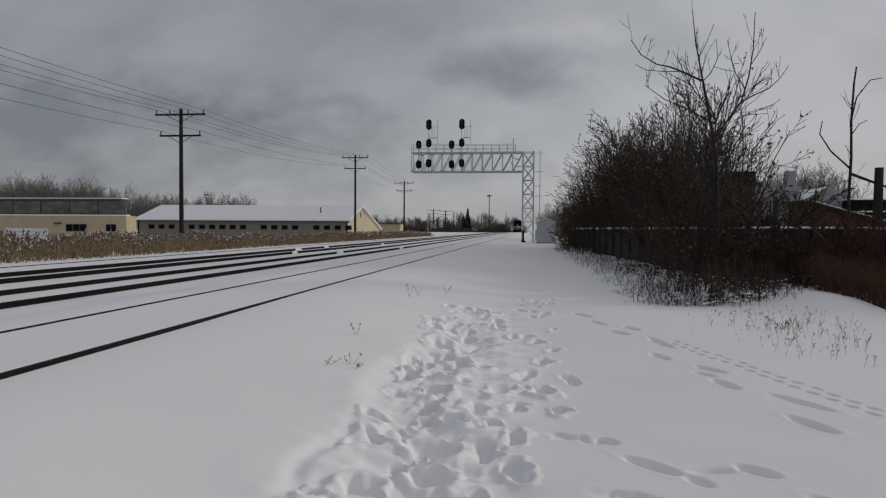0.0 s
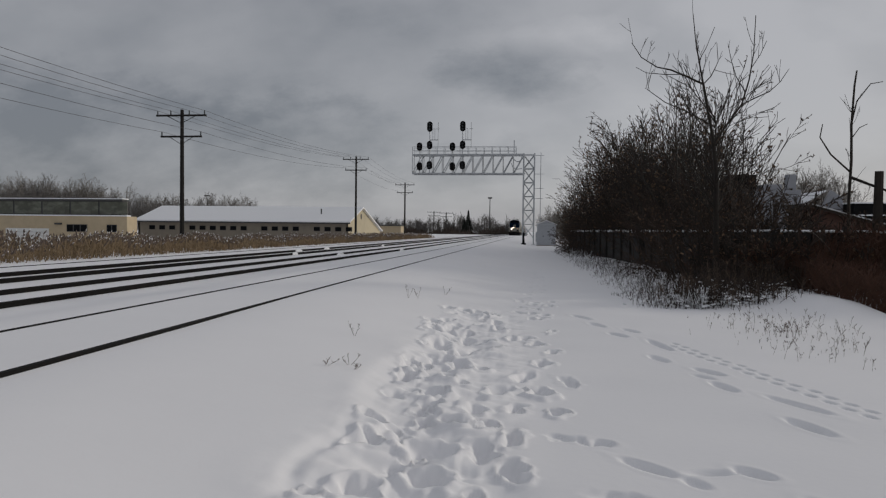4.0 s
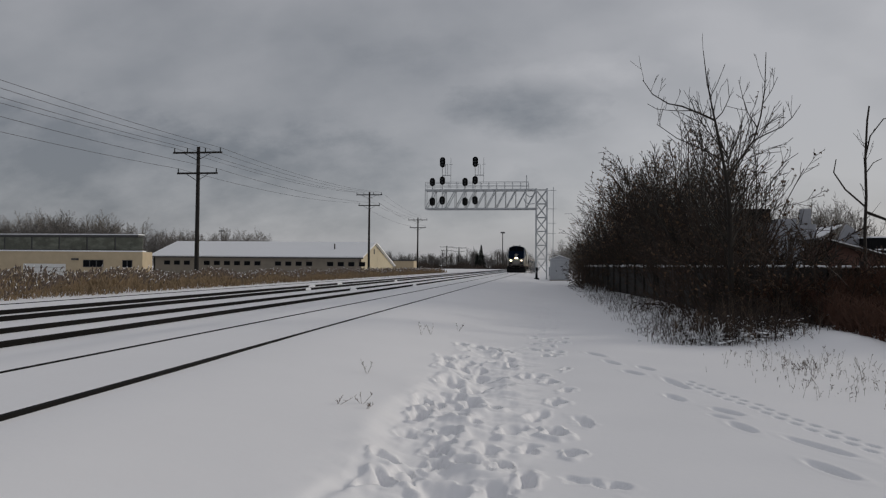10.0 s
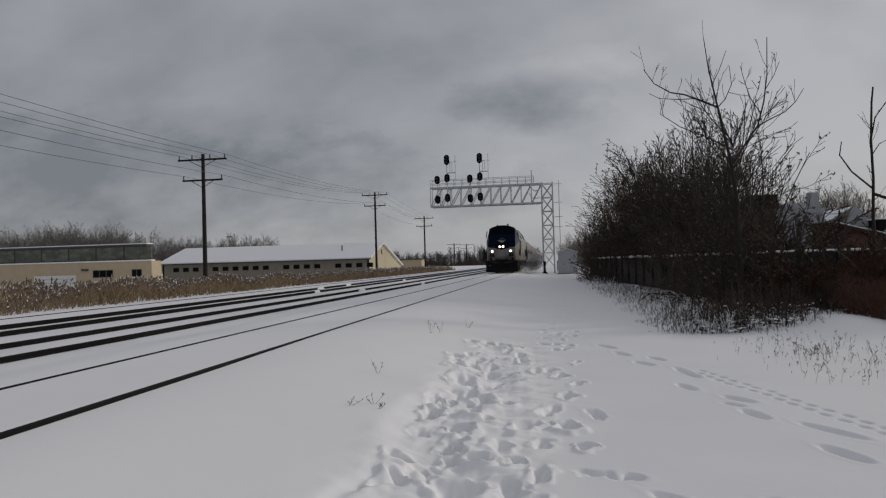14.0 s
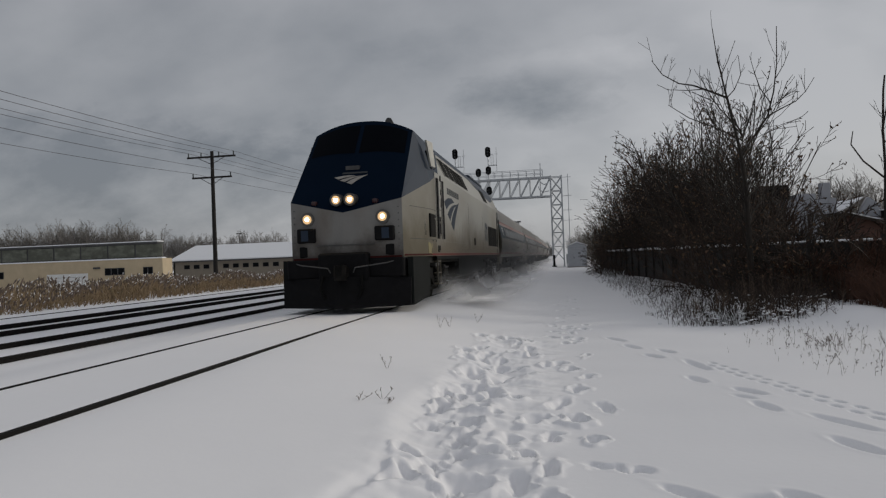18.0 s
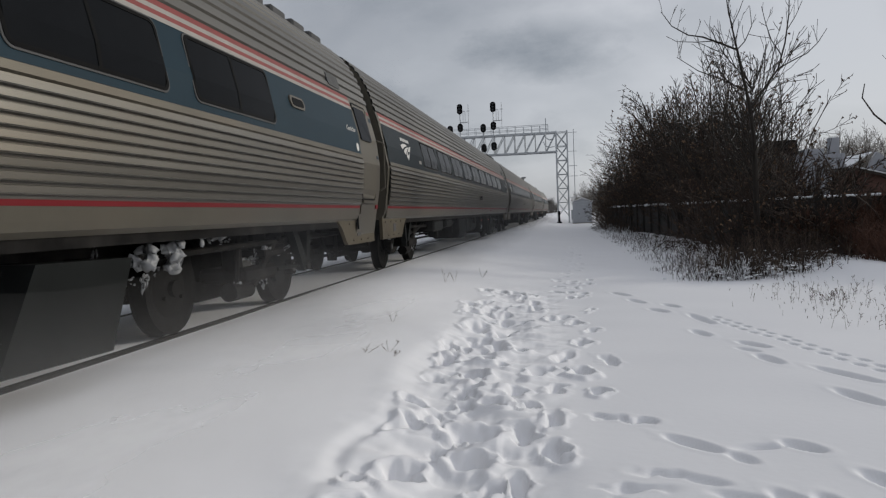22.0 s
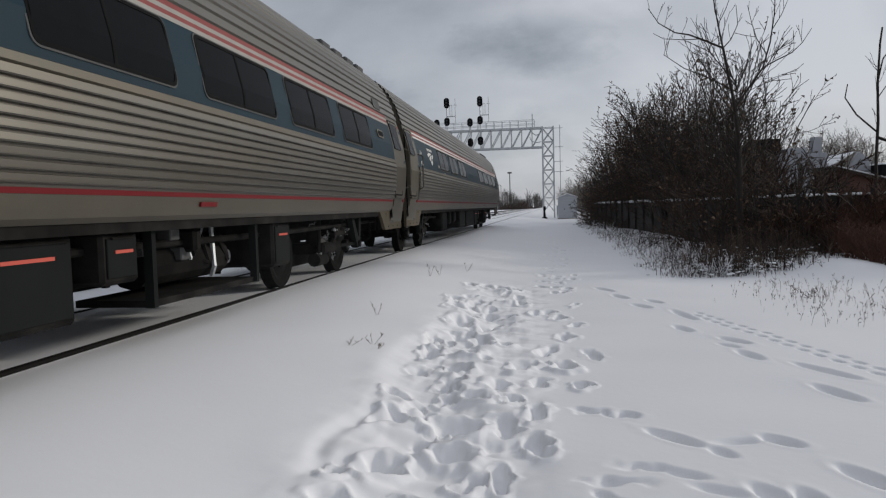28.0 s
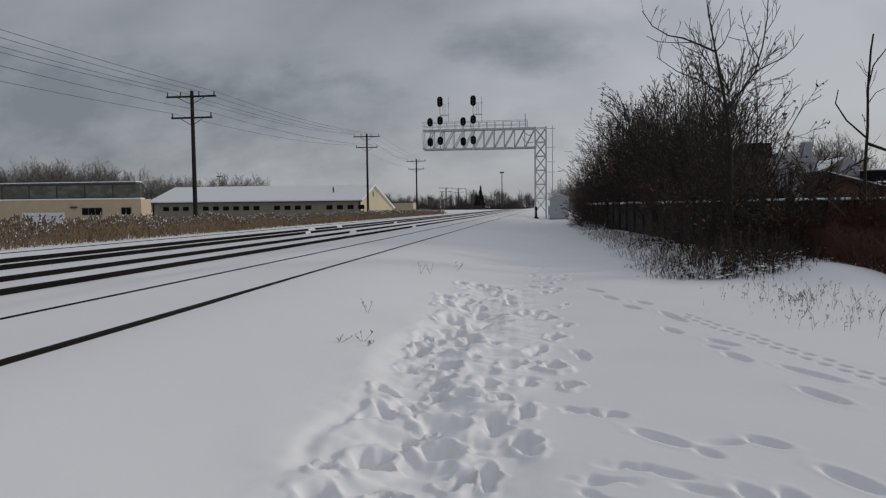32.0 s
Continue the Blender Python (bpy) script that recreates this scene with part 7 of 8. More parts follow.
        for i in range(8):
            part("rivet", rod((s * 1.17, -0.03, 1.25 + i * .14), (s * 1.17, -0.005, 1.25 + i * .14), 0.014, 6), "trim", L)
        part("nose_red_stripe", plate([(s * 0.02, -0.222, 1.15), (s * 1.22, -0.004, 1.15), (s * 1.22, -0.004, 1.19), (s * 0.02, -0.222, 1.19)], (0, -1, 0), 0.006, 0.01), "red_dirty", L)
        # grab rails and cables over the pilot
        part("front_handrail", path_rod([(s * 0.25, -0.42, 0.86), (s * 0.30, -0.46, 0.96), (s * 0.95, -0.30, 1.04), (s * 1.18, -0.14, 1.10)], 0.014, 6), "trim", L)
        part("nose_skirt", prism([(-0.05, 0.12), (1.75, 0.22), (1.9, 0.55), (1.9, 1.15), (-0.02, 1.15)], 0, s * 1.34, s * 1.46), "skirt", L, "dark grey nose skirt")
        part("plough_half", skin([[(0, -0.75, 0.12), (s * 1.40, -0.15, 0.12), (s * 1.42, -0.08, 0.72), (0, -0.45, 0.78)], [(s * 1.40, -0.15, 0.12), (s * 1.42, 0.3, 0.12), (s * 1.42, 0.3, 0.72), (s * 1.42, -0.08, 0.72)]]), "black", L, "black pilot plough")
        part("anticlimber", box(0.0, s * 1.30, -0.22, 0.25, 0.74, 1.15, 0.03), "black", L)
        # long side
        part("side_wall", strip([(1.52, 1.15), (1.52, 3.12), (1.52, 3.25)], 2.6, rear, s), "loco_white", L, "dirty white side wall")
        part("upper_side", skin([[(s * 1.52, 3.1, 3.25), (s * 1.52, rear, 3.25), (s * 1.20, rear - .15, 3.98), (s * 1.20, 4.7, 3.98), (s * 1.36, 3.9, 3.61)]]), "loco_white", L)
        part("tail_wedge", plate([(s * slope_at(3.96), 11.5, 3.96), (s * slope_at(3.62), 15.5, 3.62), (s * slope_at(3.55), 17.8, 3.55), (s * slope_at(3.72), 19.4, 3.72), (s * slope_at(3.96), rear - .18, 3.96)], (s * 0.94, 0, 0.34), 0.006, 0.012), "slate", L, "slate blue swoop below the roof")
        part("roof_side", loft([back, tail]), "slate", L, smooth=True)
        part("roof_edge", skin([[(s * 1.05, 4.7, 4.22), (s * 1.05, rear - .15, 4.22), (s * 1.20, rear - .15, 3.98), (s * 1.20, 4.7, 3.98)]]), "slate", L)
        part("roof_front", loft([brow, back]), "navy", L, smooth=True)
        part("side_red_stripe", side_quad(2.6, rear, 1.172, 1.21, s, 0.006), "red", L, "thin red stripe along the sill")
        part("nose_side_stripe", plate([(s * 1.26, 0.06, 1.172), (s * 1.52, 1.9, 1.172), (s * 1.52, 1.9, 1.21), (s * 1.26, 0.06, 1.21)], (s, -0.14, 0), 0.006, 0.008), "red_dirty", L)
        part("cab_side_stripe", side_quad(1.92, 2.59, 1.172, 1.21, s, 0.006), "red", L)
        part("sill_band", side_quad(2.6, rear, 1.06, 1.16, s, -0.004), "skirt", L)
        # cab door with step well and rails
        d = part("cab_door", side_quad(2.84, 3.40, 2.34, 3.06, s, 0.010), "loco_white", L, "white cab door")
        part("door_seam", side_quad(2.84, 3.40, 2.325, 2.34, s, 0.006), "trim", d)
        for z0, z1 in ((3.10, 3.22), (2.74, 2.86), (2.42, 2.62)):
            part("door_hinge", prism([(3.30, z0), (3.40, z0 - 0.02), (3.40, z1 + 0.02), (3.34, z1), (3.33, (z0 + z1) / 2)], 0, s * 1.51, s * 1.545), "black", d)
        part("door_handle", side_quad(2.98, 3.02, 2.52, 2.66, s, 0.03), "trim", d)
        part("lower_door_panel", side_quad(2.84, 3.40, 1.60, 2.325, s, 0.004), "loco_white", L)
        for y in (2.64, 2.80, 3.43, 3.57):
            part("door_rail", rod((s * 1.565, y, 1.58), (s * 1.565, y, 3.10), 0.016, 6), "black" if y in (2.64, 3.57) else "trim", L)
        # flat dark strips paint the shadow between each pair of rails
        for y in (2.72, 3.50):
            part("rail_recess", side_quad(y - 0.045, y + 0.045, 1.58, 3.12, s, 0.005), "trim", L)
        w = part("step_well", side_quad(2.87, 3.34, 1.66, 2.15, s, 0.007), "black", L)
        part("well_cheek", side_quad(2.90, 2.99, 1.70, 1.96, s, 0.012), "loco_nose", w)
        for z in (1.665, 1.985):
            part("step_tread", side_quad(2.88, 3.33, z, z + 0.04, s, 0.03), "steel_plain", w)
        h = part("step_hole", side_quad(2.76, 3.13, 1.25, 1.41, s, 0.007), "black", L)
        part("step_tread", side_quad(2.78, 3.11, 1.255, 1.285, s, 0.03), "steel_plain", h)
        for y in (2.72, 3.14):
            part("ladder_rail", rod((s * 1.50, y, 0.42), (s * 1.50, y, 1.16), 0.02, 5), "steel_plain", L)
        for z in (0.44, 0.71, 1.00):
            part("ladder_step", box(s * 1.40, s * 1.52, 2.70, 3.16, z, z + 0.03), "steel_plain", L)
        # grilles and hatches
        g = part("side_grille", prism([(1.76, 1.61), (2.46, 1.61), (2.46, 2.05), (2.31, 2.06), (2.31, 2.17), (1.76, 2.17)], 0, s * 1.495, s * 1.532), "black", L, "dark notched air grille")
        for i in range(13):
            z = 1.635 + i * .0415
            part("louvre", side_quad(1.78, 2.29 if z > 2.03 else 2.44, z, z + 0.016, s, 0.03), "grille", g)
        f = part("filler_cap", rod((s * 1.52, 2.42, 2.125), (s * 1.548, 2.42, 2.125), 0.045, 14), "trim", L)
        part("filler_bore", rod((s * 1.548, 2.42, 2.125), (s * 1.552, 2.42, 2.125), 0.025, 10), "black", f)
        v = part("vent_strip", plate([(s * 1.449, 1.42, 1.63), (s * 1.466, 1.54, 1.63), (s * 1.466, 1.54, 2.0), (s * 1.449, 1.42, 2.0)], (s, -0.14, 0), 0.006, 0.02), "loco_white", L, "narrow louvred vent strip")
        for i in range(13):
            z = 1.645 + i * .027
            part("louvre", plate([(s * 1.451, 1.435, z), (s * 1.464, 1.525, z), (s * 1.464, 1.525, z + .012), (s * 1.451, 1.435, z + .012)], (s, -0.14, 0), 0.012, 0.02), "grille", v)
        for z in (1.545, 2.27):
            part("panel_seam", side_quad(1.92, 2.62, z, z + 0.012, s, 0.004), "trim", L)
            part("nose_seam", plate([(s * 1.315, 0.46, z), (s * 1.518, 1.89, z), (s * 1.518, 1.89, z + .012), (s * 1.315, 0.46, z + .012)], (s, -0.14, 0), 0.004, 0.01), "trim", L)
        for y in (2.05, 2.5):
            part("panel_latch", side_quad(y, y + 0.05, 1.50, 1.545, s, 0.012), "trim", L)
        n = part("notice_plate", plate([(s * 1.478, 1.63, 1.225), (s * 1.52, 1.96, 1.20), (s * 1.52, 2.0, 1.45), (s * 1.48, 1.66, 1.475)], (s, -0.12, 0), 0.010, 0.014), "ochre", L, "peeling ochre notice")
        part("torn_patch", plate([(s * 1.507, 1.86, 1.22), (s * 1.52, 1.95, 1.22), (s * 1.519, 1.96, 1.34), (s * 1.512, 1.90, 1.36)], (s, -0.12, 0), 0.012, 0.012), "nose_side", n)
        for y0, y1 in ((4.45, 5.28), (5.40, 6.30), (6.45, 7.22), (7.27, 8.02), (8.14, 9.25), (14.3, 15.6)):
            q = part("roof_grille", slope_plate(y0, y1, 3.36, 3.86, s, 0.012, 0.12), "black", L, "dark air intake grille")
            for i in range(6):
                z = 3.40 + i * 0.078
                part("louvre", slope_plate(y0 + .03, y1 - .03, z, z + 0.03, s, 0.03, 0.0), "grille", q)
        for y in (4.39, 5.34, 6.37):
            part("grille_frame", slope_plate(y - 0.04, y + 0.03, 3.32, 3.90, s, 0.02, 0.1), "loco_white", L)
        for y0, y1 in ((15.2, 16.06), (16.12, 16.98), (17.12, 18.0), (18.06, 18.92)):
            q = part("radiator_grille", side_quad(y0, y1, 1.53, 2.36, s, 0.012), "black", L, "dark radiator grille")
            for i in range(13):
                part("louvre", side_quad(y0 + .03, y1 - .03, 1.56 + i * .061, 1.575 + i * .061, s, 0.03), "grille", q)
        d = part("rear_door", side_quad(19.27, 19.86, 1.55, 3.23, s, 0.012), "loco_white", L, "narrow rear door")
        part("door_window", side_quad(19.34, 19.77, 2.66, 3.18, s, 0.018, r=0.07), "glass", d)
        part("door_seam", side_quad(19.24, 19.27, 1.55, 3.23, s, 0.006), "trim", d)
        part("door_latch", side_quad(19.32, 19.44, 2.40, 2.58, s, 0.024), "black", d)
        for y in (19.03, 19.95):
            part("door_rail", rod((s * 1.56, y, 1.5), (s * 1.56, y, 2.85), 0.02, 6), "black", L)
        for z in (0.45, 0.72, 0.98, 1.24):
            part("ladder_step", box(s * 1.40, s * 1.53, 19.16, 19.46, z, z + 0.03), "steel_plain", L)
        for y in (19.17, 19.45):
            part("ladder_rail", rod((s * 1.52, y, 0.42), (s * 1.52, y, 1.38), 0.02, 5), "steel_plain", L)
        part("rear_step_hole", side_quad(19.18, 19.44, 1.26, 1.42, s, 0.006), "black", L)
        part("access_panel", side_quad(13.1, 13.7, 1.35, 2.7, s, 0.005), "loco_white", L)
        part("socket_box", side_quad(10.28, 10.55, 1.50, 1.76, s, 0.02, r=0.03), "black", L)
        part("panel_seam", side_quad(8.9, 8.915, 1.22, 2.9, s, 0.002), "grey_ink", L)
        part("waist_seam", side_quad(3.6, 19.0, 1.52, 1.53, s, 0.003), "loco_nose", L)
        # arrow device: three swept bands, and a bar for the name
        arrows = [[(3.97, 2.61), (4.21, 2.67), (4.65, 2.75), (5.22, 2.78), (5.76, 2.7), (5.13, 2.62), (4.72, 2.55), (4.32, 2.41), (4.12, 2.51)],
                  [(4.48, 2.29), (4.82, 2.44), (5.27, 2.56), (5.82, 2.64), (6.28, 2.67), (5.65, 2.53), (5.28, 2.37), (4.9, 2.13), (4.69, 2.21)],
                  [(5.07, 2.05), (5.36, 2.28), (5.81, 2.51), (6.26, 2.66), (6.72, 2.76), (6.34, 2.53), (5.91, 2.24), (5.53, 1.87), (5.28, 1.96)]]
        for a in arrows:
            part("arrow_band", prism(a, 0, s * 1.515, s * 1.526), "slate", L, "slate blue swept emblem band")
        for i in range(6):
            y = 4.50 + i * 0.378
            part("name_mark", side_quad(y, y + 0.29, 2.85, 3.02, s, 0.005), "grey_ink", L)
        # fuel tank skirt and truck steps
        part("tank_side", prism([(7.2, 0.55), (13.3, 0.55), (13.6, 0.85), (13.6, 1.12), (6.9, 1.12), (6.9, 0.85)], 0, s * 1.30, s * 1.42), "skirt", L, "grey fuel tank skirt")
        if s > 0:
            lettering("101", 1.06, Matrix(((0, 0, 1, 1.522), (1, 0, 0, 13.43), (0, 1, 0, 1.72), (0, 0, 0, 1))), "slate", L, "road_number")
            part("numeral_flag", prism([(14.54, 2.27), (14.57, 2.20), (14.675, 2.28), (14.675, 2.43)], 0, 1.515, 1.5245), "slate", L)
    part("front_number", box(-0.16, 0.16, 0.62, 0.70, 3.16, 3.25), "trim", L)
    # emblem on the nose slope: three pale bands and a bar
    n = Vector((0, -1.0, 0.78)).normalized()
    for band in EMBLEM:
        pts = []
        for u, v in band:
            z = 2.80 + 0.22 * v
            pts.append((-0.38 + 0.76 * u, -0.22 + (z - 2.14) / 2.32 * 1.97, z))
        part("emblem_band", plate(pts, n, 0.012, 0.03), "stripe_dull", L, "white swept emblem band")
    part("name_bar", plate([(-0.22, 0.565, 3.055), (0.36, 0.565, 3.055), (0.36, 0.60, 3.09), (-0.22, 0.60, 3.09)], n, 0.02, 0.06), "grey_ink", L)
    part("nose_seam", box(-0.62, 0.66, -0.235, -0.1, 1.44, 1.455), "trim", L)
    part("coupler_pocket", box(-0.55, 0.55, -0.36, 0.1, 0.62, 1.28, 0.04), "black", L)
    part("coupler", box(-0.14, 0.14, -0.62, 0.2, 0.72, 1.0, 0.05), "underframe", L)
    part("coupler_knuckle", rod((0.04, -0.66, 0.70), (0.04, -0.66, 1.02), 0.13, 10), "underframe", L)
    part("air_hose", path_rod([(-0.42, -0.4, 0.8), (-0.44, -0.55, 0.55), (-0.36, -0.58, 0.35), (-0.22, -0.52, 0.30)], 0.03, 6), "rubber", L)
    part("air_hose", path_rod([(0.42, -0.4, 0.8), (0.46, -0.52, 0.5), (0.36, -0.55, 0.3)], 0.03, 6), "rubber", L)
    part("hood_core", box(-1.2, 1.2, 0.3, 3.4, 1.1, 2.3), "black", L)
    part("end_wall", prism([(-1.52, 1.1), (1.52, 1.1), (1.52, 3.25), (1.20, 3.98), (1.05, 4.18), (0.6, 4.38), (-0.6, 4.38), (-1.05, 4.18), (-1.20, 3.98), (-1.52, 3.25)], 1, rear - 0.17, rear - 0.02), "loco_white", L)
    part("tail_hood", box(-1.45, 1.45, rear - 0.02, rear + 0.22, 1.0, 3.5, 0.05), "rubber", L)
    part("underfloor", box(-1.40, 1.40, 0.4, rear - 0.1, 0.98, 1.14), "underframe", L)
    part("fuel_tank", box(-1.30, 1.30, 7.0, 13.5, 0.40, 1.0, 0.1), "underframe", L)
    part("horn", rod((0.5, 2.6, 4.50), (0.5, 2.2, 4.52), 0.05, 8, r2=0.09), "trim", L)
    part("antenna_dome", rod((-0.5, 2.5, 4.38), (-0.5, 2.5, 4.56), 0.10, 10, r2=0.05), "trim", L)
    part("radiator_fan_housing", box(-0.9, 0.9, 14.5, 19.0, 4.36, 4.52, 0.05), "slate", L)
    for yc in (4.0, 17.0):
        make_truck(L, yc, 0.51, 2.75, 1.08)
        part("truck_core", box(-0.6, 0.6, yc - 2.6, yc + 2.6, 0.17, 1.0, 0.05), "underframe", L)
        for s in (1, -1):
            part("side_frame", prism([(yc - 1.95, 0.62), (yc - 1.8, 0.86), (yc + 1.8, 0.86), (yc + 1.95, 0.62), (yc + 1.6, 0.58), (yc + 0.9, 0.62), (yc + 0.55, 0.42), (yc - 0.55, 0.42), (yc - 0.9, 0.62), (yc - 1.6, 0.58)], 0, s * 1.14, s * 1.24), "underframe", L)
            for k in range(5):
                part("spring_coil", rod((s * 1.28, yc - 0.32, 0.46 + k * .08), (s * 1.28, yc - 0.32, 0.50 + k * .08), 0.10, 10), "skirt", L)
                part("spring_coil", rod((s * 1.28, yc + 0.32, 0.46 + k * .08), (s * 1.28, yc + 0.32, 0.50 + k * .08), 0.10, 10), "skirt", L)
            part("frame_rod", rod((s * 1.27, yc - 1.5, 0.40), (s * 1.27, yc + 1.5, 0.36), 0.022, 6), "underframe", L)
            part("brake_rigging", rod((s * 1.26, yc + 0.7, 0.95), (s * 1.26, yc + 1.3, 0.32), 0.03, 6), "skirt", L)
            part("frosted_pipe", path_rod([(s * 1.3, yc + 0.9, 0.9), (s * 1.3, yc + 1.2, 0.82), (s * 1.3, yc + 1.6, 0.84)], 0.02, 6), "trim", L)
            part("cable_box", box(s * 1.2, s * 1.36, yc - 0.75, yc - 0.2, 0.88, 1.05, 0.02), "trim", L)
        for s in (1, -1):
            part("brake_cylinder", rod((s * 1.22, yc - 0.5, 0.75), (s * 1.22, yc + 0.1, 0.75), 0.12, 10), "underframe", L)
            part("sand_pipe", rod((s * 1.0, yc - 2.0, 0.9), (s * 0.8, yc - 1.9, 0.15), 0.03, 5), "underframe", L)
    return L


loco = make_loco()
LABELS = ("fluted stainless carriage with a dark blue window band", "fluted stainless carriage with end doors and a blue window band")
first_car = make_car(False, LABELS[0], COACH)
car_a = make_car(False, "sooty fluted stainless carriage with a near-black window band", SOOTY)
mark = len(WHEELS)
car_b = make_car(True, LABELS[1], DINER)
cafe = make_car(True, "last fluted stainless carriage, a cafe car with fewer windows", CAFE)
cars = [first_car, car_a]
rs = random.Random(23)
heap = bmesh.new()
for cy, cz in ((19.20, 0.80), (19.32, 0.88), (19.72, 0.82), (19.80, 0.74), (19.66, 0.90), (20.1, 0.92), (20.45, 0.93)):     # packed snow behind the trailing truck's hood
    for k in range(3):
        q = bmesh.ops.create_icosphere(heap, subdivisions=2, radius=rs.uniform(0.04, 0.065) * (0.6 if cy > 20 else 1.0), matrix=Matrix.Translation((rs.uniform(1.2, 1.36), cy + rs.uniform(-.06, .06), cz + rs.uniform(-.03, .03))))
        for v in q["verts"]:
            v.co += Vector((noise.noise(v.co * 19.0), 1.3 * noise.noise(v.co * 17.0 + Vector((3, 1, 2))), noise.noise(v.co * 21.0 + Vector((7, 5, 1))))) * 0.06
tagged(part("packed_snow", heap, "ice", first_car, "heaps of snow packed on the brackets", True), kind="stuff")


def copy_car(src):
    """A further carriage of the same build; its wheelsets are found again among the parts."""
    o = copy_thing(src, Matrix.Identity(4))
    for ch in o.children:
        if ch.name.split(".")[0] == "wheelset":
            WHEELS.append((ch, tuple(ch.location), ch.location.z))
    return o


cars += [copy_car(car_a), car_b, cafe]
for k in (0, 1, 2):
    lettering("Coachclass", 0.095, Matrix(((0, 0, 1, side_x(2.36) + 0.006), (1, 0, 0, 23.90), (0, 1, 0, 2.33), (0, 0, 0, 1))), "white_stripe", cars[k], "class_lettering")
lettering("Cafe", 0.13, Matrix(((0, 0, 1, side_x(2.36) + 0.004), (1, 0, 0, 1.30), (0, 1, 0, 2.33), (0, 0, 0, 1))), "white_stripe", cafe, "name_lettering")


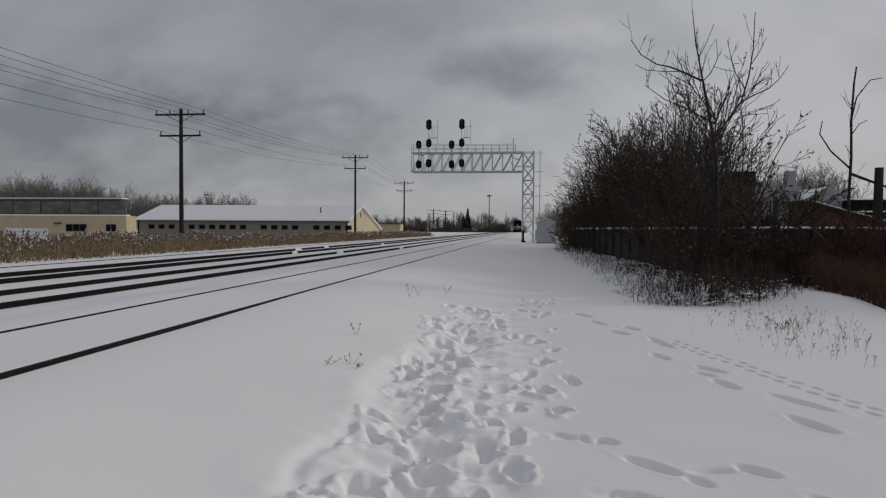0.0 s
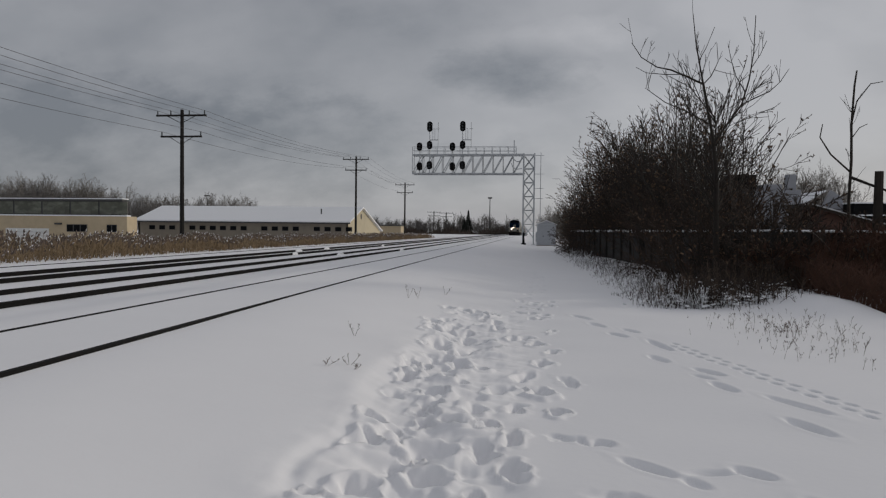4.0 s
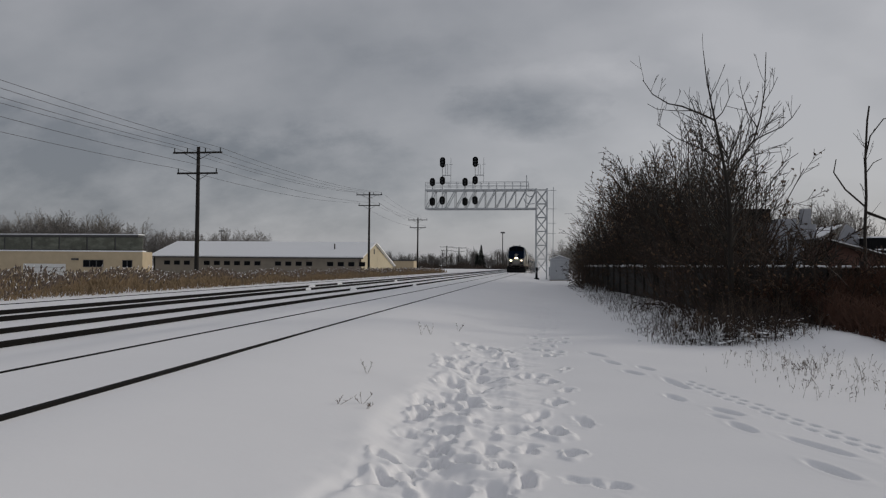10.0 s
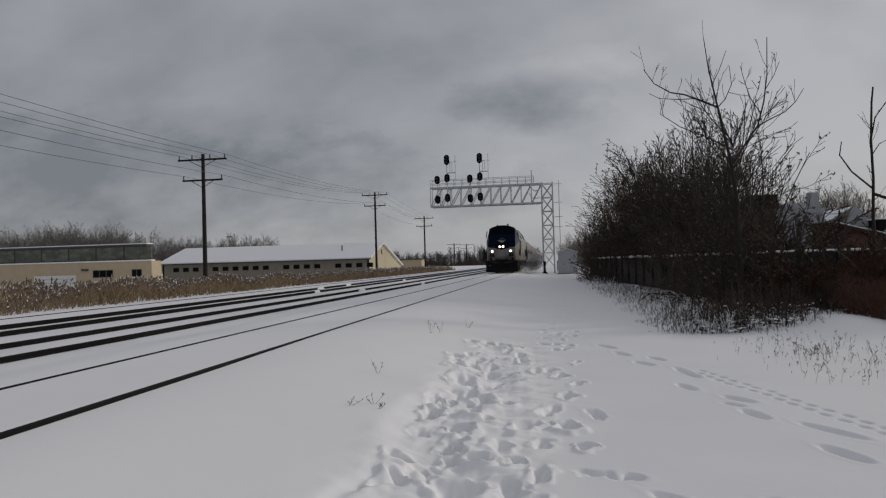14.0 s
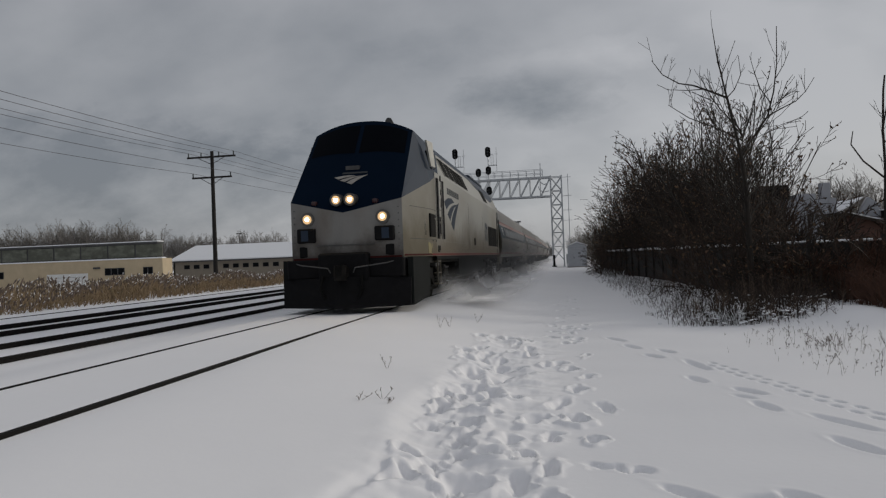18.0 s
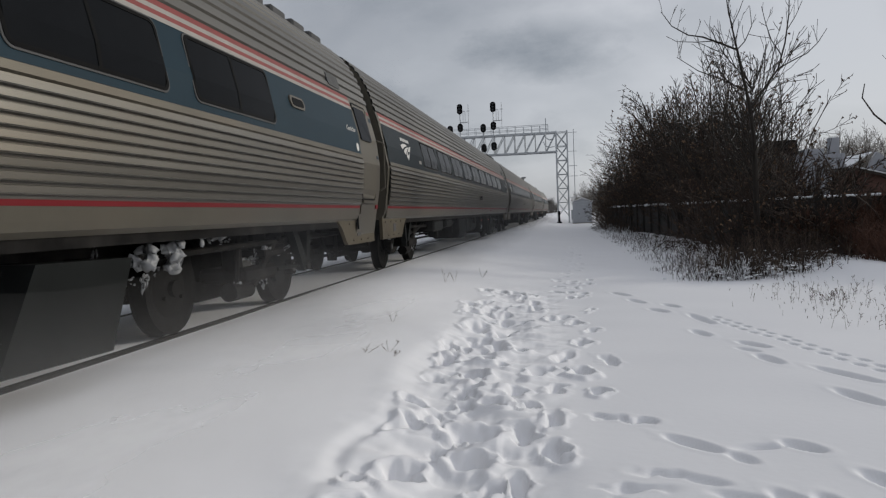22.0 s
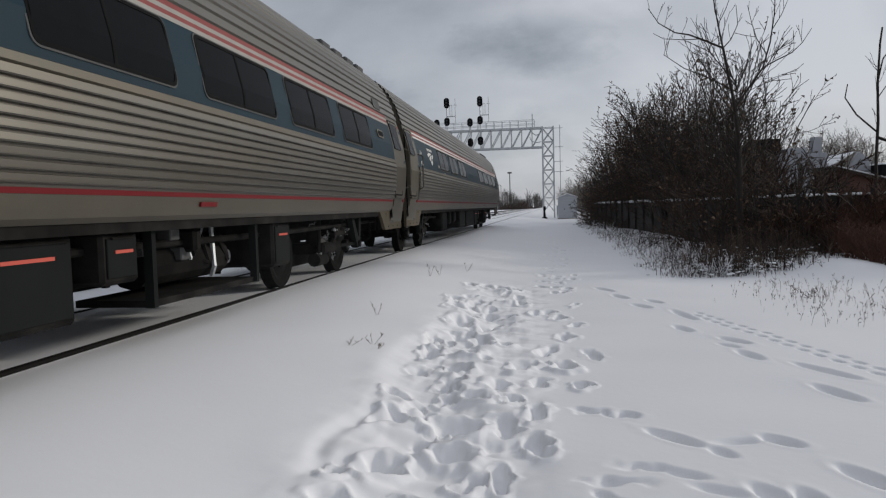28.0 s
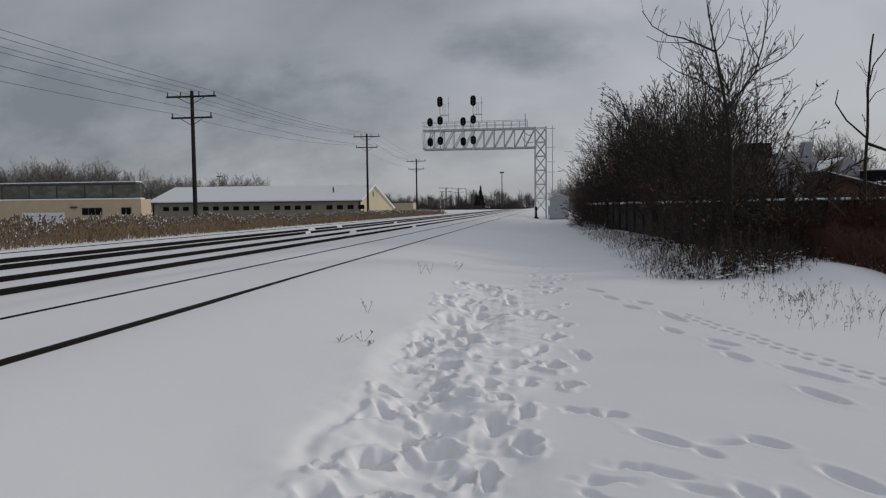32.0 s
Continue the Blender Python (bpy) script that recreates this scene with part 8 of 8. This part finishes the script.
# snow dust whirled up by the train: thin veils of powder beside each vehicle
def make_veils(length, density, top, lead, seed, label, fall=2.0, sheets=3, curtains=0, thick=0.75, high=1.05, drift=0.0):
    r = np.random.RandomState(seed)
    root = thing("snow_dust", Matrix.Identity(4), label, "snow dust", "snow dust along the train")
    for off, lean, drop in ((1.72, 0.14, 0.0), (2.3, 0.3, 0.3), (3.05, 0.45, 0.75))[:sheets]:
        ny, nz = 70, 6
        g = ground_at(TRAIN_X + off, 5.0) - 0.04
        crest = max(top - drop, g + 0.35)
        m = mist_mat("powder_mist", density, g, crest, length, lead, fall)
        ph = r.rand(4) * 6.28
        V, F = [], []
        for i in range(ny + 1):
            y = length * i / ny
            wob = 0.10 * math.sin(y * 0.9 + ph[0]) + 0.06 * math.sin(y * 2.3 + ph[1])
            for k in range(nz + 1):
                f = k / nz
                z = g + (crest - g) * f * (0.9 + 0.1 * math.sin(y * 1.3 + ph[2]))
                V.append((off + wob * (0.3 + f) - lean * f + 0.05 * math.sin(z * 5 + y + ph[3]), y, z))
        for i in range(ny):
            for k in range(nz):
                a = i * (nz + 1) + k
                F.append((a, a + 1, a + nz + 2, a + nz + 1))
        me = bpy.data.meshes.new("veil")
        me.from_pydata(V, [], F)
        me.materials.append(m)
        me.polygons.foreach_set("use_smooth", [True] * len(F))
        o = new("veil", me)
        o.parent = root
    # low drift that hides the rail, close over the snow
    if drift > 0.05:
        z, wide = 0.05, (0.85, 3.8)
        m = mist_mat("powder_drift", drift, -1.0, 9.0, length, lead, 0.01, wide)
        V, F = [], []
        for i in range(41):
            for k in range(7):
                x, y = wide[0] + (wide[1] - wide[0]) * k / 6, length * i / 40
                g = ground_at(TRAIN_X + x, 5.0)
                V.append((x, y, max(g, -0.06) * 0.8 + z))
        for i in range(40):
            for k in range(6):
                a = i * 7 + k
                F.append((a, a + 1, a + 8, a + 7))
        o = raw("drift_sheet", V, F, "snow_cap", root, smooth=True)
        o.data.materials[0] = m
    # drifting curtains across, which thicken the dust along the line of sight
    for i in range(curtains):
        y = 2.5 + i * (length - 4.0) / curtains
        g = ground_at(TRAIN_X + 2.2, 5.0) - 0.04
        m = mist_mat("powder_curtain", thick * (1.0 - (0.0 if length < 22 else 0.65) * i / curtains), g, high, length, 0.1, 1.2, (1.35, 3.3))
        V, F = [], []
        for k in range(9):
            for j in range(9):
                u, v = k / 8, j / 8
                V.append((1.35 + 1.95 * u, y + 0.5 * u + 0.3 * v, g + (high - g) * v))
        for k in range(8):
            for j in range(8):
                a = k * 9 + j
                F.append((a, a + 1, a + 10, a + 9))
        me = bpy.data.meshes.new("curtain")
        me.from_pydata(V, [], F)
        me.materials.append(m)
        me.polygons.foreach_set("use_smooth", [True] * len(F))
        o = new("curtain", me)
        o.parent = root
    return root


dusts = [(make_veils(20.5, 0.85, 0.85, 3.0, 60, "white powder snow whirled up along the locomotive", 2.0, 2, 4, 0.50, 1.45, 0.85), LOCO_AT + 1.0)]
for k, (d, h, p, n, c, t, hi, low) in enumerate(((0.12, 0.9, 1.5, 1, 5, 0.50, 3.2, 0.35), (0.0, 0.5, 1.6, 0, 4, 0.26, 3.0, 0.0), (0.0, 0.5, 1.6, 0, 3, 0.22, 2.8, 0.0), (0.0, 0.5, 1.6, 0, 3, 0.10, 2.2, 0.0), (0.0, 0.5, 1.6, 0, 2, 0.05, 2.0, 0.0))):
    dusts.append((make_veils(26.0, d, h, 3.0, 61 + k, "thin powder snow drifting beside a carriage", p, n, c, t, hi, low), CAR_AT + 26.0 * k - 0.5))


# ---------------------------------------------------------------- what moves
def motions():
    times = [0.0, 0.05] + [float(t) for t in range(1, 32)] + [31.95, 32.0]

    def slide(ob, start):          # the train's speed wavers a little
        walk(ob, [(t, pose(TRAIN_X, start - SPEED * t + float(np.interp(t, (0, 18, 19, 20, 22, 24, 27.5, 30, 32), (0.3, 0.3, 0.04, 0.0, 0.18, -0.08, -0.12, 0.1, 0.1))), 0 - 0.30 * float(smooth(80, 170, start - SPEED * t)))) for t in times])

    slide(loco, LOCO_AT)
    for n, c in enumerate(cars):
        slide(c, CAR_AT + 26.0 * n)
    for ob, start in dusts:
        slide(ob, start)
    # wheels roll without slipping
    step = 0.05
    for w, place, r in WHEELS:
        turn = math.degrees(SPEED / r)
        walk(w, [(k * step, pose(*place, turn * k * step, 0, 0)) for k in range(int(32 / step) + 1)])


motions()
